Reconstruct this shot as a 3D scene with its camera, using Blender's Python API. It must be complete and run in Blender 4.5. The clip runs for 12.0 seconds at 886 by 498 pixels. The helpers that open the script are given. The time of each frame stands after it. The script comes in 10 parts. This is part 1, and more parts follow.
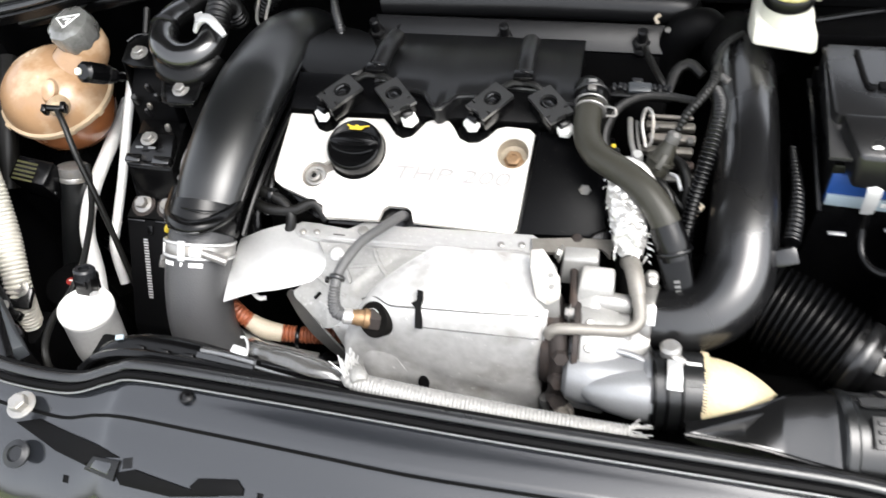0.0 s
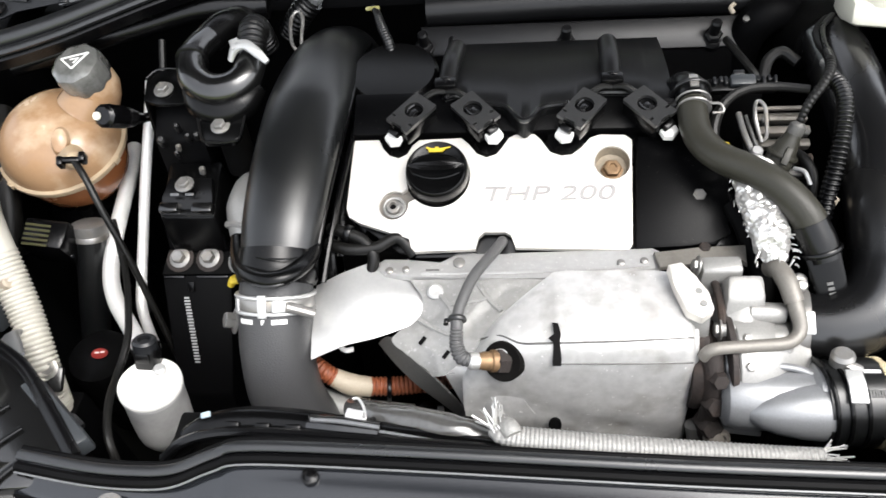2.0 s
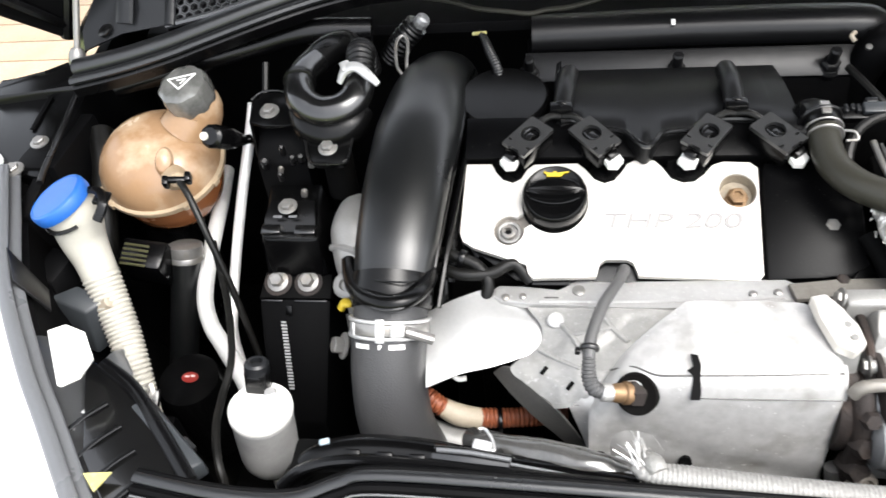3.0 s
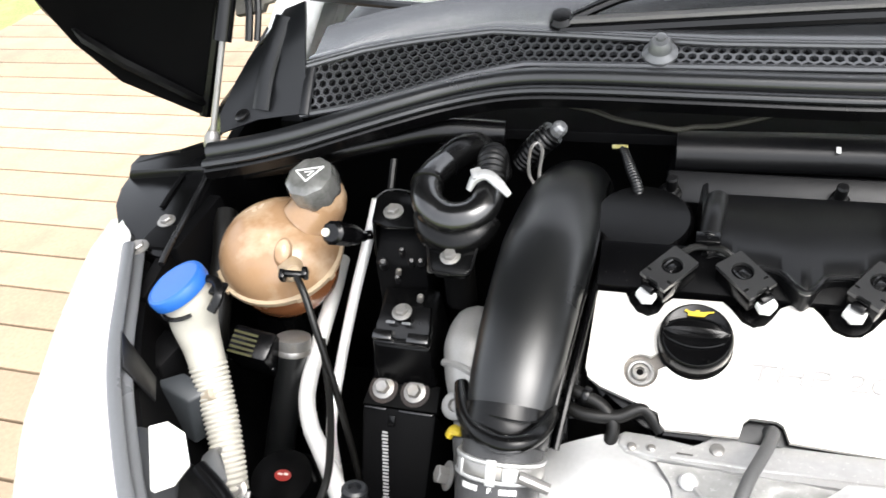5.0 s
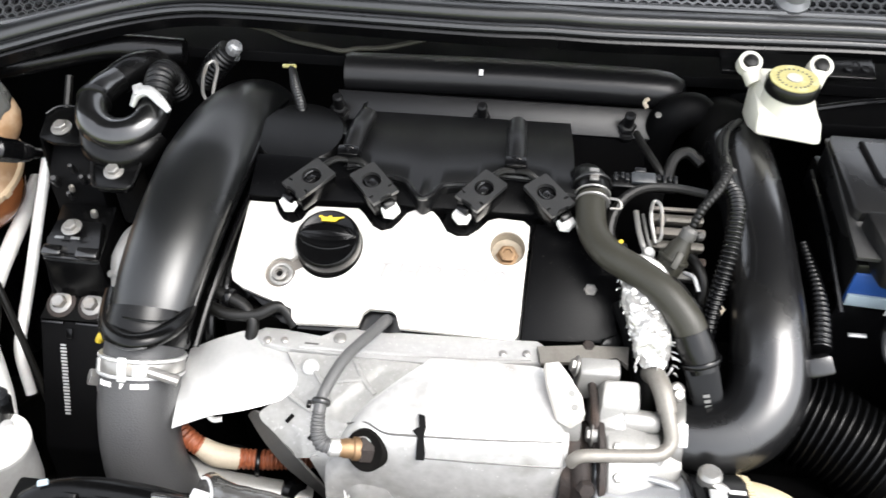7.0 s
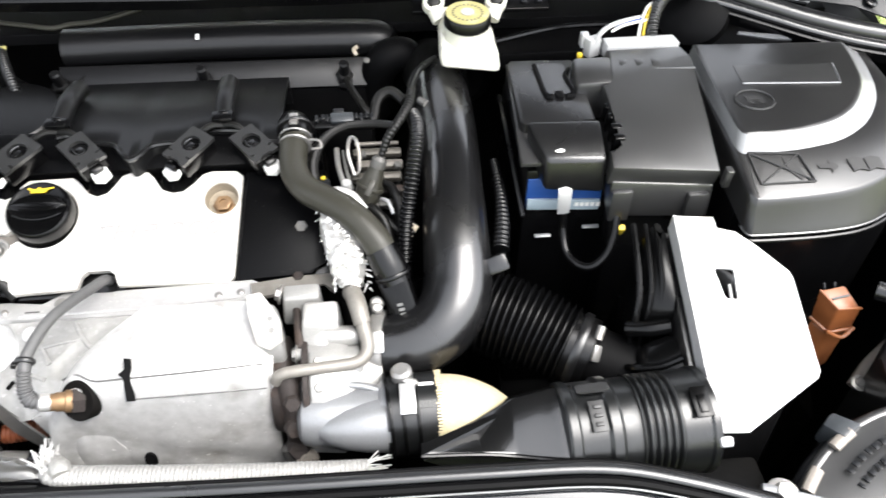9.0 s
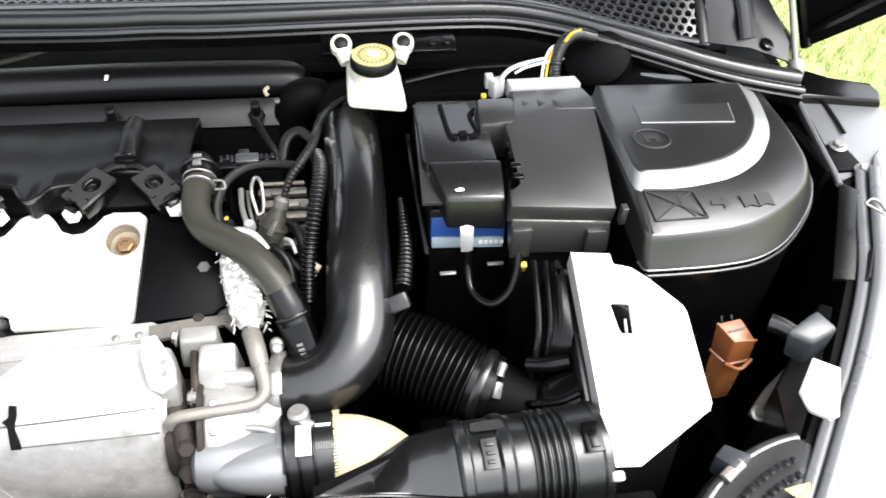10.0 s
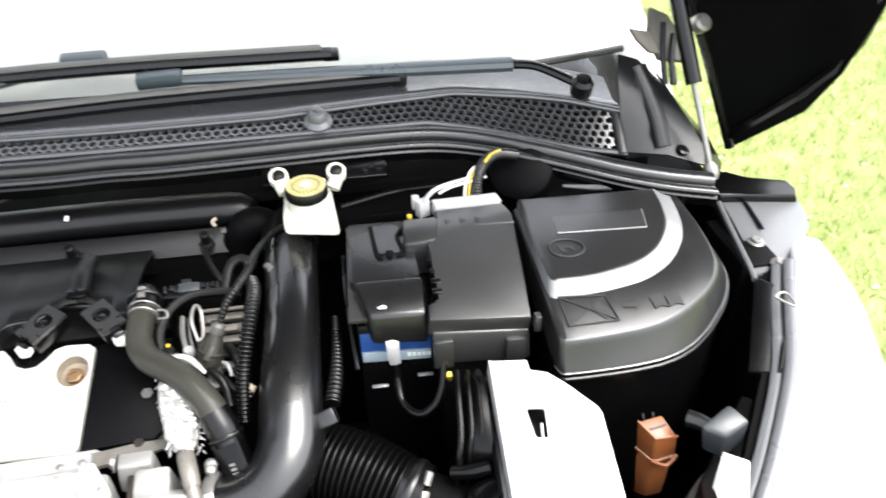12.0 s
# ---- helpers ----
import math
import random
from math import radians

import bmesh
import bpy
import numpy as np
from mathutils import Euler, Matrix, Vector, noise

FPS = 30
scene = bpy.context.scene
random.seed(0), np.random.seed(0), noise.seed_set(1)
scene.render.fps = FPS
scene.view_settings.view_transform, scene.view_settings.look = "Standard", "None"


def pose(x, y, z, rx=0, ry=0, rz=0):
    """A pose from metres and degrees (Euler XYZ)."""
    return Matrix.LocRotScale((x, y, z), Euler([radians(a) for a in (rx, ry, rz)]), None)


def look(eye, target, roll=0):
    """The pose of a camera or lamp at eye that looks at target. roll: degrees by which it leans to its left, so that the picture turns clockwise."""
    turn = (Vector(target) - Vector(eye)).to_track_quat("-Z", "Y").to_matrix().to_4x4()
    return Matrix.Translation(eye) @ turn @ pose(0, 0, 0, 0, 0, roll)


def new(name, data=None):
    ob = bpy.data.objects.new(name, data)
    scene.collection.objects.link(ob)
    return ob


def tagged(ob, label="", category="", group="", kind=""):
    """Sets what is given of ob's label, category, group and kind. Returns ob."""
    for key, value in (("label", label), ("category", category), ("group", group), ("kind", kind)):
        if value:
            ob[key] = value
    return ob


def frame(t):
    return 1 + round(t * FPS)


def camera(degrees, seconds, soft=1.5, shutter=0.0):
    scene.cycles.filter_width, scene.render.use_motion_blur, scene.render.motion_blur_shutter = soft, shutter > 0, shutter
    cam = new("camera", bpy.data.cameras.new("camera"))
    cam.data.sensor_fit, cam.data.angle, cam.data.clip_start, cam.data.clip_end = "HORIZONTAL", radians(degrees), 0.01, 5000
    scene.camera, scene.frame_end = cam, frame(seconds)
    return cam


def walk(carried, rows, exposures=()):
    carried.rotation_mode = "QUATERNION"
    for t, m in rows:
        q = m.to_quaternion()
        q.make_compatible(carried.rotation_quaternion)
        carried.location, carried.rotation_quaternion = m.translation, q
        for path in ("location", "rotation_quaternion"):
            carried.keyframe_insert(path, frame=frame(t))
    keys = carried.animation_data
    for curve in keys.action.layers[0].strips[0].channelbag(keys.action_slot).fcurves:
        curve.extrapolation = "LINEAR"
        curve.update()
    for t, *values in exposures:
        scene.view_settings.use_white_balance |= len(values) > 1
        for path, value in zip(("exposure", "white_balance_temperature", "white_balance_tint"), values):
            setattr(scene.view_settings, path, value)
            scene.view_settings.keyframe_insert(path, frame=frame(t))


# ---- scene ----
cam = camera(60.1, 12.0, shutter=0.4)
METRES, EYE, TILT, LEAN, TURN = 0.92, 1.42, -48.0, 4.8, 11.6
ROWS = [
    (0.0, 0.0, 0.0, 0.0, 0.0, 0.0, 0.0),
    (0.5, -0.0675, 0.0452, 0.0293, -0.2, 0.13, -2.21),
    (1.0, -0.1339, 0.067, 0.0268, -3.3, 1.72, 1.6),
    (1.5, -0.1563, 0.0885, 0.0238, -5.7, 1.25, 4.96),
    (2.0, -0.1666, 0.089, 0.0171, -4.94, 1.37, 5.87),
    (2.5, -0.1863, 0.0862, 0.009, -1.87, 2.75, 3.77),
    (3.0, -0.2527, 0.1177, 0.0144, -3.03, 4.37, 4.57),
    (3.5, -0.2996, 0.1362, 0.0218, -0.59, 5.39, 1.41),
    (3.7, -0.3178, 0.1377, 0.0291, 1.28, 6.66, 0.47),
    (4.5, -0.303, 0.151, 0.059, 3.9, 8.9, -1.6),
    (5.3, -0.249, 0.1627, 0.0797, 2.82, 9.38, -1.75),
    (5.5, -0.2275, 0.1619, 0.0775, 0.97, 8.68, -0.15),
    (6.0, -0.1573, 0.1467, 0.0575, -3.38, 5.87, 1.32),
    (6.5, -0.1166, 0.1279, 0.0489, -5.52, 4.68, 1.13),
    (6.7, -0.107, 0.1173, 0.0496, -6.6, 4.3, 1.03),
    (8.3, 0.01, 0.0345, 0.0099, -10.76, 4.36, 4.26),
    (8.5, 0.0265, 0.0304, -0.0032, -11.48, 3.41, 5.72),
    (9.0, 0.0691, 0.0181, -0.0149, -15.56, 2.35, 8.88),
    (9.5, 0.0998, 0.0093, -0.0159, -16.95, 3.19, 9.37),
    (10.0, 0.123, -0.0034, -0.0205, -18.42, 4.46, 9.77),
    (10.5, 0.1529, -0.015, -0.0297, -19.86, 4.03, 11.96),
    (11.0, 0.1778, -0.0313, -0.0326, -21.48, 5.13, 14.99),
    (11.5, 0.1955, -0.0594, -0.0253, -21.94, 8.32, 14.83),
    (12.0, 0.1985, -0.0831, -0.0263, -16.8, 11.95, 12.76),
]
EXPOSURES = [(0.0, 2.48), (1.0, 2.28), (2.0, 2.18), (3.0, 2.38), (3.7, 2.42), (5.5, 2.50), (6.0, 2.58), (6.5, 2.56), (9.0, 2.68), (10.5, 2.70), (12.0, 2.70)]
walk(cam, [(t, pose(0, 0, EYE, TILT, LEAN, TURN) @ pose(METRES * x, METRES * y, METRES * z, 90 + pitch, roll, yaw)) for t, x, y, z, yaw, pitch, roll in ROWS], EXPOSURES)

# ---- light ----
SUN_DIRECTION = look((1.5, -0.4, 3.2), (0, 0.3, 0))
world = bpy.data.worlds.new("overcast_sky")
scene.world = world
world.use_nodes = True
wn = world.node_tree.nodes
sky = wn.new("ShaderNodeTexSky")
sky.sky_type = "NISHITA"
sky.sun_disc = False
sky.sun_elevation, sky.sun_rotation = radians(62), radians(115)
sky.dust_density = 4.0
soft_sky = wn.new("ShaderNodeHueSaturation")
soft_sky.inputs["Saturation"].default_value = 0.25
world.node_tree.links.new(sky.outputs[0], soft_sky.inputs["Color"])
world.node_tree.links.new(soft_sky.outputs[0], wn["Background"].inputs["Color"])
wn["Background"].inputs["Strength"].default_value = 0.15
sun = new("sun", bpy.data.lights.new("sun", "SUN"))
sun.matrix_world = SUN_DIRECTION
sun.data.energy, sun.data.angle, sun.data.color = 0.6, radians(45), (1.0, 0.985, 0.965)


# ---- materials ----
def material(name, colour, rough=0.5, metal=0.0, grain=0.12, scale=60.0, bump=0.05, wear=None, coat=0.0, spec=0.5, wear_amount=0.35, wear_scale=9.0, island=0.0, fleck=None, fleck_scale=700.0, fleck_cut=0.66):
    """Principled surface with fine grain in colour and gloss, larger blotches, and a light bump."""
    m = bpy.data.materials.new(name)
    m.use_nodes = True
    nodes, link = m.node_tree.nodes, m.node_tree.links.new
    bsdf = nodes["Principled BSDF"]
    geo = nodes.new("ShaderNodeTexCoord")
    fine, broad = nodes.new("ShaderNodeTexNoise"), nodes.new("ShaderNodeTexNoise")
    fine.inputs["Scale"].default_value, fine.inputs["Detail"].default_value = scale * 6, 4
    broad.inputs["Scale"].default_value, broad.inputs["Detail"].default_value = wear_scale, 6
    for n in (fine, broad):
        link(geo.outputs["Object"], n.inputs["Vector"])
    base = nodes.new("ShaderNodeMix")
    base.data_type = "RGBA"
    dark = [c * (1 - grain * 1.6) for c in colour]
    light = [min(1, c * (1 + grain)) for c in colour]
    base.inputs["A"].default_value, base.inputs["B"].default_value = (*dark, 1), (*light, 1)
    link(fine.outputs["Fac"], base.inputs["Factor"])
    top = base
    if wear:
        ramp = nodes.new("ShaderNodeValToRGB")
        ramp.color_ramp.elements[0].position, ramp.color_ramp.elements[1].position = 0.5, 0.72
        ramp.color_ramp.elements[1].color = (wear_amount,) * 3 + (1,)
        link(broad.outputs["Fac"], ramp.inputs["Fac"])
        top = nodes.new("ShaderNodeMix")
        top.data_type = "RGBA"
        top.inputs["B"].default_value = (*wear, 1)
        link(ramp.outputs["Color"], top.inputs["Factor"])
        link(base.outputs["Result"], top.inputs["A"])
    if fleck:
        spots, cut, over = nodes.new("ShaderNodeTexNoise"), nodes.new("ShaderNodeValToRGB"), nodes.new("ShaderNodeMix")
        spots.inputs["Scale"].default_value, spots.inputs["Detail"].default_value = fleck_scale, 2
        link(geo.outputs["Object"], spots.inputs["Vector"])
        cut.color_ramp.elements[0].position, cut.color_ramp.elements[1].position = fleck_cut, fleck_cut + 0.05
        cut.color_ramp.elements[1].color = (0.7, 0.7, 0.7, 1)
        link(spots.outputs["Fac"], cut.inputs["Fac"])
        over.data_type = "RGBA"
        over.inputs["B"].default_value = (*fleck, 1)
        link(cut.outputs["Color"], over.inputs["Factor"])
        link(top.outputs["Result"], over.inputs["A"])
        top = over
    if island:
        info, hsv, amount = nodes.new("ShaderNodeObjectInfo"), nodes.new("ShaderNodeHueSaturation"), nodes.new("ShaderNodeMapRange")
        amount.inputs["To Min"].default_value, amount.inputs["To Max"].default_value = 1 - island, 1 + island
        link(info.outputs["Random"], amount.inputs["Value"])
        link(amount.outputs["Result"], hsv.inputs["Value"])
        link(top.outputs["Result"], hsv.inputs["Color"])
        link(hsv.outputs["Color"], bsdf.inputs["Base Color"])
    else:
        link(top.outputs["Result"], bsdf.inputs["Base Color"])
    gloss = nodes.new("ShaderNodeMapRange")
    gloss.inputs["To Min"].default_value, gloss.inputs["To Max"].default_value = max(0.03, rough - 0.12), min(1, rough + 0.14)
    link(broad.outputs["Fac"], gloss.inputs["Value"])
    link(gloss.outputs["Result"], bsdf.inputs["Roughness"])
    bsdf.inputs["Metallic"].default_value = metal
    bsdf.inputs["Specular IOR Level"].default_value = spec
    bsdf.inputs["Coat Weight"].default_value = coat
    bsdf.inputs["Coat Roughness"].default_value = 0.08
    if bump:
        relief = nodes.new("ShaderNodeBump")
        relief.inputs["Strength"].default_value, relief.inputs["Distance"].default_value = bump, 0.001
        link(fine.outputs["Fac"], relief.inputs["Height"])
        link(relief.outputs["Normal"], bsdf.inputs["Normal"])
    return m


BLACK = material("black_plastic", (0.0016, 0.0016, 0.0018), 0.25, wear=(0.0049, 0.0048, 0.0044), scale=120, bump=0.08, spec=0.3)
SATIN = material("satin_black_plastic", (0.0015, 0.0015, 0.0016), 0.22, wear=(0.0043, 0.0043, 0.0042), scale=120, bump=0.04, spec=0.2, fleck=(0.0135, 0.0130, 0.0119), fleck_scale=420, fleck_cut=0.7)
GREYPL = material("grey_black_plastic", (0.0043, 0.0043, 0.0046), 0.26, wear=(0.0076, 0.0073, 0.0070), scale=140, bump=0.12, spec=0.55)
PIPEPL = material("moulded_pipe_plastic", (0.0032, 0.0035, 0.0037), 0.31, wear=(0.0119, 0.0119, 0.0119), scale=90, bump=0.05, spec=0.52, fleck=(0.0162, 0.0157, 0.0146), fleck_scale=420, fleck_cut=0.69)
PIPEGLOSS = material("glossy_pipe_plastic", (0.0042, 0.0042, 0.0045), 0.25, wear=(0.0135, 0.0127, 0.0116), scale=90, bump=0.03, wear_scale=14, spec=0.6, coat=0.22, fleck=(0.0189, 0.0178, 0.0162), fleck_scale=420, fleck_cut=0.69)
GLOSSPL = material("glossy_duct_plastic", (0.0032, 0.0032, 0.0033), 0.2, wear=(0.0054, 0.0054, 0.0053), scale=120, bump=0.05, spec=0.6, coat=0.5)
RUBBER = material("black_rubber", (0.0038, 0.0037, 0.0033), 0.42, wear=(0.0103, 0.0097, 0.0086), scale=80, bump=0.15, spec=0.25)
OLIVE = material("olive_hose_rubber", (0.0210, 0.0200, 0.0150), 0.45, wear=(0.036, 0.034, 0.026), scale=80, bump=0.15, spec=0.3)
GREYHOSE = material("grey_charge_hose", (0.031, 0.031, 0.032), 0.42, wear=(0.052, 0.051, 0.048), scale=110, bump=0.35, spec=0.35)
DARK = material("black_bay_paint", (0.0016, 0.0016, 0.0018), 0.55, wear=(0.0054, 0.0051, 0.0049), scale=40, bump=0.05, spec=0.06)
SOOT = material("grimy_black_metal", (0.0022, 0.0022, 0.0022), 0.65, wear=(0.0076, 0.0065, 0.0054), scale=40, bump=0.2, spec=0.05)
PLATE = material("brushed_aluminium_cover", (0.640, 0.616, 0.576), 0.42, 0.55, grain=0.05, scale=120, bump=0.05, wear=(0.576, 0.528, 0.464), wear_amount=0.25)
SHIELD = material("heat_shield_aluminium", (0.520, 0.514, 0.502), 0.4, 0.5, grain=0.2, scale=16, bump=0.3, wear=(0.230, 0.214, 0.188), wear_amount=0.65, wear_scale=34, fleck=(0.86, 0.85, 0.83), fleck_scale=240, fleck_cut=0.7)
BRIGHT = material("bright_aluminium", (0.455, 0.455, 0.448), 0.36, 0.6, grain=0.06, scale=40, bump=0.12, wear=(0.390, 0.384, 0.370))
CAST = material("cast_aluminium", (0.250, 0.246, 0.236), 0.42, 0.45, grain=0.12, scale=110, bump=0.14, wear=(0.150, 0.140, 0.124), wear_amount=0.5, wear_scale=22)
RUST = material("rusty_cast_iron", (0.0190, 0.0140, 0.0120), 0.7, 0.3, grain=0.3, scale=70, bump=0.6, wear=(0.046, 0.027, 0.018), wear_amount=0.7, wear_scale=40)
STEEL = material("zinc_steel", (0.227, 0.221, 0.211), 0.33, 0.6, grain=0.1, scale=60, bump=0.1, wear=(0.216, 0.184, 0.140), wear_amount=0.5, wear_scale=60)
COPPER = material("tarnished_brass", (0.190, 0.118, 0.062), 0.5, 0.6, grain=0.15, scale=60, bump=0.15, wear=(0.162, 0.086, 0.054), wear_scale=60)
FOIL = material("crumpled_foil_wrap", (0.520, 0.512, 0.495), 0.3, 0.7, grain=0.1, scale=30, bump=0.5)
# pale blotches stand for aged plastic and for highlights on the dome
PEACH = material("aged_tank_plastic", (0.270, 0.165, 0.090), 0.22, grain=0.05, scale=40, bump=0.04, wear=(0.470, 0.360, 0.250), wear_amount=0.9, wear_scale=24)
PEACHRIM = material("tank_seam_plastic", (0.324, 0.248, 0.162), 0.4, grain=0.05, scale=40, bump=0.05)
MILKY = material("milky_plastic", (0.380, 0.366, 0.320), 0.4, grain=0.05, scale=40, bump=0.08, wear=(0.250, 0.232, 0.190))
WHITE = material("white_plastic", (0.615, 0.608, 0.585), 0.45, grain=0.04, scale=40, bump=0.05, wear=(0.525, 0.510, 0.450))
CREAMW = material("ivory_reservoir", (0.544, 0.530, 0.462), 0.38, grain=0.04, scale=40, bump=0.05, wear=(0.449, 0.422, 0.326))
BLUE = material("blue_cap_plastic", (0.0108, 0.086, 0.335), 0.4, grain=0.08, scale=60, bump=0.06)
LABELBLUE = material("blue_battery_case", (0.0108, 0.049, 0.194), 0.4, grain=0.08, scale=60, bump=0.05)
PALE = material("pale_blue_label", (0.227, 0.281, 0.313), 0.45, grain=0.06, scale=60, bump=0.03)
YELLOW = material("yellow_plastic", (0.405, 0.297, 0.0162), 0.45, grain=0.06, scale=60, bump=0.04)
PALEYELLOW = material("pale_yellow_label", (0.324, 0.292, 0.108), 0.5, grain=0.12, scale=60, bump=0.04, wear=(0.44, 0.42, 0.26), wear_scale=130, wear_amount=0.8)
# paler blotches stand in for the sky reflected on the relay's top
ORANGE = material("orange_brown_plastic", (0.170, 0.054, 0.0150), 0.42, grain=0.08, scale=60, bump=0.06, wear=(0.300, 0.130, 0.055))
RED = material("red_label", (0.170, 0.010, 0.007), 0.45, grain=0.08, scale=60, bump=0.03)
SLATE = material("slate_grey_plastic", (0.024, 0.027, 0.030), 0.35, grain=0.1, scale=120, bump=0.1, wear=(0.032, 0.035, 0.037), spec=0.5)
PALECAST = material("pale_dusty_casting", (0.162, 0.146, 0.127), 0.5, 0.3, grain=0.15, scale=60, bump=0.2, wear=(0.103, 0.086, 0.070), wear_scale=40)
PIPEMETAL = material("stained_pipe_metal", (0.150, 0.140, 0.124), 0.5, 0.3, grain=0.15, scale=60, bump=0.2, wear=(0.070, 0.060, 0.048), wear_amount=0.6, wear_scale=30)
DRIER = material("stained_drier_metal", (0.335, 0.332, 0.324), 0.4, 0.25, grain=0.08, scale=50, bump=0.1, wear=(0.194, 0.192, 0.184), wear_amount=0.7, wear_scale=26)
OLDYELLOW = material("faded_yellow_print", (0.034, 0.032, 0.007), 0.6, grain=0.2, scale=80, bump=0.0)
SMOKE = material("smoked_clear_cap", (0.085, 0.085, 0.080), 0.18, grain=0.15, scale=40, bump=0.1, wear=(0.184, 0.184, 0.173), wear_amount=0.8, wear_scale=30, coat=0.7)
KEVLAR = material("cream_woven_hose", (0.405, 0.340, 0.216), 0.7, grain=0.15, scale=50, bump=0.3)
BRAID = material("braided_silver_sleeve", (0.216, 0.213, 0.203), 0.55, 0.35, grain=0.25, scale=60, bump=0.8)
RUSTTUBE = material("red_brown_conduit", (0.178, 0.049, 0.0189), 0.5, grain=0.12, scale=60, bump=0.1)
TAPE = material("beige_tape", (0.297, 0.254, 0.194), 0.6, grain=0.12, scale=60, bump=0.2)
PAINT = material("white_car_paint", (0.860, 0.860, 0.860), 0.25, grain=0.02, scale=40, bump=0.0, coat=0.8)
BAY = material("glossy_blue_black_panel", (0.0070, 0.0078, 0.0095), 0.1, grain=0.08, scale=60, bump=0.01, wear=(0.0103, 0.0113, 0.0130), wear_scale=5, spec=0.55, coat=0.4, fleck=(0.027, 0.027, 0.026), fleck_scale=420, fleck_cut=0.74)
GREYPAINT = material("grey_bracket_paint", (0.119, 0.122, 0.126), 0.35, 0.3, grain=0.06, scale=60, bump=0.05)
PALEGREY = material("pale_grey_bracket", (0.400, 0.400, 0.400), 0.4, 0.3, grain=0.05, scale=60, bump=0.06, wear=(0.336, 0.336, 0.328))
MARK = material("white_print", (0.600, 0.600, 0.576), 0.6, grain=0.1, scale=80, bump=0.0)
FAINT = material("faint_etched_print", (0.238, 0.227, 0.221), 0.6, 0.0, grain=0.1, scale=80, bump=0.0)
DARKPRINT = material("dark_moulded_mark", (0.0108, 0.0108, 0.0108), 0.5, grain=0.1, scale=80, bump=0.0)
WOOD = material("weathered_deck_wood", (0.270, 0.200, 0.130), 0.7, grain=0.2, scale=14, bump=0.3, wear=(0.184, 0.140, 0.097), wear_amount=0.6, island=0.18)
EARTH = material("shaded_soil", (0.027, 0.024, 0.0162), 0.9, grain=0.3, scale=6, bump=0.4)
LAWN = material("lawn", (0.160, 0.205, 0.056), 0.8, grain=0.4, scale=12, bump=0.6, wear=(0.300, 0.315, 0.125), wear_amount=0.6, wear_scale=7)
BLADE = material("grass_blade", (0.310, 0.360, 0.125), 0.6, grain=0.25, scale=10, bump=0.0, wear=(0.50, 0.50, 0.26), wear_amount=0.55, wear_scale=6)
EDGE = material("grey_edge_strip", (0.085, 0.088, 0.093), 0.3, grain=0.06, scale=60, bump=0.04, wear=(0.110, 0.112, 0.115), wear_scale=5)
INK = material("faint_grey_print", (0.076, 0.076, 0.073), 0.6, grain=0.1, scale=80, bump=0.0)
BANDPL = material("pale_sheen_band", (0.178, 0.181, 0.184), 0.3, grain=0.06, scale=140, bump=0.03, wear=(0.140, 0.140, 0.140), spec=0.8, coat=0.6)
LIDPL = material("textured_grey_plastic", (0.0146, 0.0146, 0.0147), 0.33, wear=(0.0194, 0.0192, 0.0186), grain=0.15, scale=150, bump=0.15, spec=0.8, coat=0.15)
INTAKEPL = material("satin_intake_plastic", (0.0042, 0.0043, 0.0046), 0.34, wear=(0.0062, 0.0062, 0.0062), scale=120, bump=0.06, spec=0.24, fleck=(0.0135, 0.0130, 0.0119), fleck_scale=420, fleck_cut=0.7)
RAILPL = material("dull_rail_plastic", (0.0046, 0.0046, 0.0049), 0.34, wear=(0.0059, 0.0059, 0.0058), scale=120, bump=0.1, spec=0.28)
ARM = material("dull_grey_casting", (0.092, 0.090, 0.085), 0.5, 0.4, grain=0.16, scale=80, bump=0.3, wear=(0.135, 0.128, 0.118), wear_scale=20)
WELL = material("brown_screw_well", (0.250, 0.212, 0.160), 0.4, 0.3, grain=0.2, scale=60, bump=0.15, wear=(0.160, 0.115, 0.070), wear_scale=60)
PANELAL = material("dull_pressed_aluminium", (0.390, 0.386, 0.376), 0.36, 0.45, grain=0.1, scale=40, bump=0.2, wear=(0.270, 0.262, 0.244), wear_amount=0.5, wear_scale=30, fleck=(0.48, 0.47, 0.455), fleck_scale=300, fleck_cut=0.64)
COVERPL = material("matt_cover_plastic", (0.0012, 0.0012, 0.0014), 0.32, wear=(0.0038, 0.0038, 0.0037), scale=90, bump=0.12, spec=0.08, fleck=(0.022, 0.021, 0.0194), fleck_scale=420, fleck_cut=0.69)
AMBERLOW = material("coolant_filled_plastic", (0.227, 0.081, 0.030), 0.22, grain=0.06, scale=40, bump=0.04, wear=(0.297, 0.140, 0.065), wear_scale=8)
EMBOSSED = material("embossed_aluminium_sheet", (0.265, 0.262, 0.252), 0.5, 0.35, grain=0.14, scale=40, bump=0.25, wear=(0.180, 0.173, 0.158), wear_amount=0.6, wear_scale=26, fleck=(0.36, 0.35, 0.34), fleck_scale=300, fleck_cut=0.64)
WETMETAL = material("wet_grey_metal", (0.072, 0.071, 0.068), 0.2, 0.3, grain=0.2, scale=40, bump=0.3, wear=(0.030, 0.029, 0.024), wear_amount=0.7, wear_scale=40, spec=0.7, coat=0.6)
LINEAL = material("clean_aluminium_line", (0.720, 0.715, 0.700), 0.4, 0.35, grain=0.06, scale=60, bump=0.08, wear=(0.560, 0.550, 0.530))
CABLEGREY = material("grey_cable_sleeve", (0.052, 0.052, 0.053), 0.45, grain=0.14, scale=110, bump=0.3, wear=(0.074, 0.073, 0.070), spec=0.4)
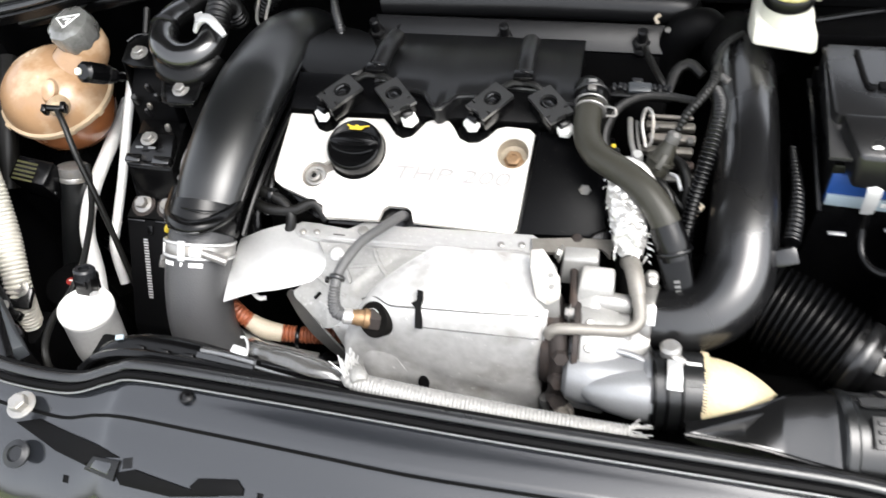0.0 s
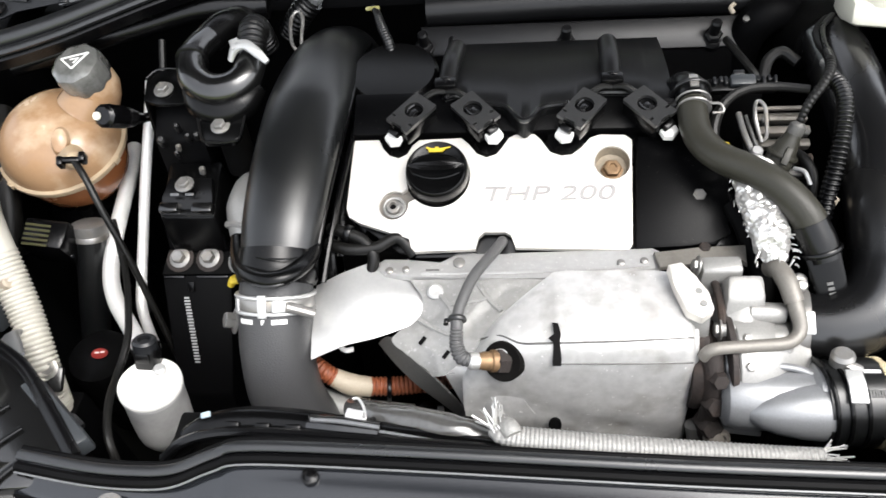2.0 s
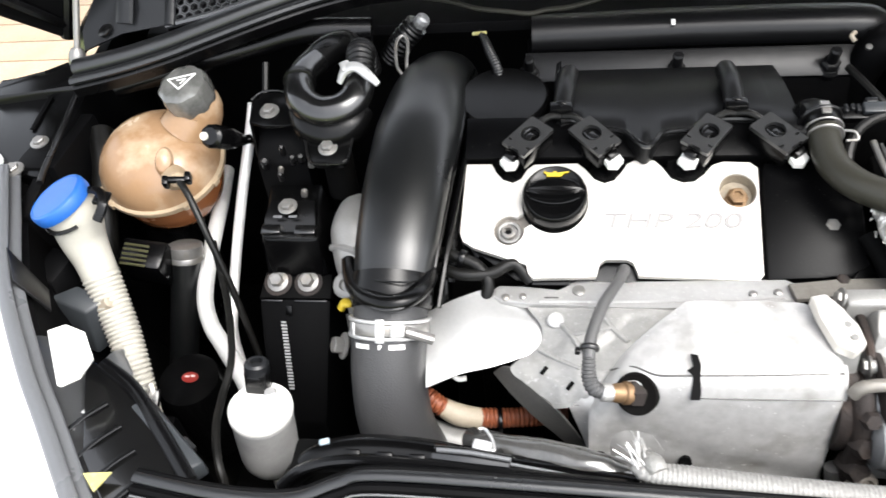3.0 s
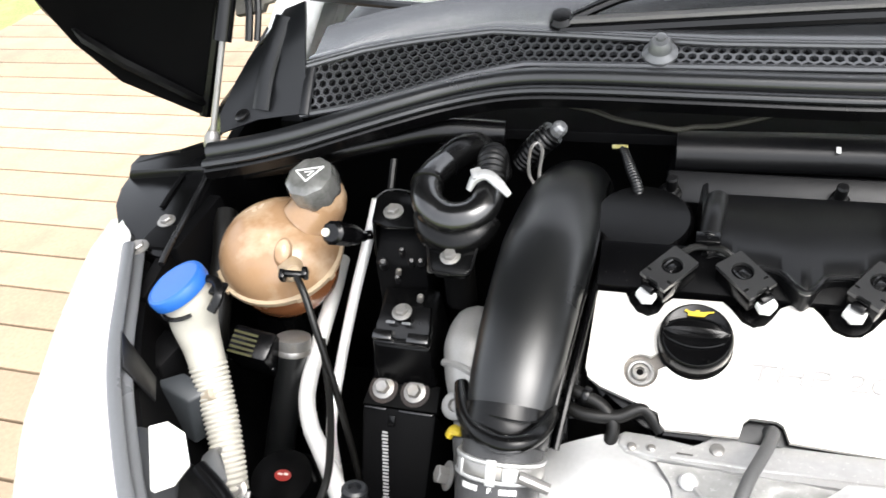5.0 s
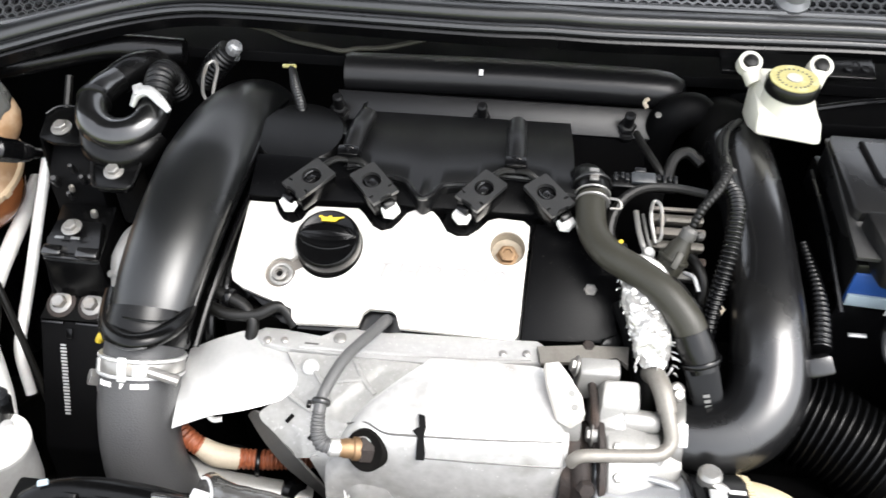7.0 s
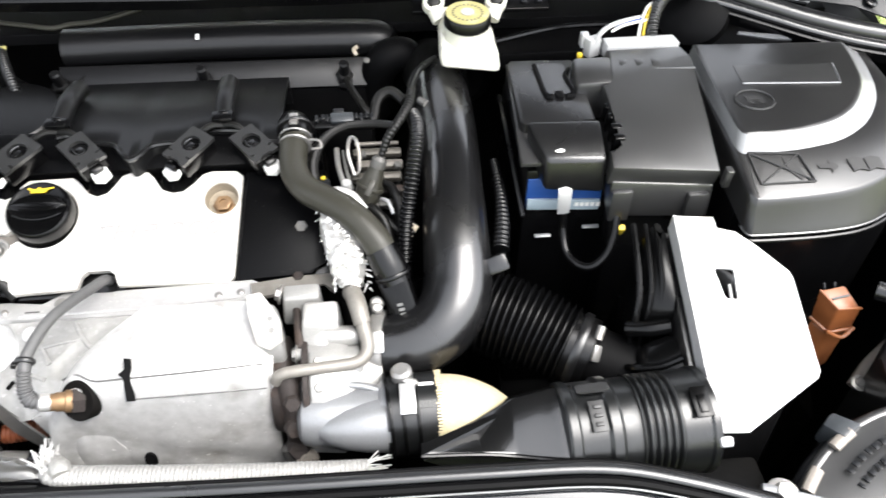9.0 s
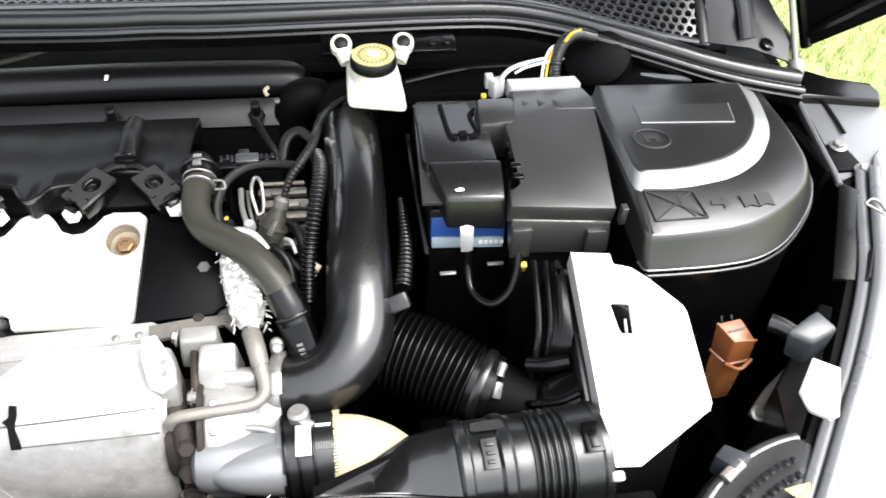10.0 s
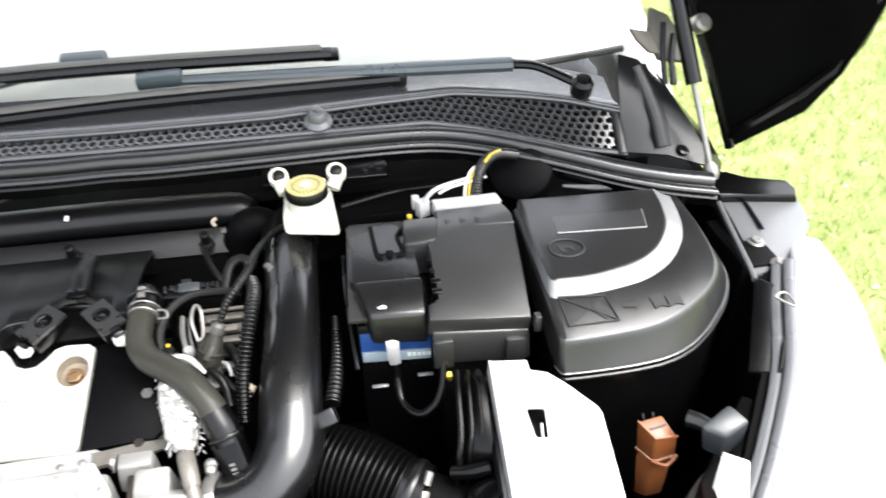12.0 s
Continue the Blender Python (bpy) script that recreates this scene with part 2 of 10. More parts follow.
CASTDULL = material("dull_cast_aluminium", (0.200, 0.204, 0.210), 0.36, 0.45, grain=0.1, scale=90, bump=0.14, wear=(0.150, 0.146, 0.138), wear_amount=0.5, wear_scale=22)
TANCAST = material("tan_stained_casting", (0.092, 0.084, 0.071), 0.42, 0.4, grain=0.15, scale=60, bump=0.2, wear=(0.043, 0.039, 0.033), wear_scale=30)
ECUPL = material("satin_box_plastic", (0.0068, 0.0068, 0.0070), 0.31, wear=(0.0119, 0.0118, 0.0113), grain=0.15, scale=150, bump=0.12, spec=0.6, coat=0.12)
TRIM = material("cowl_grey_plastic", (0.038, 0.039, 0.041), 0.22, grain=0.1, scale=140, bump=0.12, wear=(0.051, 0.052, 0.053), spec=0.9)
SEALRUB = material("cowl_seal_rubber", (0.0095, 0.0100, 0.0108), 0.3, grain=0.08, scale=70, bump=0.06, wear=(0.0086, 0.0086, 0.0086), spec=0.6)
WIPER = material("wiper_blade_grey", (0.034, 0.046, 0.052), 0.3, grain=0.1, scale=70, bump=0.05, spec=0.6)
CAPPL = material("dark_cap_plastic", (0.0065, 0.0070, 0.0080), 0.3, grain=0.1, scale=140, bump=0.1, wear=(0.0110, 0.0112, 0.0118), spec=0.32)
glass = bpy.data.materials.new("windscreen_glass")
glass.use_nodes = True
gb = glass.node_tree.nodes["Principled BSDF"]
gb.inputs["Base Color"].default_value, gb.inputs["Roughness"].default_value = (0.93, 0.96, 0.95, 1), 0.02
gb.inputs["Transmission Weight"].default_value, gb.inputs["IOR"].default_value = 1.0, 1.5


# ---- shape helpers ----
def thing(name, label, category, at=(0, 0, 0), group="", kind=""):
    ob = new(name)
    ob.location = at
    return tagged(ob, label, category, group, kind)


def part(name, bm, mat, parent=None, label="", smooth=35):
    """Links a bmesh given in world metres as one mesh object, under a thing or a part."""
    bmesh.ops.recalc_face_normals(bm, faces=bm.faces)
    data = bpy.data.meshes.new(name)
    for f in bm.faces:
        f.smooth = smooth > 0
    if smooth:
        for e in bm.edges:
            e.smooth = len(e.link_faces) == 2 and e.calc_face_angle(0) < radians(smooth)
    bm.to_mesh(data)
    bm.free()
    data.materials.append(mat)
    ob = new(name, data)
    if parent is not None:
        ob.parent = parent
        if parent.type == "EMPTY":
            ob.matrix_parent_inverse = Matrix.Translation(-Vector(parent.location))
    if label:
        ob["label"] = label
    return ob


def axes(o, z, x=(1, 0, 0)):
    """A frame at o whose z axis points along z, and whose x axis lies near x."""
    z = Vector(z).normalized()
    x = Vector(x)
    x = (x - z * x.dot(z)).normalized()
    m = Matrix((x, z.cross(x), z)).transposed().to_4x4()
    m.translation = o
    return m


def join(*bms):
    out = bms[0]
    for b in bms[1:]:
        tmp = bpy.data.meshes.new("tmp")
        b.to_mesh(tmp)
        b.free()
        out.from_mesh(tmp)
        bpy.data.meshes.remove(tmp)
    return out


def box(m, size, bevel=0.002, taper=1.0, segs=2):
    """A bevelled block; m is the frame at the middle of its base. taper: the top's size over the base's."""
    bm = bmesh.new()
    sx, sy, sz = size[0] / 2, size[1] / 2, size[2]
    vs = [bm.verts.new((x * sx * k, y * sy * k, z)) for z, k in ((0, 1), (sz, taper)) for x, y in ((-1, -1), (1, -1), (1, 1), (-1, 1))]
    for q in ((3, 2, 1, 0), (4, 5, 6, 7), (0, 1, 5, 4), (1, 2, 6, 5), (2, 3, 7, 6), (3, 0, 4, 7)):
        bm.faces.new([vs[i] for i in q])
    if bevel:
        bmesh.ops.bevel(bm, geom=list(bm.edges), offset=bevel, segments=segs, affect="EDGES", profile=0.5)
    bm.transform(m)
    return bm


def hexa(bottom, top, bevel=0.002):
    """A block from four bottom and four top corners, both in the same turn."""
    bm = bmesh.new()
    n = len(bottom)
    b, t = [bm.verts.new(p) for p in bottom], [bm.verts.new(p) for p in top]
    bm.faces.new(b[::-1])
    bm.faces.new(t)
    for i in range(n):
        bm.faces.new((b[i], b[(i + 1) % n], t[(i + 1) % n], t[i]))
    if bevel:
        bmesh.ops.bevel(bm, geom=list(bm.edges), offset=bevel, segments=2, affect="EDGES", profile=0.5)
    return bm


def rounded(points, cut=0.25, times=2):
    """Cuts the corners of a closed outline."""
    pts = [Vector(p) for p in points]
    for _ in range(times):
        pts = [q for a, b in zip(pts, pts[1:] + pts[:1]) for q in (a.lerp(b, cut), a.lerp(b, 1 - cut))]
    return pts


def pierced(outline, holes, thick, normal):
    """A plate with real openings: its upper face is the outline less the holes."""
    bm = bmesh.new()
    edges = []
    for ring in (outline, *holes):
        vs = [bm.verts.new(p) for p in ring]
        edges += [bm.edges.new((a, b)) for a, b in zip(vs, vs[1:] + vs[:1])]
    bmesh.ops.triangle_fill(bm, use_beauty=True, edges=edges, normal=Vector(normal))
    low = bmesh.ops.extrude_face_region(bm, geom=list(bm.faces), use_keep_orig=True)
    bmesh.ops.translate(bm, vec=-Vector(normal).normalized() * thick, verts=[v for v in low["geom"] if isinstance(v, bmesh.types.BMVert)])
    bmesh.ops.recalc_face_normals(bm, faces=list(bm.faces))
    return bm


def slab(points, thick, normal=(0, 0, 1), bevel=0.0015):
    """A plate whose upper face is the outline, thick metres deep against the normal."""
    bm = bmesh.new()
    n = Vector(normal).normalized() * thick
    top = [bm.verts.new(p) for p in points]
    low = [bm.verts.new(Vector(p) - n) for p in points]
    face = bm.faces.new(top)
    bm.faces.new(low[::-1])
    k = len(points)
    for i in range(k):
        bm.faces.new((top[i], low[i], low[(i + 1) % k], top[(i + 1) % k]))
    if bevel:
        bmesh.ops.bevel(bm, geom=list(face.edges), offset=bevel, segments=2, affect="EDGES", profile=0.5)
    return bm


def spline(points, n=8):
    """Points along a smooth curve through those given."""
    p = [Vector(q) for q in points]
    p = [2 * p[0] - p[1]] + p + [2 * p[-1] - p[-2]]
    out = []
    for a, b, c, d in zip(p, p[1:], p[2:], p[3:]):
        for i in range(n):
            t = i / n
            out.append(0.5 * (2 * b + (c - a) * t + (2 * a - 5 * b + 4 * c - d) * t * t + (3 * b - a - 3 * c + d) * t ** 3))
    return out + [p[-2]]


def tube(points, radius, segs=16, n=8, flat=1.0, up=(0, 0, 1), ribs=0.0, pitch=0.004, smooth=True):
    """A hose along a smooth curve. radius: one or one for each point. flat: height over width. ribs: depth of the rings of a bellows."""
    path = spline(points, n) if smooth else [Vector(p) for p in points]
    rs = radius if isinstance(radius, (list, tuple)) else [radius] * len(points)
    along = np.linspace(0, len(rs) - 1, len(path))
    rad = np.interp(along, range(len(rs)), rs)
    if ribs:
        length = sum((b - a).length for a, b in zip(path, path[1:]))
        steps = max(8, int(length / pitch) * 8 + 3)
        run = np.concatenate([[0], np.cumsum([(b - a).length for a, b in zip(path, path[1:])])])
        ask = np.linspace(0, run[-1], steps)
        path2 = np.array([[np.interp(s, run, [q[i] for q in path]) for i in range(3)] for s in ask])
        rad = np.interp(ask, run, rad) - ribs * np.array([(0, 0.06, 0.35, 0.85, 1, 0.85, 0.35, 0.06)[i % 8] for i in range(steps)])
        path = [Vector(q) for q in path2]
    rad = [float(r) for r in rad]
    bm = bmesh.new()
    rings, ref = [], Vector(up)
    for i, q in enumerate(path):
        d = (path[min(i + 1, len(path) - 1)] - path[max(i - 1, 0)]).normalized()
        side = d.cross(ref)
        side = side.normalized() if side.length > 1e-4 else d.orthogonal().normalized()
        over = side.cross(d).normalized()
        ref = over
        rings.append([bm.verts.new(q + rad[i] * (math.cos(a) * side + flat * math.sin(a) * over)) for a in [2 * math.pi * k / segs for k in range(segs)]])
    for a, b in zip(rings, rings[1:]):
        for k in range(segs):
            bm.faces.new((a[k], a[(k + 1) % segs], b[(k + 1) % segs], b[k]))
    bm.faces.new(rings[0][::-1])
    bm.faces.new(rings[-1])
    return bm


def lathe(profile, m, segs=28, start=0.0, sweep=2 * math.pi):
    """A turned body from (radius, height) pairs about the z axis of the frame m."""
    bm = bmesh.new()
    rings = []
    for r, z in profile:
        if r < 1e-6:
            rings.append([bm.verts.new((0, 0, z))])
        else:
            rings.append([bm.verts.new((r * math.cos(start + sweep * k / segs), r * math.sin(start + sweep * k / segs), z)) for k in range(segs)])
    for a, b in zip(rings, rings[1:]):
        for k in range(segs):
            j = (k + 1) % segs
            if len(a) == 1 and len(b) > 1:
                bm.faces.new((a[0], b[j], b[k]))
            elif len(b) == 1 and len(a) > 1:
                bm.faces.new((a[k], a[j], b[0]))
            elif len(a) > 1:
                bm.faces.new((a[k], a[j], b[j], b[k]))
    if len(rings[0]) > 1:
        bm.faces.new(rings[0][::-1])
    if len(rings[-1]) > 1:
        bm.faces.new(rings[-1])
    bm.transform(m)
    return bm


def sheet(rows, thick=0.0):
    """A skin through rows of points, doubled to a thickness downwards."""
    bm = bmesh.new()
    grid = [[bm.verts.new(p) for p in r] for r in rows]
    for a, b in zip(grid, grid[1:]):
        for i in range(len(a) - 1):
            bm.faces.new((a[i], a[i + 1], b[i + 1], b[i]))
    if thick:
        bmesh.ops.recalc_face_normals(bm, faces=bm.faces)
        bmesh.ops.solidify(bm, geom=list(bm.faces), thickness=thick)
    return bm


def bolt_mesh(m, r=0.008, h=0.006):
    """A flanged hexagon screw head with its washer."""
    washer = lathe([(r * 1.55, 0), (r * 1.55, 0.0012), (r * 1.2, 0.002)], m, 20)
    head = lathe([(r, 0.002), (r, h), (r * 0.85, h + 0.001), (r * 0.3, h + 0.001), (0, h + 0.0005)], m, 6)
    return join(washer, head)


def bolt(o, normal=(0, 0, 1), r=0.008, h=0.006, parent=None, mat=None):
    return part("bolt", bolt_mesh(axes(o, normal), r, h), mat or STEEL, parent, "", 30)


def band(points, radius, width=0.012, proud=0.0015):
    """A thin clamp band round a hose at the middle of two points."""
    a, b = Vector(points[0]), Vector(points[1])
    d = (b - a).normalized()
    c = (a + b) / 2
    r = radius + proud
    return lathe([(radius - 0.001, -width / 2), (r, -width / 2), (r + 0.0006, -width / 2 + 0.001), (r + 0.0006, width / 2 - 0.001), (r, width / 2), (radius - 0.001, width / 2)], axes(c, d), 32)


def write(body, size, m, mat, parent, name="lettering", depth=0.0004):
    """Raised letters as a mesh in the frame m, about its middle."""
    curve = bpy.data.curves.new("letters", "FONT")
    curve.body, curve.size, curve.align_x, curve.align_y, curve.extrude = body, size, "CENTER", "CENTER", depth
    tmp = bpy.data.objects.new("letters", curve)
    scene.collection.objects.link(tmp)
    data = bpy.data.meshes.new_from_object(tmp.evaluated_get(bpy.context.evaluated_depsgraph_get()))
    bpy.data.objects.remove(tmp)
    bm = bmesh.new()
    bm.from_mesh(data)
    bm.transform(m)
    return part(name, bm, mat, parent, "", 0)


MID = -0.064  # the car's centre line


def mirror(points):
    return [(2 * MID - x, y, z) for x, y, z in points]


# ---- setting ----
def build_ground():
    bm = lathe([(600, -0.5), (80, -0.2), (20, -0.05), (6, 0.0), (2, 0.0), (0, 0)], Matrix(), 48)
    ground = part("ground", bm, LAWN)
    tagged(ground, "flat mown lawn reaching far beyond the car", "lawn", "", "structure")
    # grass blades on the open side of the car
    rng = np.random.default_rng(4)
    count = 42000
    x = 0.75 + 4.2 * rng.random(count) ** 1.5
    y = -0.2 + 4.6 * rng.random(count)
    h, a, lean = 0.03 + 0.035 * rng.random(count), rng.random(count) * 6.28, rng.normal(0, 0.02, (count, 2))
    w = 0.0032
    base = np.stack([x, y, np.zeros(count)], 1)
    side = np.stack([np.cos(a) * w, np.sin(a) * w, np.zeros(count)], 1)
    tip = base + np.stack([lean[:, 0], lean[:, 1], h], 1)
    verts = np.stack([base - side, base + side, tip], 1).reshape(-1, 3)
    data = bpy.data.meshes.new("grass")
    data.from_pydata(verts.tolist(), [], np.arange(count * 3).reshape(-1, 3).tolist())
    data.materials.append(BLADE)
    tagged(new("grass", data), "short bright green mown grass blades", "grass", "", "stuff")


def build_daisies():
    """Small white flower heads scattered over the lawn."""
    rng = np.random.default_rng(11)
    verts, faces = [], []
    for x, y in zip(0.95 + 3.2 * rng.random(170), 0.1 + 3.6 * rng.random(170)):
        r, k = rng.uniform(0.004, 0.008), len(verts)
        verts += [(x + r * math.cos(a), y + r * math.sin(a), 0.052 + 0.006 * math.sin(a + x)) for a in [math.pi * q / 3 for q in range(6)]] + [(x, y, 0.056)]
        faces += [(k + q, k + (q + 1) % 6, k + 6) for q in range(6)]
    data = bpy.data.meshes.new("daisies")
    data.from_pydata(verts, [], faces)
    data.materials.append(WHITE)
    tagged(new("daisies", data), "tiny white daisies scattered in the mown lawn", "flowers", "", "stuff")


def build_car_shell():
    """The white body round the bay, with its black inner panels."""
    car = thing("car", "white car body with a black-lined open engine bay", "car", (MID, 0.6, 0))
    inner = [(0.703, 0.628, 0.928), (0.690, 0.600, 0.930), (0.655, 0.535, 0.928), (0.615, 0.455, 0.917), (0.56, 0.375, 0.902), (0.52, 0.325, 0.892), (0.478, 0.272, 0.882), (0.44, 0.225, 0.872)]
    swing = (0.062, 0.030, 0.004, -0.02, -0.035, -0.045, -0.055, -0.06)  # how far the outer skin trails back at each station
    for name, flip in (("fender", False), ("fender", True)):
        rows = []
        for (x, y, z), b in zip(inner, swing):
            ring = [(x + 0.004, y, z - 0.06), (x, y, z - 0.004), (x + 0.006, y + b * 0.06, z), (x + 0.035, y + b * 0.5, z - 0.012), (x + 0.075, y + b * 0.85, z - 0.036), (x + 0.115, y + b, z - 0.078), (x + 0.148, y + b, z - 0.125), (x + 0.172, y + b * 0.8, z - 0.20), (x + 0.18, y + b * 0.6, z - 0.30), (x + 0.17, y + b * 0.6, z - 0.5)]
            rows.append(mirror(ring) if flip else ring)
        part(name, sheet(rows, 0.002), PAINT, car, "glossy white painted front wing", 50)
        # body side below the hinge bracket
        flank = [[(0.738, y, 0.912), (0.745, y, 0.86), (0.75, y, 0.75), (0.75, y, 0.45)] for y in (0.63, 0.72, 0.80)]
        part("body_side", sheet([mirror(r) if flip else r for r in flank], 0.003), PAINT, car, "white body side", 50)
        # black sealing strip along the wing edge
        edge = mirror(inner[1:]) if flip else inner[1:]
        side = -1 if flip else 1
        part("edge_trim", tube([(x - side * 0.005, y + 0.002, z - 0.003) for x, y, z in edge], 0.0065, 12, 6, 0.6), EDGE, car, "grey rubber strip along the wing edge")
        part("edge_flange", tube([(x - side * (0.011 if flip else 0.016), y + 0.005, z - (0.014 if flip else 0.010)) for x, y, z in edge], 0.0065, 12, 6, 0.5), EDGE, car)
        # inner wing wall
        wall = []
        for x, y, z in edge:
            wall.append([(x + side * 0.002, y + 0.004, z - (0.02 if flip else 0.012))] + [(x - side * (0.016 if flip else 0.03), y + 0.008, z - (0.03 if flip else 0.016)), (x - side * (0.02 if flip else 0.035), y + 0.01, z - 0.08), (x - side * 0.05, y + 0.02, z - 0.22), (x - side * 0.07, y + 0.03, 0.45)])
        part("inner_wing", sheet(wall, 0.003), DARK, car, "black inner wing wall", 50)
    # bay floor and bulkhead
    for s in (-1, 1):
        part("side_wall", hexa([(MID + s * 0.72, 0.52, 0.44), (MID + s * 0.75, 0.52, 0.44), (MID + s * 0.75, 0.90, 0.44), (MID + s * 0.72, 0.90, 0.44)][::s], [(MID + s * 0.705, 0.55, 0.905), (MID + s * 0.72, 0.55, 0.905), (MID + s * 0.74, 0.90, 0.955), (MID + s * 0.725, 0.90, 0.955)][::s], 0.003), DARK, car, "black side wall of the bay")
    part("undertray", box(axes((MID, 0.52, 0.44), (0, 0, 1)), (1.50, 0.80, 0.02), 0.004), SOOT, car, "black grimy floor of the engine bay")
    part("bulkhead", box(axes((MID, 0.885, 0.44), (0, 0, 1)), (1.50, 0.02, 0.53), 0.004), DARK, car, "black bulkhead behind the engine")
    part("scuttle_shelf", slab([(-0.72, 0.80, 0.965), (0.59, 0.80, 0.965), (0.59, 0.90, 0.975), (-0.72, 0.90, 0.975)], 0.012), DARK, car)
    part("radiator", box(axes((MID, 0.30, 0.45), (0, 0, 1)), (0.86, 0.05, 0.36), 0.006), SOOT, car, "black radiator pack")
    # body below the bay so that it stands on the ground
    for sx in (-1, 1):
        w = axes((MID + sx * 0.70, 0.42, 0.31), (1, 0, 0), (0, 1, 0))
        part("wheel", lathe([(0.12, -0.09), (0.24, -0.1), (0.31, -0.085), (0.315, 0), (0.31, 0.085), (0.24, 0.1), (0.12, 0.09)], w, 40), RUBBER, car, "black tyre")
    part("bumper", sheet([[(MID + u * 0.50, 0.16 - 0.06 * (1 - u * u), 0.80), (MID + u * 0.56, 0.11 - 0.08 * (1 - u * u), 0.72), (MID + u * 0.62, 0.09 - 0.1 * (1 - u * u), 0.5), (MID + u * 0.6, 0.12 - 0.1 * (1 - u * u), 0.2)] for u in np.linspace(-1, 1, 15)], 0.003), PAINT, car, "white front bumper skin", 60)
    # plain cabin behind the bay: pillars, roof and flanks
    for sx in (-1, 1):
        flank = [[(MID + sx * 0.75, y, 0.22), (MID + sx * 0.83, y, 0.5), (MID + sx * 0.83, y, 0.8), (MID + sx * 0.77, y, 0.96)] for y in (1.02, 1.6, 2.3, 3.0)]
        part("door_side", sheet(flank, 0.004), PAINT, car, "white body side", 60)
        part("pillar", tube([(MID + sx * 0.715, 0.93, 0.97), (MID + sx * 0.64, 1.35, 1.32), (MID + sx * 0.58, 1.68, 1.52)], 0.03, 12, 4), PAINT, car, "white windscreen pillar")
        part("side_glass", sheet([[(MID + sx * 0.76, y, 0.96), (MID + sx * 0.66, y2, 1.28), (MID + sx * 0.58, y2, 1.5)] for y, y2 in ((1.05, 1.45), (1.9, 1.9), (2.8, 2.6))], 0.004), glass, car, "dark side glass", 60)
    part("roof", sheet([[(MID + u * 0.58, y, 1.52 + 0.05 * (1 - u * u) - d) for u in np.linspace(-1, 1, 9)] for y, d in ((1.55, 0.0), (2.0, -0.03), (2.5, 0.0), (2.85, 0.08))], 0.004), PAINT, car, "white roof", 60)
    part("tail", sheet([[(MID + u * 0.60, 2.85, 1.45), (MID + u * 0.70, 3.02, 1.0), (MID + u * 0.75, 3.06, 0.6), (MID + u * 0.72, 3.0, 0.25)] for u in np.linspace(-1, 1, 7)], 0.004), PAINT, car, "white tail", 60)
    for sx in (-1, 1):
        w = axes((MID + sx * 0.70, 2.75, 0.31), (1, 0, 0), (0, 1, 0))
        part("wheel", lathe([(0.12, -0.09), (0.24, -0.1), (0.31, -0.085), (0.315, 0), (0.31, 0.085), (0.24, 0.1), (0.12, 0.09)], w, 40), RUBBER, car, "black tyre")
    part("cabin_floor", box(axes((MID, 1.9, 0.2), (0, 0, 1)), (1.5, 1.9, 0.12), 0.01), DARK, car)
    part("dashboard", box(axes((MID, 1.25, 0.6), (0, 0, 1)), (1.36, 0.5, 0.40), 0.05), BLACK, car)
    return car


def build_screen_backing():
    # white sheet added behind the glass in place of its bright sky reflection
    s = thing("sunshade", "white sheet added behind the windscreen so that the glass looks bright", "sunshade", (MID, 1.1, 1.0))
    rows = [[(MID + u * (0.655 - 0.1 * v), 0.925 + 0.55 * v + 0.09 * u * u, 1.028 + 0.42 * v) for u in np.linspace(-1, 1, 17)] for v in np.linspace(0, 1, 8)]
    part("backing_sheet", sheet(rows, 0.003), WHITE, s, "", 60)
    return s


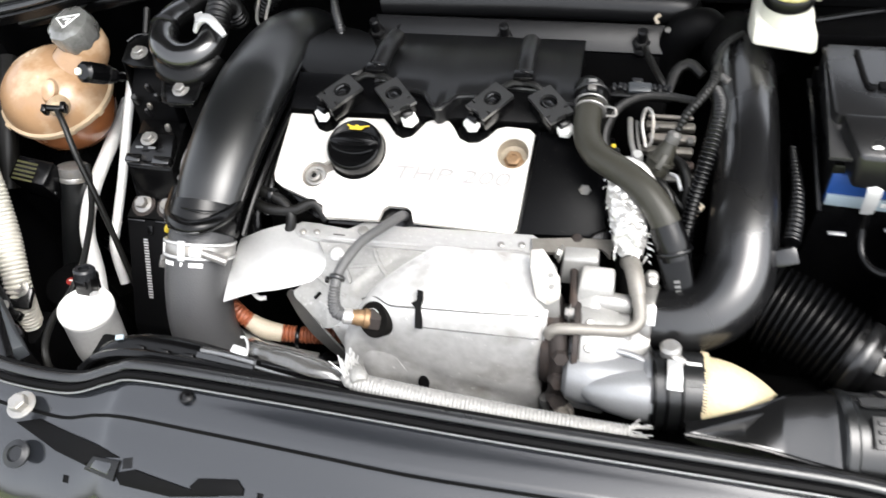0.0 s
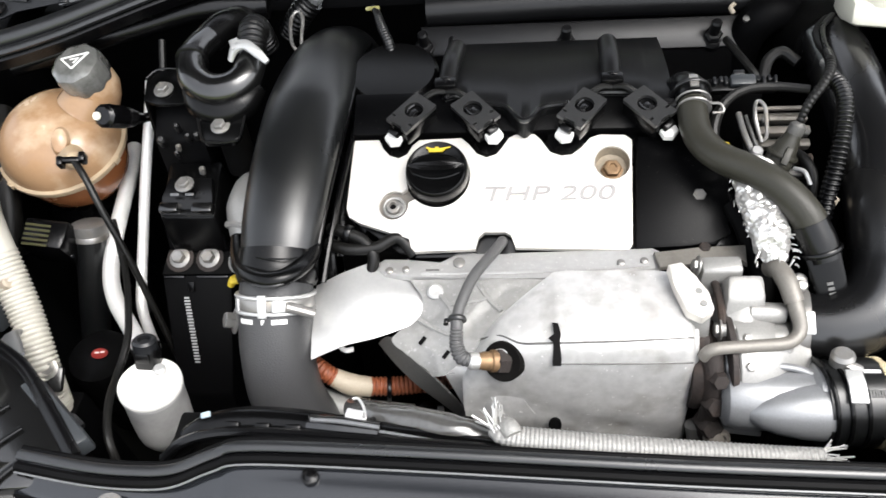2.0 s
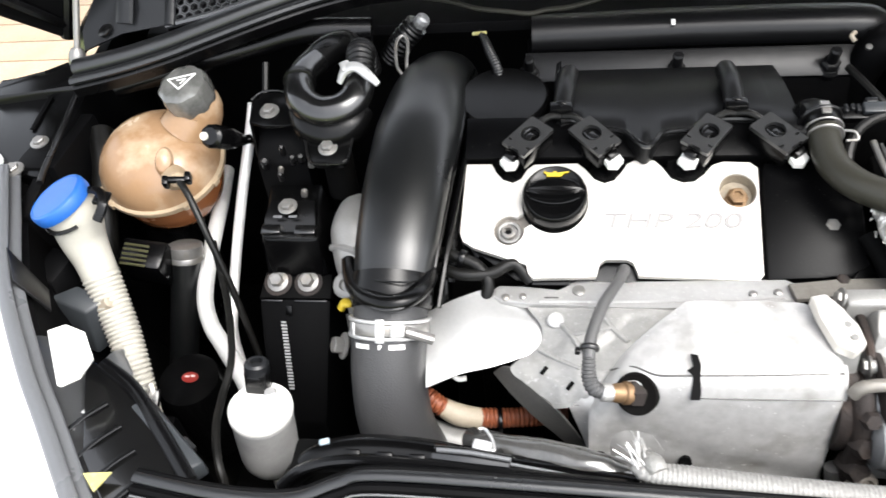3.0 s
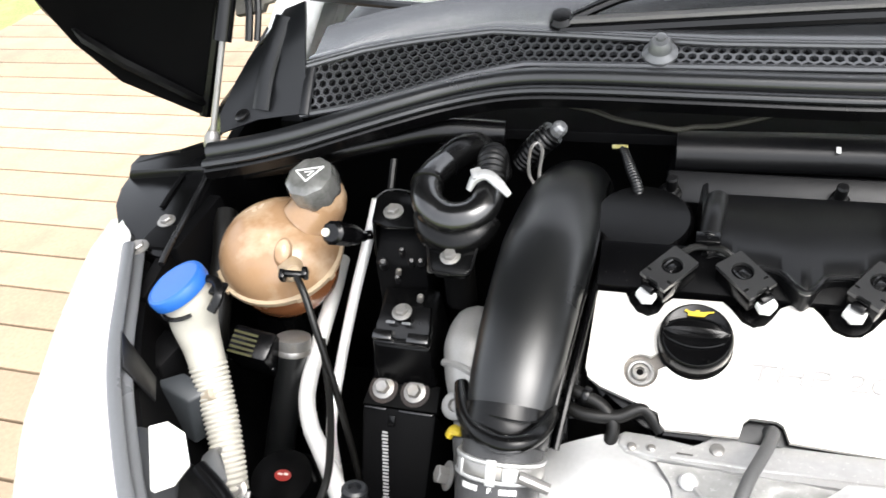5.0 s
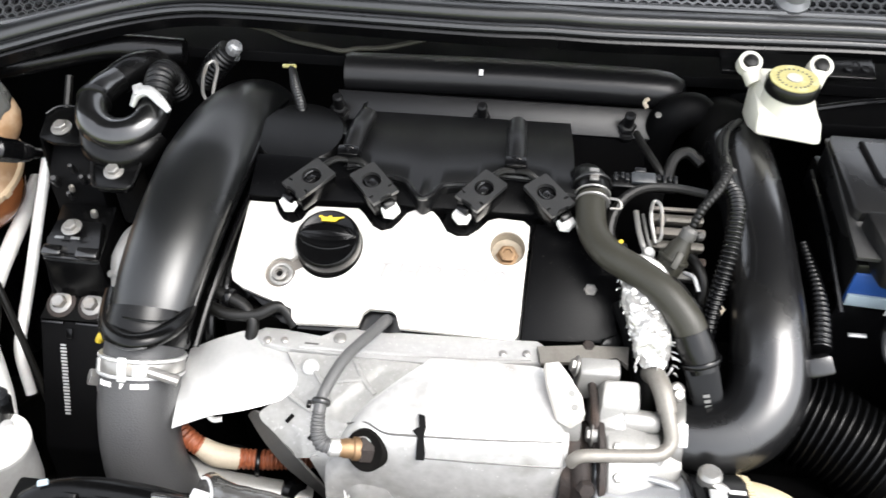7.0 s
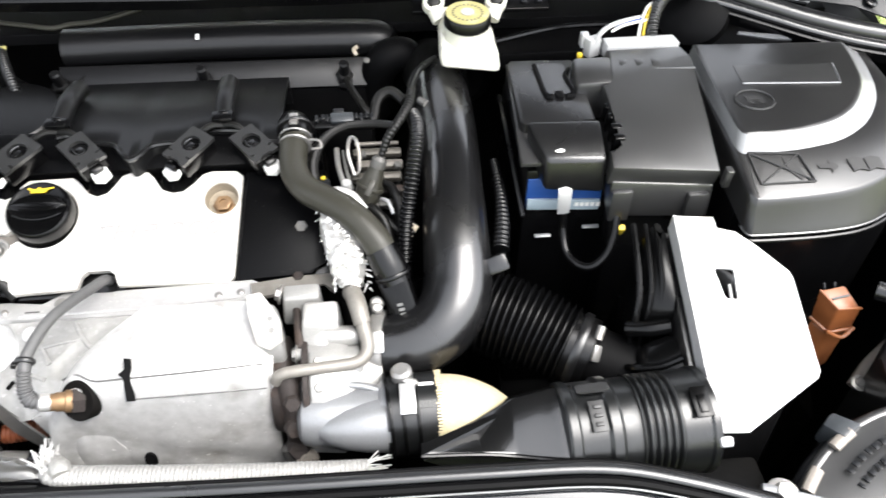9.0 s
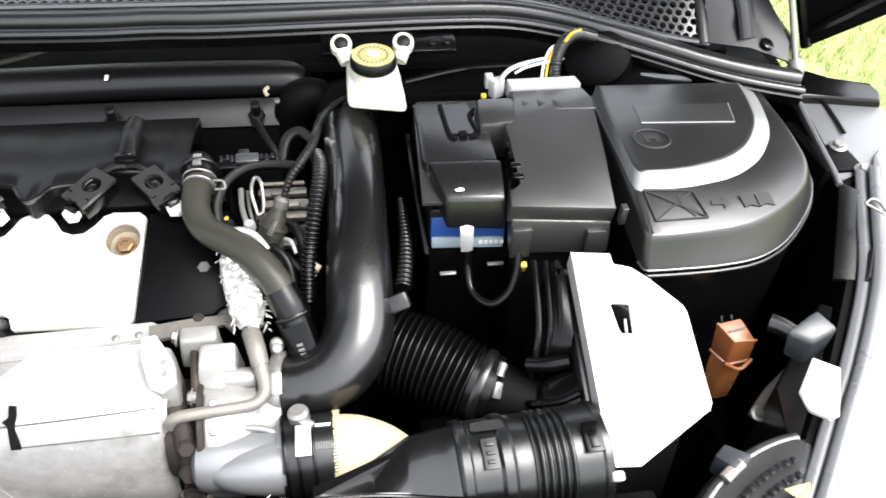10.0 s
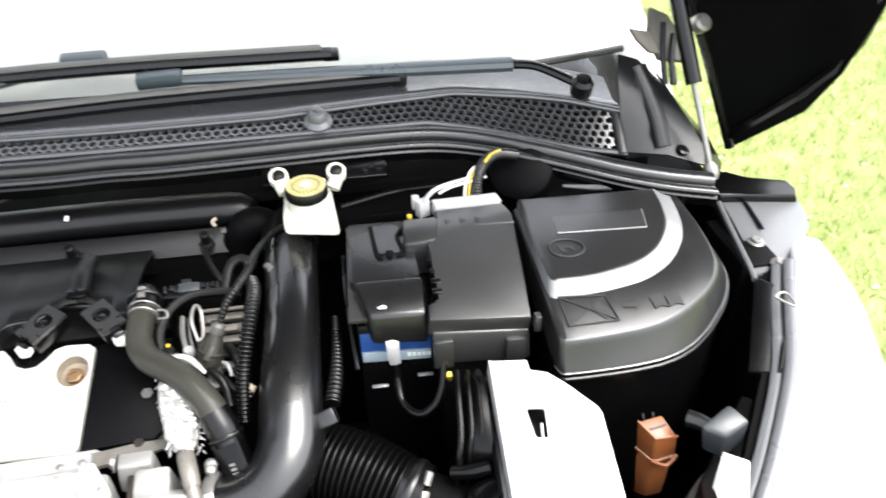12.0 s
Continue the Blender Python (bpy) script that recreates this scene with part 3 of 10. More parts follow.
def build_front_panel():
    """The slam panel across the front with its raised sealing lip."""
    panel = thing("front_panel", "glossy blue-black slam panel with rubber lip across the front", "front panel", (MID, 0.25, 0.8))
    back = [(-0.56, 0.300, 0.872), (-0.50, 0.290, 0.874), (-0.46, 0.288, 0.873), (-0.43, 0.290, 0.874), (-0.40, 0.300, 0.880), (-0.37, 0.304, 0.885), (-0.25, 0.301, 0.886), (-0.06, 0.294, 0.887), (0.12, 0.291, 0.886), (0.21, 0.288, 0.885), (0.27, 0.276, 0.880), (0.33, 0.258, 0.872), (0.38, 0.24, 0.864), (0.43, 0.22, 0.856)]
    part("lip", tube([(x, y - 0.0050, z) for x, y, z in back], 0.0044, 12, 5, 0.6), SEALRUB, panel, "glossy black rubber lip")
    part("lip_back", tube([(x, y + 0.0012, z - 0.002) for x, y, z in back], 0.0026, 8, 5), DARK, panel)
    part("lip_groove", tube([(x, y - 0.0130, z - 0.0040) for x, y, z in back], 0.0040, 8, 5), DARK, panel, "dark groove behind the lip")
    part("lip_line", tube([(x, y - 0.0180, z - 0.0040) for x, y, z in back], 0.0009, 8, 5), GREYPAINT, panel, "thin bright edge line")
    def strip(x):
        """Width of the flat strip between the lip and the step."""
        return float(np.interp(x, (-0.56, -0.465, -0.417, -0.386, -0.33, -0.13, 0.0, 0.2), (0.030, 0.032, 0.0366, 0.0459, 0.048, 0.0515, 0.048, 0.044)))
    def profile(x):
        w = strip(x)
        return ((0, -0.020), (0.004, -0.006), (0.012, -0.008), (w * 0.55, -0.0105), (w - 0.006, -0.0125), (w - 0.002, -0.0135), (w + 0.0015, -0.0180), (w + 0.008, -0.0200), (w + 0.030, -0.032), (w + 0.055, -0.050), (w + 0.075, -0.080), (w + 0.08, -0.13))
    rows = []
    for x, y, z in spline(back, 5):
        rows.append([(x, y - d, z + h) for d, h in profile(x)])
    part("panel_skin", sheet(rows, 0.002), BAY, panel, "glossy blue-black pressed panel", 45)
    for o in ((-0.474, 0.254, 0.868), (2 * MID + 0.474, 0.262, 0.862)):
        part("bolt", bolt_mesh(axes(o, (0, -0.15, 1)), 0.0082, 0.009), STEEL, panel, "large zinc bolt with washer", 30)
    part("screw", lathe([(0.0062, 0), (0.0062, 0.0025), (0.0045, 0.003), (0.004, 0.0015), (0.002, 0.0022), (0, 0.0022)], axes((-0.325, 0.279, 0.8775), (0, -0.1, 1)), 20), BLACK, panel, "black push-in screw")
    # pressed recess with slots on the leading slope, its shade laid on as dark slabs
    def on_panel(x, y):
        """A place on the pressed slope of the panel."""
        edge = float(np.interp(x, [q[0] for q in back], [q[1] for q in back]))
        top = float(np.interp(x, [q[0] for q in back], [q[2] for q in back]))
        return Vector((x, y, top + float(np.interp(edge - y, [d for d, h in profile(x)], [h for d, h in profile(x)]))))
    def patch(points, up, thick, mat, label=""):
        part("pressing", slab([on_panel(x, y) + Vector((0, 0, up)) for x, y in points], thick, (0, -0.4, 1), 0.0012), mat, panel, label)
    patch([(-0.4839, 0.2449), (-0.4607, 0.2503), (-0.4242, 0.2418), (-0.3853, 0.2320), (-0.3705, 0.2276), (-0.3968, 0.2261), (-0.4051, 0.2205), (-0.4369, 0.2280)], 0.0015, 0.003, DARK, "dark slab standing in for the recessed channel's shade")
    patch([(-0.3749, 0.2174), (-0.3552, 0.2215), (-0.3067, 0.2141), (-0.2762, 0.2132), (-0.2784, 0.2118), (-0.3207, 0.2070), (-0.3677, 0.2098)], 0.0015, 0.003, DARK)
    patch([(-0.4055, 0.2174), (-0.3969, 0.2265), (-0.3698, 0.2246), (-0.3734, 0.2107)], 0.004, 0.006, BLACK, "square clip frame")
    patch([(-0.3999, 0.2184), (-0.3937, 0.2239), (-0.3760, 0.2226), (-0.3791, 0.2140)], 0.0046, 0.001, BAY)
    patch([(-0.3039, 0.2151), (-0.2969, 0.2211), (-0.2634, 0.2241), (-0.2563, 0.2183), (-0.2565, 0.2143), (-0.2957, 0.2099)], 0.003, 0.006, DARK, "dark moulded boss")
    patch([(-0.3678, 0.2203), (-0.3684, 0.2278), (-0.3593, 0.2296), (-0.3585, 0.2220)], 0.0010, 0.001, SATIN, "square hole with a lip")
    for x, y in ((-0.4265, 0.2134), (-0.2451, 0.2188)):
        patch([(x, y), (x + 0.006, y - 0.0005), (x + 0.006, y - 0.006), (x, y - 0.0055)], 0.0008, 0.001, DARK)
    part("boss", box(axes((0.13, 0.240, 0.86), (0, -0.3, 1)), (0.026, 0.012, 0.005), 0.002), DARK, panel)
    # thin dark tube draws the shadow line along the step
    part("shadow_line", tube([(x, y - strip(x) - 0.0008, z - 0.0158) for x, y, z in spline(back, 3)], 0.0016, 6, 2), DARK, panel)
    part("clip_washer", lathe([(0.012, 0), (0.012, 0.002), (0.007, 0.004), (0.006, 0.002), (0, 0.002)], axes((-0.468, 0.219, 0.8475), (0, -0.4, 1)), 20), CAPPL, panel)
    return panel


def build_cowl():
    """The scuttle panel below the windscreen: sealing bulb, honeycomb grille, end caps and jets."""
    cowl = thing("cowl_panel", "dark grey cowl panel with honeycomb grille under the windscreen", "cowl panel", (MID, 0.85, 0.97))
    right = [(0.00, 0.784, 1.032), (0.12, 0.790, 1.031), (0.24, 0.800, 1.028), (0.31, 0.803, 1.024), (0.37, 0.793, 1.017), (0.43, 0.770, 1.009), (0.49, 0.748, 0.998), (0.53, 0.735, 0.990), (0.58, 0.722, 0.982), (0.635, 0.714, 0.974)]
    line = mirror(right)[::-1] + [(MID, 0.784, 1.033)] + right
    line = [p for i, p in enumerate(line) if not (-0.12 < p[0] < -0.005 and i != len(right))]
    part("seal", tube(line, 0.0112, 14, 6, 0.8), SEALRUB, cowl, "smooth black rubber sealing bulb")
    part("seal_lip", tube([(x, y - 0.017, z - 0.006) for x, y, z in line], 0.006, 12, 6, 0.7), SEALRUB, cowl)
    part("seal_carrier", sheet([[(x, y + 0.008, z + 0.002), (x, y - 0.012, z - 0.003), (x, y - 0.022, z - 0.014), (x, y - 0.018, z - 0.026)] for x, y, z in spline(line, 6)], 0.002), BLACK, cowl, "", 50)
    # grille strip: front and rear edges, and the dark well below
    def edges(x):
        u = abs(x - MID)
        yf = float(np.interp(u, (0, 0.18, 0.37, 0.43, 0.50, 0.555, 0.615), (0.800, 0.806, 0.822, 0.810, 0.790, 0.778, 0.773)))
        zf = float(np.interp(u, (0, 0.18, 0.37, 0.43, 0.50, 0.555, 0.615), (1.039, 1.037, 1.030, 1.022, 1.009, 0.998, 0.988)))
        yr = float(np.interp(u, (0, 0.18, 0.30, 0.41, 0.50, 0.55, 0.612), (0.828, 0.834, 0.848, 0.862, 0.850, 0.836, 0.808)))
        zr = float(np.interp(u, (0, 0.18, 0.30, 0.41, 0.50, 0.55, 0.612), (1.046, 1.045, 1.046, 1.045, 1.038, 1.034, 1.027)))
        return Vector((x, yf, zf)), Vector((x, yr, zr))
    xs = np.linspace(MID - 0.612, MID + 0.612, 61)
    well = []
    for x in xs:
        f, r = edges(x)
        well.append([f + Vector((0, 0, -0.002)), f + Vector((0, 0.004, -0.022)), r + Vector((0, -0.004, -0.022)), r + Vector((0, 0, -0.002))])
    part("grille_well", sheet(well, 0.001), DARK, cowl, "dark well under the grille")
    part("grille_rail", tube([edges(x)[0] for x in xs], 0.004, 8, 1), TRIM, cowl)
    part("rear_panel", sheet([[edges(x)[1] + Vector((0, -0.003, 0.001)), edges(x)[1] + Vector((0, 0.003, 0.006)), edges(x)[1] + Vector((0, 0.016, 0.007)), edges(x)[1] + Vector((0, 0.03, 0.004)), (edges(x)[1] + Vector((0, 0.075, 0.018)))] for x in xs], 0.002), TRIM, cowl, "plain dark grey plastic strip before the glass", 50)
    part("rear_lip", tube([edges(x)[1] + Vector((0, 0.001, 0.003)) for x in xs], 0.0048, 10, 1, 0.8), TRIM, cowl, "rounded lip behind the grille")
    # honeycomb: a net of thin six-sided cells, joined
    bm = bmesh.new()
    cell = 0.0062
    rise = cell * 1.5
    nx = int(1.23 / (cell * 1.732))
    for i in range(nx):
        for j in range(7):
            x = MID - 0.612 + (i + 0.5 * (j % 2) + 0.5) * cell * 1.732
            if abs(x - MID) > 0.607:
                continue
            f, r = edges(x)
            width = (r - f).length
            s = (j + 0.5) * rise / width
            if s > 0.97:
                continue
            c = f.lerp(r, s)
            d = (r - f).normalized()
            n = Vector((1, 0, 0)).cross(d)
            outer, inner = [], []
            for k in range(6):
                a = radians(60 * k + 30)
                v = Vector((1, 0, 0)) * math.cos(a) + d * math.sin(a)
                outer.append(bm.verts.new(c + v * cell * 1.02))
                inner.append(bm.verts.new(c + v * cell * 0.74))
            low = [bm.verts.new(v.co - n * 0.005) for v in inner]
            for k in range(6):
                q = (k + 1) % 6
                bm.faces.new((outer[k], outer[q], inner[q], inner[k]))
                bm.faces.new((inner[k], inner[q], low[q], low[k]))
    net = part("honeycomb_grille", bm, TRIM, cowl, "moulded honeycomb mesh", 20)
    tagged(net, "", "", "", "stuff")
    # end caps: smooth black corner panels
    for flip in (False, True):
        def put(pts):
            return mirror(pts) if flip else pts
        cap = [[(0.545, 0.785, 0.985), (0.60, 0.768, 0.984), (0.645, 0.755, 0.972)], [(0.545, 0.800, 1.025), (0.600, 0.792, 1.010), (0.652, 0.776, 0.985)], [(0.545, 0.815, 1.055), (0.592, 0.812, 1.042), (0.642, 0.806, 1.008)], [(0.546, 0.832, 1.078), (0.585, 0.832, 1.066), (0.628, 0.830, 1.030)], [(0.552, 0.850, 1.088), (0.580, 0.852, 1.078), (0.612, 0.856, 1.048)]]
        part("end_cap", sheet([put(r) for r in cap], 0.003), CAPPL, cowl, "smooth dark corner panel", 60)
        part("cap_ridge", tube(put([(0.598, 0.776, 0.992), (0.594, 0.796, 1.020), (0.585, 0.818, 1.050), (0.577, 0.840, 1.074)]), 0.011, 10, 6, 0.5), CAPPL, cowl)
        foot, top = edges(MID + (-0.606 if flip else 0.606))
        part("grille_end", tube([foot + Vector((0, -0.004, 0.001)), foot.lerp(top, 0.5) + Vector((0, 0, 0.003)), top + Vector((0, 0.006, 0.004))], 0.0065, 10, 4, 0.6), CAPPL, cowl)
        part("cap_skirt", sheet([put(r) for r in ([(0.645, 0.757, 0.972), (0.675, 0.765, 0.945)], [(0.652, 0.778, 0.985), (0.690, 0.79, 0.95)], [(0.642, 0.808, 1.008), (0.685, 0.83, 0.97)], [(0.612, 0.858, 1.055), (0.66, 0.89, 1.0)])], 0.003), BLACK, cowl, "black rubber skirt", 60)
        part("clip", lathe([(0.009, 0), (0.009, 0.002), (0.006, 0.004), (0, 0.004)], axes(put([(0.621, 0.772, 0.986)])[0], (0.3 * (-1 if flip else 1), -0.3, 1)), 18), GREYPL, cowl)
    for x in (-0.298, 0.173):
        part("washer_jet", join(lathe([(0.017, 0), (0.017, 0.003), (0.012, 0.008), (0.011, 0.014), (0.008, 0.018), (0, 0.019)], axes((x, 0.822, 1.042), (0, -0.35, 1)), 24), lathe([(0.005, 0), (0.005, 0.003), (0, 0.004)], axes((x, 0.818, 1.060), (0, -0.35, 1)), 12)), GREYPAINT, cowl, "round grey washer jet")
    return cowl


def build_screen():
    screen = thing("windscreen", "clear sloping windscreen reflecting a pale sky", "windscreen", (MID, 0.95, 1.08))
    rows = []
    for v in np.linspace(0, 1, 8):
        rows.append([(MID + u * (0.67 - 0.1 * v), 0.885 + 0.62 * v + 0.09 * u * u, 1.045 + 0.47 * v) for u in np.linspace(-1, 1, 17)])
    pane = part("pane", sheet(rows, 0.004), glass, screen, "", 60)
    pane.visible_shadow = False
    part("lower_seal", tube([Vector(q) + Vector((0, -0.004, 0.002)) for q in rows[0]], 0.0055, 8, 2), SEALRUB, screen, "black rubber seal along the lower edge")
    return screen


def build_wiper(name, joint, tip, heel, pivot, elbow):
    w = thing(name, "long grey-black windscreen wiper lying on the glass", "wiper", pivot, "windscreen wipers")
    part("arm", tube([pivot, Vector(pivot).lerp(Vector(elbow), 0.6) + Vector((0, 0.004, 0.006)), elbow], [0.0075, 0.0070, 0.0075], 12, 6, 0.8), BLACK, w, "curved black arm root")
    part("arm_cover", tube([elbow, Vector(elbow).lerp(Vector(joint), 0.3), Vector(elbow).lerp(Vector(joint), 0.7), joint], [0.0125, 0.0120, 0.0095, 0.0075], 10, 6, 0.75), WIPER, w, "tapered blue-grey wiper arm")
    d = (Vector(tip) - Vector(heel)).normalized()
    part("blade", join(tube([heel, Vector(heel).lerp(Vector(tip), 0.5) + Vector((0, 0, 0.006)), tip], 0.0105, 10, 8, 0.8), box(axes(Vector(tip) - Vector((0, 0, 0.008)), (0, 0, 1), d), (0.02, 0.016, 0.014), 0.002)), BLACK, w, "flat rubber wiper blade")
    part("spoiler", tube([Vector(heel) + Vector((0, 0.002, 0.008)), Vector(heel).lerp(Vector(tip), 0.5) + Vector((0, 0.002, 0.014)), Vector(tip) + Vector((-0.012, 0.002, 0.008))], 0.0075, 8, 8, 0.5), ARM, w, "grey-brown blade spoiler")
    part("joint", box(axes(Vector(joint) + Vector((0, 0, -0.004)), (0, -0.3, 1), d), (0.055, 0.020, 0.016), 0.004), WIPER, w, "blue-grey plastic blade joint")
    part("spindle_cap", lathe([(0.014, -0.012), (0.014, 0.006), (0.01, 0.011), (0, 0.012)], axes(pivot, (0, -0.4, 1)), 18), BLACK, w)
    return w


def build_bonnet():
    """The raised bonnet seen from below, hinged behind the bay."""
    b = thing("bonnet", "raised bonnet seen from its black underside", "bonnet", (MID, 0.9, 0.95))
    def surf(u, v, lift=0.0):
        # u across from -1 to 1, v from the rear edge to the front edge
        crown = 1 - abs(u) ** 9
        half = 0.812 + 0.092 * min(1, v / 0.09) + -0.02 * min(1, v * 5) - 0.10 * v * v
        y = 0.875 - 0.34 * v + 0.11 * crown * (1 - v) - 0.06 * crown * v - 0.05 * min(1, v * 5)
        z = 0.925 + 0.92 * v + 0.34 * crown * (1 - 0.6 * v) + 0.12 * (1 - u * u) * (1 - v)
        return Vector((MID + u * half, y, z + lift))
    us, vs = np.linspace(-1, 1, 25), np.linspace(0, 1, 14)
    part("outer_skin", sheet([[surf(u, v, 0.012) + Vector((0, 0.012, 0)) for u in us] for v in vs], 0.002), PAINT, b, "white painted outer skin", 60)
    part("inner_panel", sheet([[surf(u, v) for u in us] for v in vs], 0.003), DARK, b, "black inner panel", 60)
    for s in (-1, 1):
        part("rim", tube([surf(s * 0.995, v) for v in np.linspace(0, 1, 8)], 0.008, 8, 3), BLACK, b)
    part("rear_rim", tube([surf(u, 0.0) for u in np.linspace(-1, 1, 21)], 0.008, 8, 2), BLACK, b)
    return b


def build_hinge(flip, bonnet):
    def put(*pts):
        return [Vector(p) for p in (mirror(pts) if flip else pts)]
    side = -1 if flip else 1
    plate = put((0.6053, 0.8912, 1.1309), (0.6257, 0.8825, 1.1229), (0.6446, 0.8585, 1.0931), (0.6408, 0.8452, 1.0737), (0.6098, 0.8519, 1.0766), (0.5989, 0.8721, 1.1027))
    h = part("hinge", slab(plate[::-1] if flip else plate, 0.008, (0.2 * side, -0.75, 0.6), 0.002), TANCAST, bonnet, "dull brown-grey hinge plate")
    part("hinge_arm", tube(put((0.6189, 0.8773, 1.1141), (0.6136, 0.8529, 1.0789), (0.6134, 0.8320, 1.0494)), 0.0040, 8, 5), CAPPL, h, "slim hinge arm")
    part("hinge_arm", tube(put((0.6301, 0.8671, 1.1022), (0.6243, 0.8512, 1.0787), (0.6234, 0.8304, 1.0493)), 0.0045, 8, 5), CAPPL, h)
    tab = put((0.5769, 0.8798, 1.1090), (0.6007, 0.8739, 1.1056), (0.6119, 0.8553, 1.0819), (0.5979, 0.8588, 1.0839), (0.5839, 0.8703, 1.0971))
    part("hinge_tab", slab(tab[::-1] if flip else tab, 0.005, (0.2 * side, -0.75, 0.6), 0.0015), PALECAST, h, "pale pressed tab")
    part("pivot", lathe([(0.012, -0.006), (0.012, 0.006), (0.008, 0.009), (0, 0.009)], axes(put((0.6656, 0.8690, 1.1122))[0], (0.2 * side, -0.75, 0.6)), 16), STEEL, h, "steel hinge pivot")
    return h


def build_strut(foot, head):
    s = thing("gas_strut", "slim grey gas strut holding the raised bonnet", "gas strut", foot, "bonnet struts")
    f, h = Vector(foot), Vector(head)
    mid = f.lerp(h, 0.42)
    part("rod", tube([f, mid], 0.0036, 12, 1, smooth=False), STEEL, s, "bright steel rod")
    part("cylinder", tube([mid, h], 0.010, 14, 1, smooth=False), BLACK, s, "black gas cylinder")
    part("ball_end", lathe([(0.006, -0.01), (0.009, -0.004), (0.009, 0.006), (0.006, 0.012)], axes(f, h - f), 14), STEEL, s)
    return s


build_ground()
build_daisies()
build_car_shell()
build_front_panel()
build_cowl()
build_screen()
build_screen_backing()
build_wiper("wiper", (-0.105, 0.9370, 1.0945), (0.197, 0.925, 1.0875), (-0.42, 0.915, 1.082), (-0.40, 0.868, 1.055), (-0.30, 0.900, 1.075))
build_wiper("wiper", (-0.0145, 0.9043, 1.0760), (0.279, 0.891, 1.0620), (-0.40, 0.862, 1.050), (0.505, 0.838, 1.055), (0.425, 0.888, 1.070))
bonnet = build_bonnet()
for flip in (False, True):
    build_hinge(flip, bonnet)
build_strut((0.645, 0.736, 0.972), (0.606, 0.860, 1.20))
build_strut((2 * MID - 0.645, 0.736, 0.972), (2 * MID - 0.606, 0.860, 1.20))


# ---- engine ----
SLOPE = Vector((0, -0.38, 1)).normalized()


def on_cover(x, y, up=0.0):
    """A place on the sloping top of the engine."""
    return Vector((x, y, 0.924 + 0.38 * (y - 0.603))) + SLOPE * up


def build_engine():
    e = thing("engine", "transverse petrol engine with black cover and silver plate", "engine", (-0.16, 0.55, 0.46))
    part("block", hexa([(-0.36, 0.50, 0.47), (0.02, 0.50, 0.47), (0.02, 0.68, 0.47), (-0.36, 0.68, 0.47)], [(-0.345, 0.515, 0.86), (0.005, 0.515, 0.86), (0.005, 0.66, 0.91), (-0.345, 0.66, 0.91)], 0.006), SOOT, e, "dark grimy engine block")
    cover = [on_cover(x, y, -0.012) for x, y in ((-0.335, 0.535), (-0.32, 0.515), (-0.28, 0.502), (-0.27, 0.492), (-0.08, 0.492), (-0.072, 0.497), (0.010, 0.500), (0.017, 0.51), (0.019, 0.565), (0.014, 0.585), (-0.01, 0.640), (-0.33, 0.640), (-0.338, 0.62))]
    vc = part("valve_cover", slab(cover, 0.05, SLOPE, 0.006), BLACK, e, "ribbed black plastic valve cover")
    raised = [on_cover(x, y, 0.002) for x, y in ((-0.0745, 0.494), (-0.006, 0.4965), (-0.002, 0.502), (0.004, 0.509), (0.009, 0.513), (0.010, 0.56), (0.008, 0.598), (-0.067, 0.600))]
    part("side_cover", slab(raised, 0.02, SLOPE, 0.004), COVERPL, vc, "satin black end of the cover")
    part("corner_step", slab([on_cover(x, y, -0.004) for x, y in ((-0.03, 0.496), (0.010, 0.497), (0.016, 0.503), (0.017, 0.53), (-0.01, 0.53))], 0.014, SLOPE, 0.003), BLACK, vc)
    part("rear_step", slab([on_cover(x, y, 0.005) for x, y in ((-0.335, 0.605), (0.005, 0.605), (0.0, 0.650), (-0.335, 0.650))], 0.03, SLOPE, 0.006), COVERPL, vc)
    # intake cover behind the coils, its edge waving between the coils
    contour = ((-0.2445, 0.6356), (-0.2349, 0.6387), (-0.2249, 0.6346), (-0.2169, 0.6235), (-0.2009, 0.6227), (-0.1871, 0.6185), (-0.1776, 0.6044), (-0.1694, 0.5965), (-0.1616, 0.6036), (-0.1537, 0.6160), (-0.1401, 0.6196), (-0.1276, 0.6207), (-0.1155, 0.6341), (-0.0987, 0.6368), (-0.0739, 0.6354), (-0.0559, 0.6300), (-0.0494, 0.6159), (-0.0328, 0.6125))
    wave = spline([Vector((x, y, 0.9465)) for x, y in contour], 4)
    skin = [[p + Vector((0, 0.002, -0.022)) for p in wave], [p + Vector((0, -0.001, -0.004)) for p in wave], [p + Vector((0, 0.003, 0.0)) for p in wave]]
    skin += [[Vector((p.x, p.y + (0.745 - p.y) * k, 0.9465 + 0.003 * math.sin(math.pi * k) - 0.012 * k * k)) for p in wave] for k in (0.2, 0.45, 0.7, 0.9, 1.0)]
    skin += [[Vector((p.x, 0.748, 0.90)) for p in wave]]
    part("intake_cover", sheet(skin, 0.003), INTAKEPL, e, "satin black intake cover with a scalloped edge", 50)
    part("cover_bead", tube([p + Vector((0, -0.001, 0.0005)) for p in wave], 0.0028, 8, 1), GREYPL, e)
    part("cover_end", sheet([[Vector((wave[0].x, y, 0.9465)), Vector((wave[0].x - 0.004, y, 0.943)), Vector((wave[0].x - 0.006, y, 0.915))] for y in np.linspace(wave[0].y + 0.002, 0.745, 6)], 0.002), INTAKEPL, e)
    for x in np.linspace(-0.325, -0.262, 3):
        part("cover_rib", box(axes((x, 0.622, 0.914), (0, -0.2, 1)), (0.016, 0.003, 0.012), 0.001), SATIN, e)
    part("round_lid", lathe([(0.046, -0.02), (0.046, 0.006), (0.042, 0.010), (0.0, 0.011)], axes((-0.3005, 0.686, 0.936), (0, -0.12, 1)), 40), SATIN, e, "round black lid")
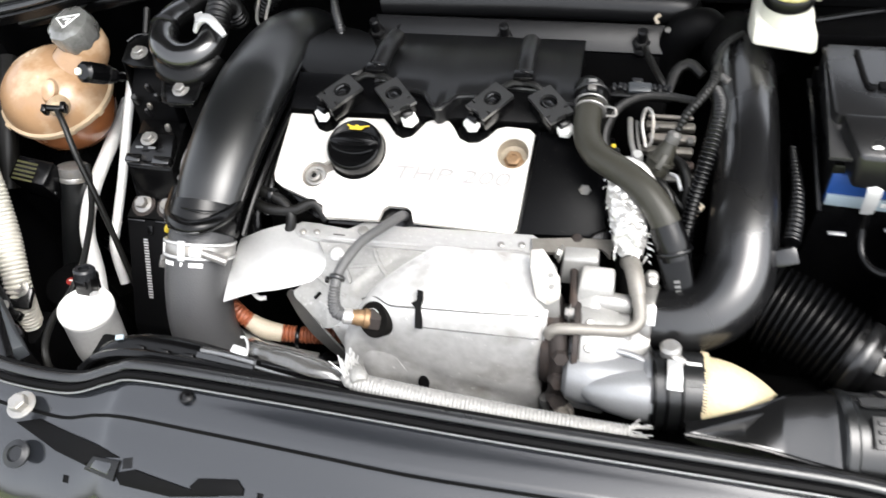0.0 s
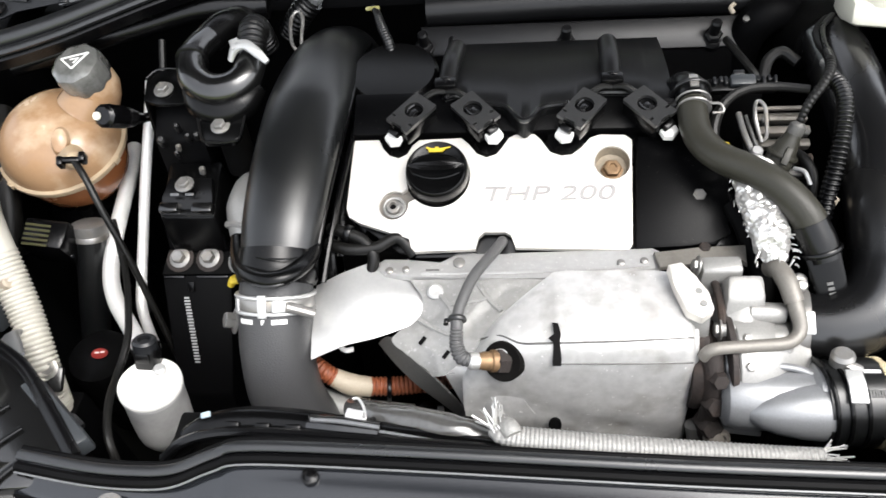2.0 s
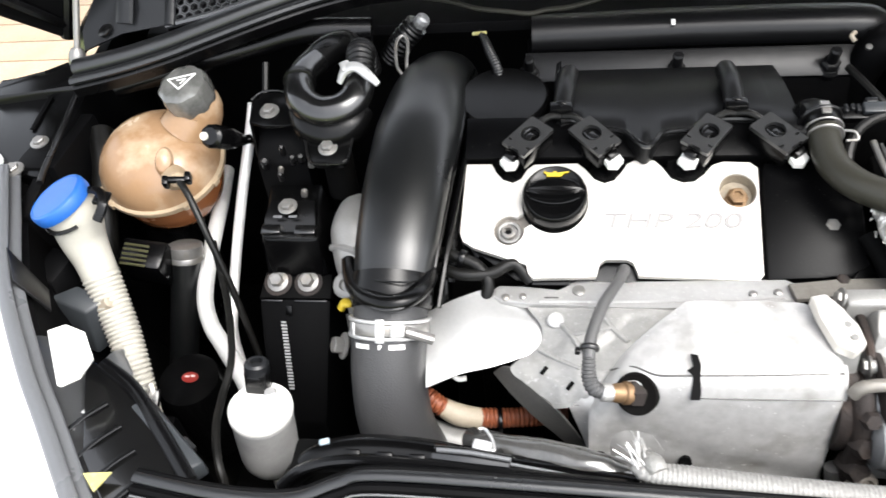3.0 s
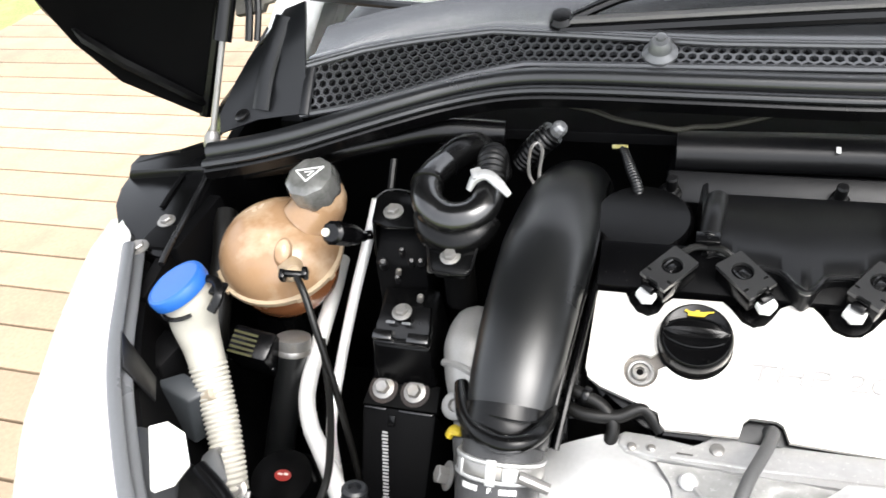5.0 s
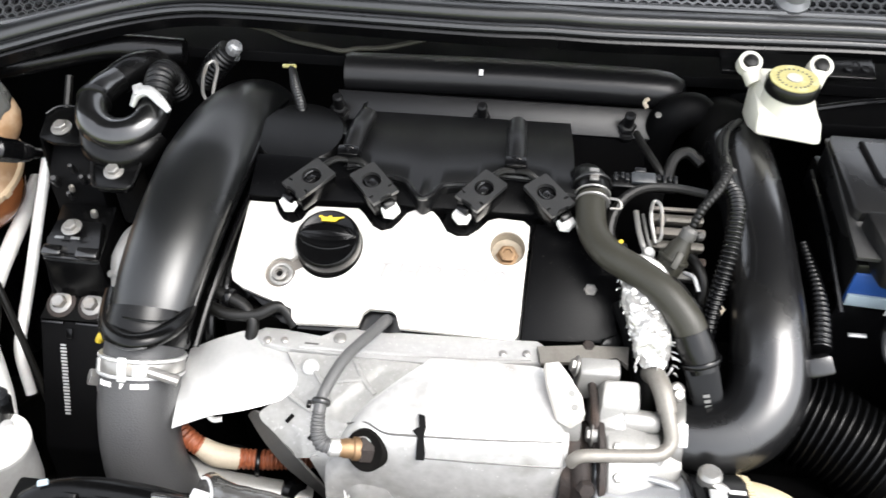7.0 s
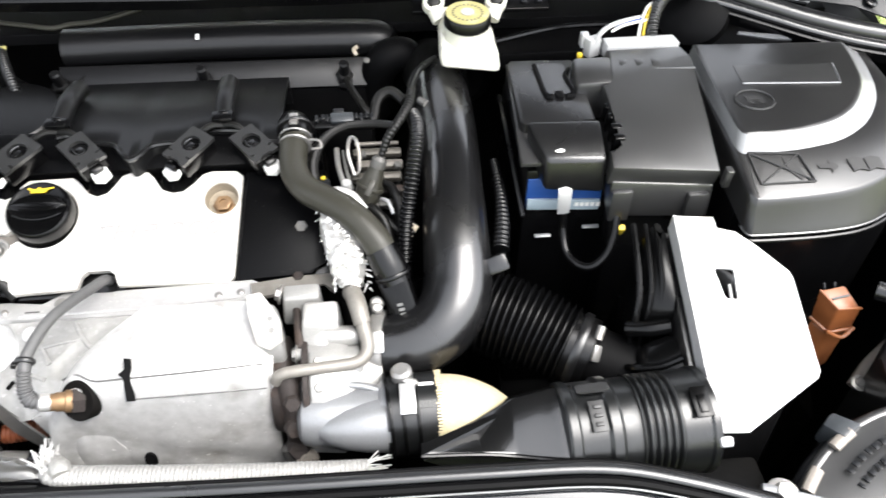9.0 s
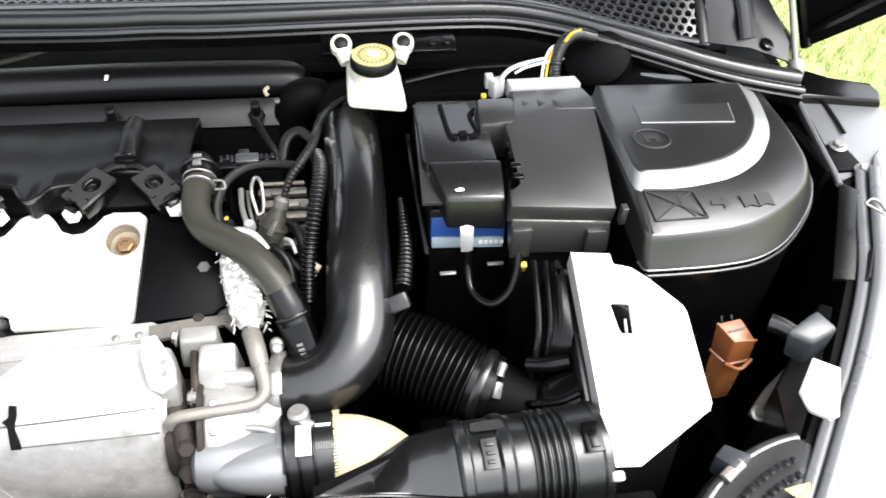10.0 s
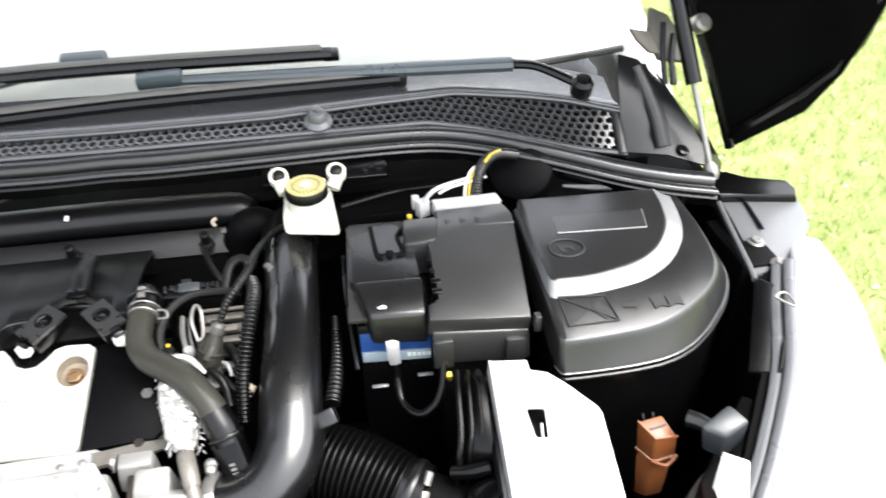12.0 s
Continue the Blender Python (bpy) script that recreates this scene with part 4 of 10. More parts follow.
    # silver plate
    outline = [(-0.332, 0.602), (-0.308, 0.602), (-0.304, 0.594), (-0.297, 0.586), (-0.288, 0.583), (-0.280, 0.587), (-0.275, 0.596), (-0.269, 0.601), (-0.229, 0.602), (-0.222, 0.596), (-0.214, 0.586), (-0.205, 0.582), (-0.196, 0.585), (-0.190, 0.592), (-0.184, 0.601), (-0.178, 0.604), (-0.160, 0.604), (-0.154, 0.598), (-0.146, 0.586), (-0.136, 0.582), (-0.126, 0.583), (-0.117, 0.590), (-0.109, 0.599), (-0.100, 0.602), (-0.077, 0.601), (-0.071, 0.596), (-0.0765, 0.499), (-0.080, 0.494), (-0.178, 0.497), (-0.182, 0.508), (-0.187, 0.511), (-0.206, 0.511), (-0.211, 0.507), (-0.214, 0.496), (-0.268, 0.494), (-0.272, 0.498), (-0.274, 0.506), (-0.321, 0.521), (-0.331, 0.527), (-0.334, 0.535)]
    # openings: one screw well, and a recess that joins the other well to the oil filler
    turns = [2 * math.pi * k / 36 for k in range(36)]
    well = [on_cover(-0.090 + 0.0165 * math.cos(a), 0.574 + 0.0165 * math.sin(a)) for a in turns]
    lead = math.atan2(0.027, 0.0405)
    low_ring = [(-0.290 + 0.0145 * math.cos(lead + a), 0.537 + 0.0145 * math.sin(lead + a)) for a in np.linspace(radians(27), radians(333), 26)]
    cap_ring = [(-0.2495 + 0.0305 * math.cos(lead + a), 0.564 + 0.0305 * math.sin(lead + a)) for a in np.linspace(radians(193), radians(527), 36)]
    recess = [on_cover(x, y) for x, y in low_ring + cap_ring]
    plate = part("cover_plate", pierced([on_cover(x, y) for x, y in outline], (well, recess), 0.006, SLOPE), PLATE, e, "brushed silver aluminium cover plate", 30)
    # tan-grey colour stands in for shading and the cap's reflection on the floor
    part("recess_floor", slab([on_cover(x, y, -0.0055) for x, y in ((-0.312, 0.520), (-0.270, 0.520), (-0.216, 0.545), (-0.216, 0.592), (-0.262, 0.592), (-0.312, 0.556))], 0.002, SLOPE, 0), PALECAST, plate, "floor of the recess, coloured darker for its shading")
    part("recess_lip", tube([q + SLOPE * 0.0002 for q in recess + recess[:1]], 0.0011, 6, 1, smooth=False), PLATE, plate)
    part("well_lip", tube([q + SLOPE * 0.0002 for q in well + well[:1]], 0.0009, 6, 1, smooth=False), PLATE, plate)
    part("screw_well", lathe([(0, -0.0116), (0.0164, -0.0116), (0.0164, -0.0004), (0.0158, -0.0004), (0.0140, -0.0098), (0, -0.0098)], axes(on_cover(-0.090, 0.574), SLOPE), 32), WELL, plate, "brown stained screw well")
    part("nut", lathe([(0.0105, -0.0098), (0.0105, -0.0085), (0.0082, -0.0082), (0.0082, -0.0030), (0.0066, -0.0020), (0.0040, -0.0020), (0.0036, -0.0040), (0, -0.0040)], axes(on_cover(-0.0895, 0.5715), SLOPE), 6), COPPER, plate, "tarnished nut in the well")
    # ring coloured greyer than the plate for the same shading
    part("well_ring", lathe([(0.0110, -0.0056), (0.0110, -0.0030), (0.0098, -0.0022), (0.0080, -0.0026), (0.0075, -0.0050)], axes(on_cover(-0.290, 0.537), SLOPE), 28), CAST, plate)
    part("socket_screw", lathe([(0.0066, -0.0056), (0.0066, 0.0012), (0.0056, 0.0020), (0.0036, 0.0020), (0.0032, -0.0010), (0, -0.0010)], axes(on_cover(-0.2905, 0.536), SLOPE), 24), STEEL, plate, "steel socket screw")
    part("socket", lathe([(0.0030, -0.0012), (0.0030, -0.0006), (0, -0.0006)], axes(on_cover(-0.2905, 0.536), SLOPE), 6), SOOT, plate)
    # etched model lettering
    write("THP 200", 0.0205, axes(on_cover(-0.148, 0.5455, 0.0010), SLOPE) @ Matrix.Shear("XZ", 4, (0.0, 0.0)) @ Matrix(((1.62, 0.28, 0, 0), (0, 1, 0, 0), (0, 0, 1, 0), (0, 0, 0, 1))), FAINT, plate, "lettering", 0.0003)
    # oil filler cap with a raised lens-shaped grip bar between two hollows
    m = axes(on_cover(-0.2495, 0.564), SLOPE)
    cap = part("oil_cap", lathe([(0.0285, -0.010), (0.0290, 0.003), (0.0290, 0.0135), (0.0282, 0.0165), (0.0262, 0.0182), (0.0240, 0.0178), (0.0215, 0.0166), (0.0, 0.0162)], m, 48), SATIN, e, "black oil filler cap with a grip bar")
    lens = [(0.0255 * math.cos(a), 0.002 + (0.0085 if math.sin(a) > 0 else 0.0065) * math.sin(a)) for a in [2 * math.pi * k / 28 for k in range(28)]]
    part("grip", slab([m @ Vector((x, y, 0.0220)) for x, y in lens], 0.006, SLOPE, 0.0022), SATIN, cap, "", 60)
    part("grip_groove", slab([m @ Vector((x * 0.9, 0.002 + (y - 0.002) * 0.34, 0.0224)) for x, y in lens], 0.003, SLOPE, 0.0006), BLACK, cap)
    for side, y in ((1, 0.0128), (-1, -0.0090)):
        part("crescent", tube([m @ Vector((x, y + side * 0.0055 * (1 - (x / 0.021) ** 2) - side * 0.004, 0.0176)) for x in np.linspace(-0.021, 0.021, 9)], 0.0011, 6, 2), SATIN, cap)
    can = ((-8, -2.6), (4, -2.6), (7, 0.6), (11, 1.6), (11, 2.6), (4, 1.5), (0.5, 1.2), (0.5, 2.6), (-2.5, 2.6), (-2.5, 1.2), (-6, 1.2), (-10, 2.8), (-10.6, 1.2), (-8, 0))
    part("oil_can_mark", slab([m @ Vector((0.001 + x * 0.00105, 0.0185 + y * 0.00105, 0.0192)) for x, y in can], 0.0012, SLOPE, 0), YELLOW, cap, "yellow oil can symbol")
    part("filler_seal", lathe([(0.0300, -0.0055), (0.0300, -0.002), (0.0270, -0.001)], m, 40), DARK, cap)
    # coils: plugs with an open oval slot, tilted to and fro
    for x, turn in ((-0.274, -40), (-0.2145, 41), (-0.117, -38), (-0.057, 40)):
        m = axes((x, 0.611, 0.932), (0, -0.22, 1)) @ pose(0, 0, 0, 0, 0, turn)
        side = -1 if turn > 0 else 1
        coil = part("ignition_coil", box(m, (0.0255, 0.0405, 0.0165), 0.0022), SATIN, e, "black ignition coil plug with a slotted grey top", 35)
        oval = [(0.0088 * math.cos(a), 0.0035 + 0.0090 * math.sin(a)) for a in [2 * math.pi * k / 22 for k in range(22)]]
        slit = [((-0.0125, -0.0115), (-0.0085, -0.0115), (-0.0085, -0.0135), (-0.0125, -0.0135)), ((0.0080, -0.0105), (0.0122, -0.0105), (0.0122, -0.0125), (0.0080, -0.0125))]
        rim = ((-0.0132, -0.0205), (-0.0132, 0.0195), (-0.0120, 0.0208), (0.0120, 0.0208), (0.0132, 0.0195), (0.0132, -0.0205), (0.0060, -0.0205), (0.0052, -0.0185), (-0.0052, -0.0185), (-0.0060, -0.0205))
        normal = m.to_3x3() @ Vector((0, 0, 1))
        part("top_plate", pierced([m @ Vector((*q, 0.0208)) for q in rim], [[m @ Vector((*q, 0.0208)) for q in ring] for ring in (oval, *slit)], 0.0038, normal), LIDPL, coil, "grey slotted top", 25)
        part("slot_tongue", box(m @ pose(0.0, 0.001, 0.0160), (0.0062, 0.0100, 0.0032), 0.0008), GREYPL, coil)
        part("tongue_edge", tube([m @ Vector((-0.0046, 0.0085, 0.0198)), m @ Vector((-0.0052, 0.002, 0.0202)), m @ Vector((-0.0030, -0.0032, 0.0198)), m @ Vector((0.0030, -0.0032, 0.0198))], 0.0009, 6, 4), GREYPL, coil)
        part("latch", box(m @ pose(0, -0.0205, 0.006, 25, 0, 0), (0.0110, 0.006, 0.0125), 0.0012), SATIN, coil)
        tag = [(-0.0080, 0.0030), (-0.0040, 0.0062), (0.0072, 0.0048), (0.0085, -0.0020), (0.0020, -0.0072), (-0.0072, -0.0050)]
        part("white_tag", slab([m @ pose(0, -0.0262, 0.0105, 14, 0, 0) @ Vector((x * side, y, 0)) for x, y in (tag if side > 0 else tag[::-1])], 0.006, normal, 0.0012), WHITE, coil, "small white locking tag")
        boss = axes(on_cover(x - side * 0.015, 0.600, -0.012), SLOPE)
        part("coil_boot", lathe([(0.019, -0.01), (0.019, 0.006), (0.016, 0.010), (0, 0.011)], boss, 26), SATIN, coil)
    # wiring branch tubes over the cover
    for a, b in (((-0.244, 0.640, 0.950), (-0.236, 0.705, 0.956)), ((-0.088, 0.637, 0.952), (-0.088, 0.705, 0.956))):
        loom = part("coil_loom", tube([a, Vector(a).lerp(Vector(b), 0.5) + Vector((0, 0, 0.006)), b], [0.0088, 0.0094, 0.0094], 12, 6), RAILPL, e, "black wiring conduit")
        part("clip", join(band((Vector(a) + Vector((0, 0.004, 0.001)), Vector(a) + Vector((0.001, 0.012, 0.002))), 0.0085, 0.004), box(axes(Vector(a) + Vector((0, 0.004, 0.004)), (0, -0.2, 1)), (0.02, 0.012, 0.006), 0.0015)), BLACK, loom)
        for s in (-1, 1):
            part("coil_wire", tube([Vector(a), Vector(a) + Vector((s * 0.012, -0.004, 0.002)), Vector(a) + Vector((s * 0.026, -0.012, -0.004))], 0.0032, 8, 6), RUBBER, loom)
    bolt(on_cover(-0.016, 0.542, -0.002), SLOPE, 0.006, 0.004, e)
    part("washer", lathe([(0.009, 0), (0.009, 0.0015), (0.004, 0.002), (0, 0.002)], axes(on_cover(-0.003, 0.540, -0.008), SLOPE), 18), GREYPL, e)
    return e


def build_manifold_rail():
    r = thing("intake_rail", "dull black intake rail behind the engine", "intake rail", (-0.11, 0.77, 0.88))
    part("upper_bar", tube([(-0.275, 0.800, 0.948), (-0.1, 0.803, 0.949), (0.055, 0.798, 0.949), (0.074, 0.797, 0.945), (0.082, 0.797, 0.938)], [0.024, 0.024, 0.024, 0.018, 0.008], 20, 6, 0.8), RAILPL, r, "dull black round upper bar")
    part("lower_bar", slab([(-0.282, 0.776, 0.940), (0.062, 0.774, 0.940), (0.060, 0.748, 0.918), (-0.280, 0.750, 0.918)], 0.02, (0, -0.7, 0.7), 0.004), RAILPL, r, "flat black lower bar")
    part("rail_body", hexa([(-0.30, 0.74, 0.5), (0.06, 0.74, 0.5), (0.06, 0.83, 0.5), (-0.30, 0.83, 0.5)], [(-0.28, 0.752, 0.922), (0.055, 0.752, 0.922), (0.055, 0.82, 0.94), (-0.28, 0.82, 0.94)], 0.006), DARK, r)
    for x in (-0.277, -0.125, 0.027):
        stud = part("stud", join(lathe([(0.0095, -0.012), (0.0095, 0.004), (0.0075, 0.006)], axes((x, 0.757, 0.926), (0, -0.5, 0.85)), 6), lathe([(0.0055, 0.0), (0.0055, 0.02), (0.004, 0.022), (0, 0.022)], axes((x, 0.757, 0.926), (0, -0.3, 0.95)), 16)), RAILPL, r, "black threaded stud with nut")
        part("stud_base", lathe([(0.013, -0.012), (0.013, -0.004), (0.010, -0.001), (0.009, -0.001)], axes((x, 0.757, 0.926), (0, -0.5, 0.85)), 18), RAILPL, stud)
    part("white_label", box(axes((-0.129, 0.784, 0.9645), (0, -0.5, 1)), (0.004, 0.007, 0.0008), 0), MARK, r)
    return r


def dented(bm, amount=0.003, low=0.87):
    """Small dents, stronger towards the lower skirt of the shield."""
    for v in bm.verts:
        k = min(1.0, max(0.12, (low - v.co.z) / 0.06))
        v.co += noise.noise_vector(v.co * 38) * amount * k
    return bm


def build_front_shields():
    s = thing("exhaust_heat_shield", "stained silver heat shield over the exhaust manifold", "heat shield", (-0.15, 0.42, 0.5))
    # pressed fixing strap along the head
    strip = [(-0.3025, 0.4859, 0.8678), (-0.3029, 0.4955, 0.8678), (-0.2982, 0.4994, 0.8681), (-0.2747, 0.4976, 0.8697), (-0.2592, 0.4901, 0.8707), (-0.2445, 0.4874, 0.8717), (-0.2382, 0.4979, 0.8721), (-0.2284, 0.5043, 0.8728), (-0.2179, 0.5031, 0.8735), (-0.2134, 0.496, 0.8738), (-0.199, 0.4947, 0.8747), (-0.1831, 0.499, 0.8758), (-0.06, 0.4955, 0.884), (-0.0543, 0.4916, 0.8844), (-0.057, 0.4693, 0.8842), (-0.1422, 0.4659, 0.8785), (-0.2158, 0.4703, 0.8736), (-0.2721, 0.4759, 0.8699), (-0.2959, 0.4796, 0.8683)]
    strap = part("strap", slab(strip[::-1], 0.007, (0, -0.12, 1), 0.0028), PANELAL, s, "pressed aluminium fixing strap", 40)
    part("strap_bead", tube([(-0.262, 0.4790, 0.8708), (-0.20, 0.4755, 0.8752), (-0.12, 0.4735, 0.8805), (-0.065, 0.4745, 0.8842)], 0.0022, 8, 5, 0.6), PANELAL, strap)
    for x, y, z, r in ((-0.2918, 0.4835, 0.8690, 0.0036), (-0.2768, 0.4838, 0.8702, 0.0032), (-0.2286, 0.4885, 0.8733, 0.0055), (-0.0883, 0.4785, 0.8830, 0.0034), (-0.0688, 0.4795, 0.8842, 0.0034)):
        part("rivet", lathe([(r, -0.001), (r, 0.001), (r * 0.5, 0.002), (0, 0.002)], axes((x, y, z), (0, -0.12, 1)), 14), STEEL, strap)
    part("strap_slot", tube([(-0.258, 0.4815, 0.8712), (-0.246, 0.4807, 0.8720)], 0.0012, 6, 1, smooth=False), ARM, strap)
    part("end_bracket", slab([(-0.0604, 0.4849, 0.8895), (-0.0574, 0.4676, 0.8885), (-0.02, 0.4725, 0.8895), (0.0048, 0.4793, 0.8905), (0.013, 0.4689, 0.8905), (0.0153, 0.4903, 0.8915), (-0.0224, 0.4889, 0.8905)], 0.004, (0, -0.12, 1), 0.001), PIPEMETAL, s, "dull twisted steel bracket")
    part("bracket_nut", lathe([(0.0052, -0.004), (0.0052, 0.003), (0.004, 0.004), (0, 0.004)], axes((-0.018, 0.4890, 0.8885), (0, -0.1, 1)), 6), RUST, s)
    # rounded main shell: sections along x, from the strap round the front
    rows = []
    for x, y0, top, crease in ((-0.222, 0.392, 0.842, 0.380), (-0.213, 0.400, 0.860, 0.384), (-0.205, 0.407, 0.873, 0.386), (-0.194, 0.417, 0.884, 0.388), (-0.172, 0.435, 0.893, 0.388), (-0.150, 0.453, 0.8985, 0.387), (-0.142, 0.456, 0.900, 0.387), (-0.11, 0.4565, 0.900, 0.387), (-0.08, 0.457, 0.899, 0.388), (-0.056, 0.457, 0.8975, 0.390), (-0.046, 0.448, 0.897, 0.391), (-0.040, 0.436, 0.892, 0.393), (-0.037, 0.430, 0.884, 0.396)):
        row = [(x, y0 + 0.003, top - 0.045), (x, y0 + 0.001, top - 0.006), (x, y0 - 0.004, top - 0.001)]
        row += [(x, y0 + (crease - y0) * k, top + 0.001) for k in (0.35, 0.7)]
        low = 0.012 * min(1.0, (x + 0.222) / 0.02)
        row += [(x, crease, top - 0.003), (x, crease - 0.008, top - 0.018), (x, crease - 0.013, top - 0.045), (x, crease - 0.017, top - 0.075), (x, crease - 0.019, top - 0.098), (x, crease - 0.017 - low * 0.2, top - 0.112 - low), (x, crease - 0.002, top - 0.122 - low), (x, crease + 0.03, top - 0.135 - low)]
        rows.append(row)
    shell = part("shell", dented(sheet([spline(r, 4) for r in zip(*[spline(c, 3) for c in zip(*rows)])], 0.002), 0.0046, 0.845), SHIELD, s, "rounded stained aluminium shell", 40)
    crease = [(-0.206, 0.404, 0.8745), (-0.190, 0.3985, 0.8865), (-0.174, 0.3885, 0.8905), (-0.155, 0.3855, 0.8945), (-0.1, 0.3855, 0.8975), (-0.042, 0.3920, 0.8935)]
    part("seam", tube(crease, 0.0008, 8, 6), ARM, shell)
    part("fold", tube([(-0.143, 0.3780, 0.8775), (-0.1, 0.3778, 0.8785), (-0.041, 0.3820, 0.8745)], 0.0007, 8, 6), ARM, shell)
    part("rim_bead", tube([(-0.052, 0.4555, 0.8970), (-0.044, 0.4445, 0.8955), (-0.039, 0.432, 0.889), (-0.0375, 0.412, 0.887), (-0.0375, 0.397, 0.884), (-0.0375, 0.386, 0.865), (-0.0375, 0.380, 0.830)], 0.0020, 8, 5), SHIELD, shell)
    part("slot", slab([(-0.1490, 0.399, 0.9035), (-0.1445, 0.398, 0.9035), (-0.1425, 0.390, 0.9005), (-0.1435, 0.384, 0.897), (-0.1420, 0.378, 0.884), (-0.1425, 0.375, 0.879), (-0.1490, 0.375, 0.879), (-0.1485, 0.384, 0.897), (-0.1525, 0.387, 0.899), (-0.1480, 0.390, 0.9005)], 0.004, (0, -0.6, 0.8), 0), DARK, shell, "dark slot in the shell")
    # embossed panel between the strap and the shell, with its folded flange
    grid = [[(-0.2725, 0.4752, 0.866), (-0.2313, 0.472, 0.869), (-0.1911, 0.4694, 0.872), (-0.1543, 0.4683, 0.874), (-0.10, 0.467, 0.872)],
            [(-0.2594, 0.4541, 0.862), (-0.2296, 0.4488, 0.867), (-0.2, 0.4465, 0.869), (-0.1758, 0.4454, 0.871), (-0.12, 0.445, 0.866)],
            [(-0.2643, 0.4377, 0.855), (-0.2384, 0.4307, 0.861), (-0.2137, 0.4271, 0.864), (-0.1943, 0.4249, 0.866), (-0.14, 0.425, 0.862)],
            [(-0.2857, 0.4229, 0.848), (-0.2524, 0.4166, 0.853), (-0.2275, 0.412, 0.857), (-0.207, 0.4081, 0.86), (-0.16, 0.408, 0.856)],
            [(-0.2671, 0.4064, 0.842), (-0.2491, 0.4023, 0.847), (-0.2317, 0.4, 0.851), (-0.2173, 0.3991, 0.853), (-0.18, 0.40, 0.85)],
            [(-0.2481, 0.3915, 0.836), (-0.2424, 0.3903, 0.839), (-0.2375, 0.3902, 0.841), (-0.2316, 0.3908, 0.843), (-0.20, 0.392, 0.84)]]
    fine = [spline(r, 10) for r in zip(*[spline(c, 8) for c in zip(*grid)])]
    for row in fine:
        for q in row:
            q.z += 0.0016 * max(0.0, 1 - abs(noise.noise(q * 34)) * 4.5) + 0.0008 * noise.noise(q * 120)
    panel = part("side_panel", sheet(fine, 0.0016), EMBOSSED, s, "flat embossed aluminium side panel", 50)
    for ridge in (((-0.252, 0.466, 0.8675), (-0.236, 0.445, 0.8675), (-0.226, 0.428, 0.865)), ((-0.212, 0.468, 0.8715), (-0.202, 0.450, 0.871), (-0.190, 0.436, 0.8705)), ((-0.262, 0.436, 0.8585), (-0.243, 0.424, 0.8585), (-0.228, 0.416, 0.8595)), ((-0.236, 0.445, 0.8675), (-0.219, 0.447, 0.870), (-0.202, 0.450, 0.871))):
        part("ridge", tube(ridge, 0.0022, 8, 5, 0.6), EMBOSSED, panel)
    flange = [[(-0.2857, 0.4229, 0.8485), (-0.294, 0.4285, 0.842), (-0.3017, 0.4326, 0.828)], [(-0.2671, 0.4064, 0.8425), (-0.276, 0.4112, 0.836), (-0.2857, 0.4153, 0.822)], [(-0.2481, 0.3915, 0.8365), (-0.257, 0.3955, 0.829), (-0.266, 0.3988, 0.814)], [(-0.2335, 0.3866, 0.815), (-0.241, 0.390, 0.809), (-0.248, 0.3926, 0.798)], [(-0.223, 0.3867, 0.79), (-0.228, 0.389, 0.784), (-0.2329, 0.3912, 0.776)], [(-0.212, 0.386, 0.76), (-0.216, 0.388, 0.754), (-0.220, 0.390, 0.745)]]
    part("flange", sheet([spline(r, 4) for r in zip(*[spline(c, 4) for c in zip(*flange)])], 0.002), ARM, s, "dull grey folded flange", 50)
    skirt = [[(-0.2364, 0.3902, 0.842), (-0.2172, 0.4005, 0.855), (-0.1982, 0.4072, 0.866)], [(-0.2320, 0.3885, 0.828), (-0.2090, 0.3840, 0.846), (-0.1791, 0.3830, 0.852)], [(-0.2240, 0.3842, 0.803), (-0.2020, 0.3710, 0.822), (-0.1699, 0.3720, 0.83)], [(-0.2147, 0.379, 0.775), (-0.1935, 0.3660, 0.790), (-0.1559, 0.370, 0.80)], [(-0.205, 0.377, 0.745), (-0.186, 0.366, 0.755), (-0.15, 0.375, 0.765)]]
    part("shell_skirt", dented(sheet([spline(r, 6) for r in zip(*[spline(c, 6) for c in zip(*skirt)])], 0.002), 0.0022), SHIELD, s, "stained flank of the shield", 50)
    part("skirt_dent", lathe([(0.007, 0.0), (0.006, 0.0012), (0, 0.0012)], axes((-0.146, 0.3655, 0.806), (0, -0.92, 0.35)) @ Matrix.Diagonal((0.8, 1.2, 1, 1)), 18), SOOT, s, "dark hole in the skirt")
    for o in ((-0.2485, 0.4600, 0.8672),):
        part("panel_screw", lathe([(0.0072, 0), (0.0072, 0.002), (0.0055, 0.0032), (0.0022, 0.0032), (0, 0.0026)], axes(o, (0.05, -0.3, 0.9)), 16), PANELAL, s, "flush panel screw")
    for o in ((-0.2575, 0.4165, 0.8545), (-0.2365, 0.4035, 0.8525)):
        part("tab_hole", box(axes(o, (-0.1, -0.35, 0.9), (0.6, 0.8, 0)), (0.008, 0.0035, 0.0012), 0.0005), SOOT, s)
    part("support_leg", tube([(-0.10, 0.42, 0.46), (-0.10, 0.42, 0.74)], 0.05, 16, 1, smooth=False), SOOT, s)
    # lambda probe
    o, d = Vector((-0.190, 0.383, 0.874)), Vector((-0.86, -0.22, 0.30)).normalized()
    probe = part("lambda_probe", lathe([(0.0165, -0.012), (0.0165, 0.0), (0.0155, 0.0015), (0.013, 0.001), (0.0, -0.003)], axes(o + Vector((0.002, -0.002, 0.002)), (-0.35, -0.7, 0.62)), 28), SOOT, s, "brass-coloured lambda probe with grey cable")
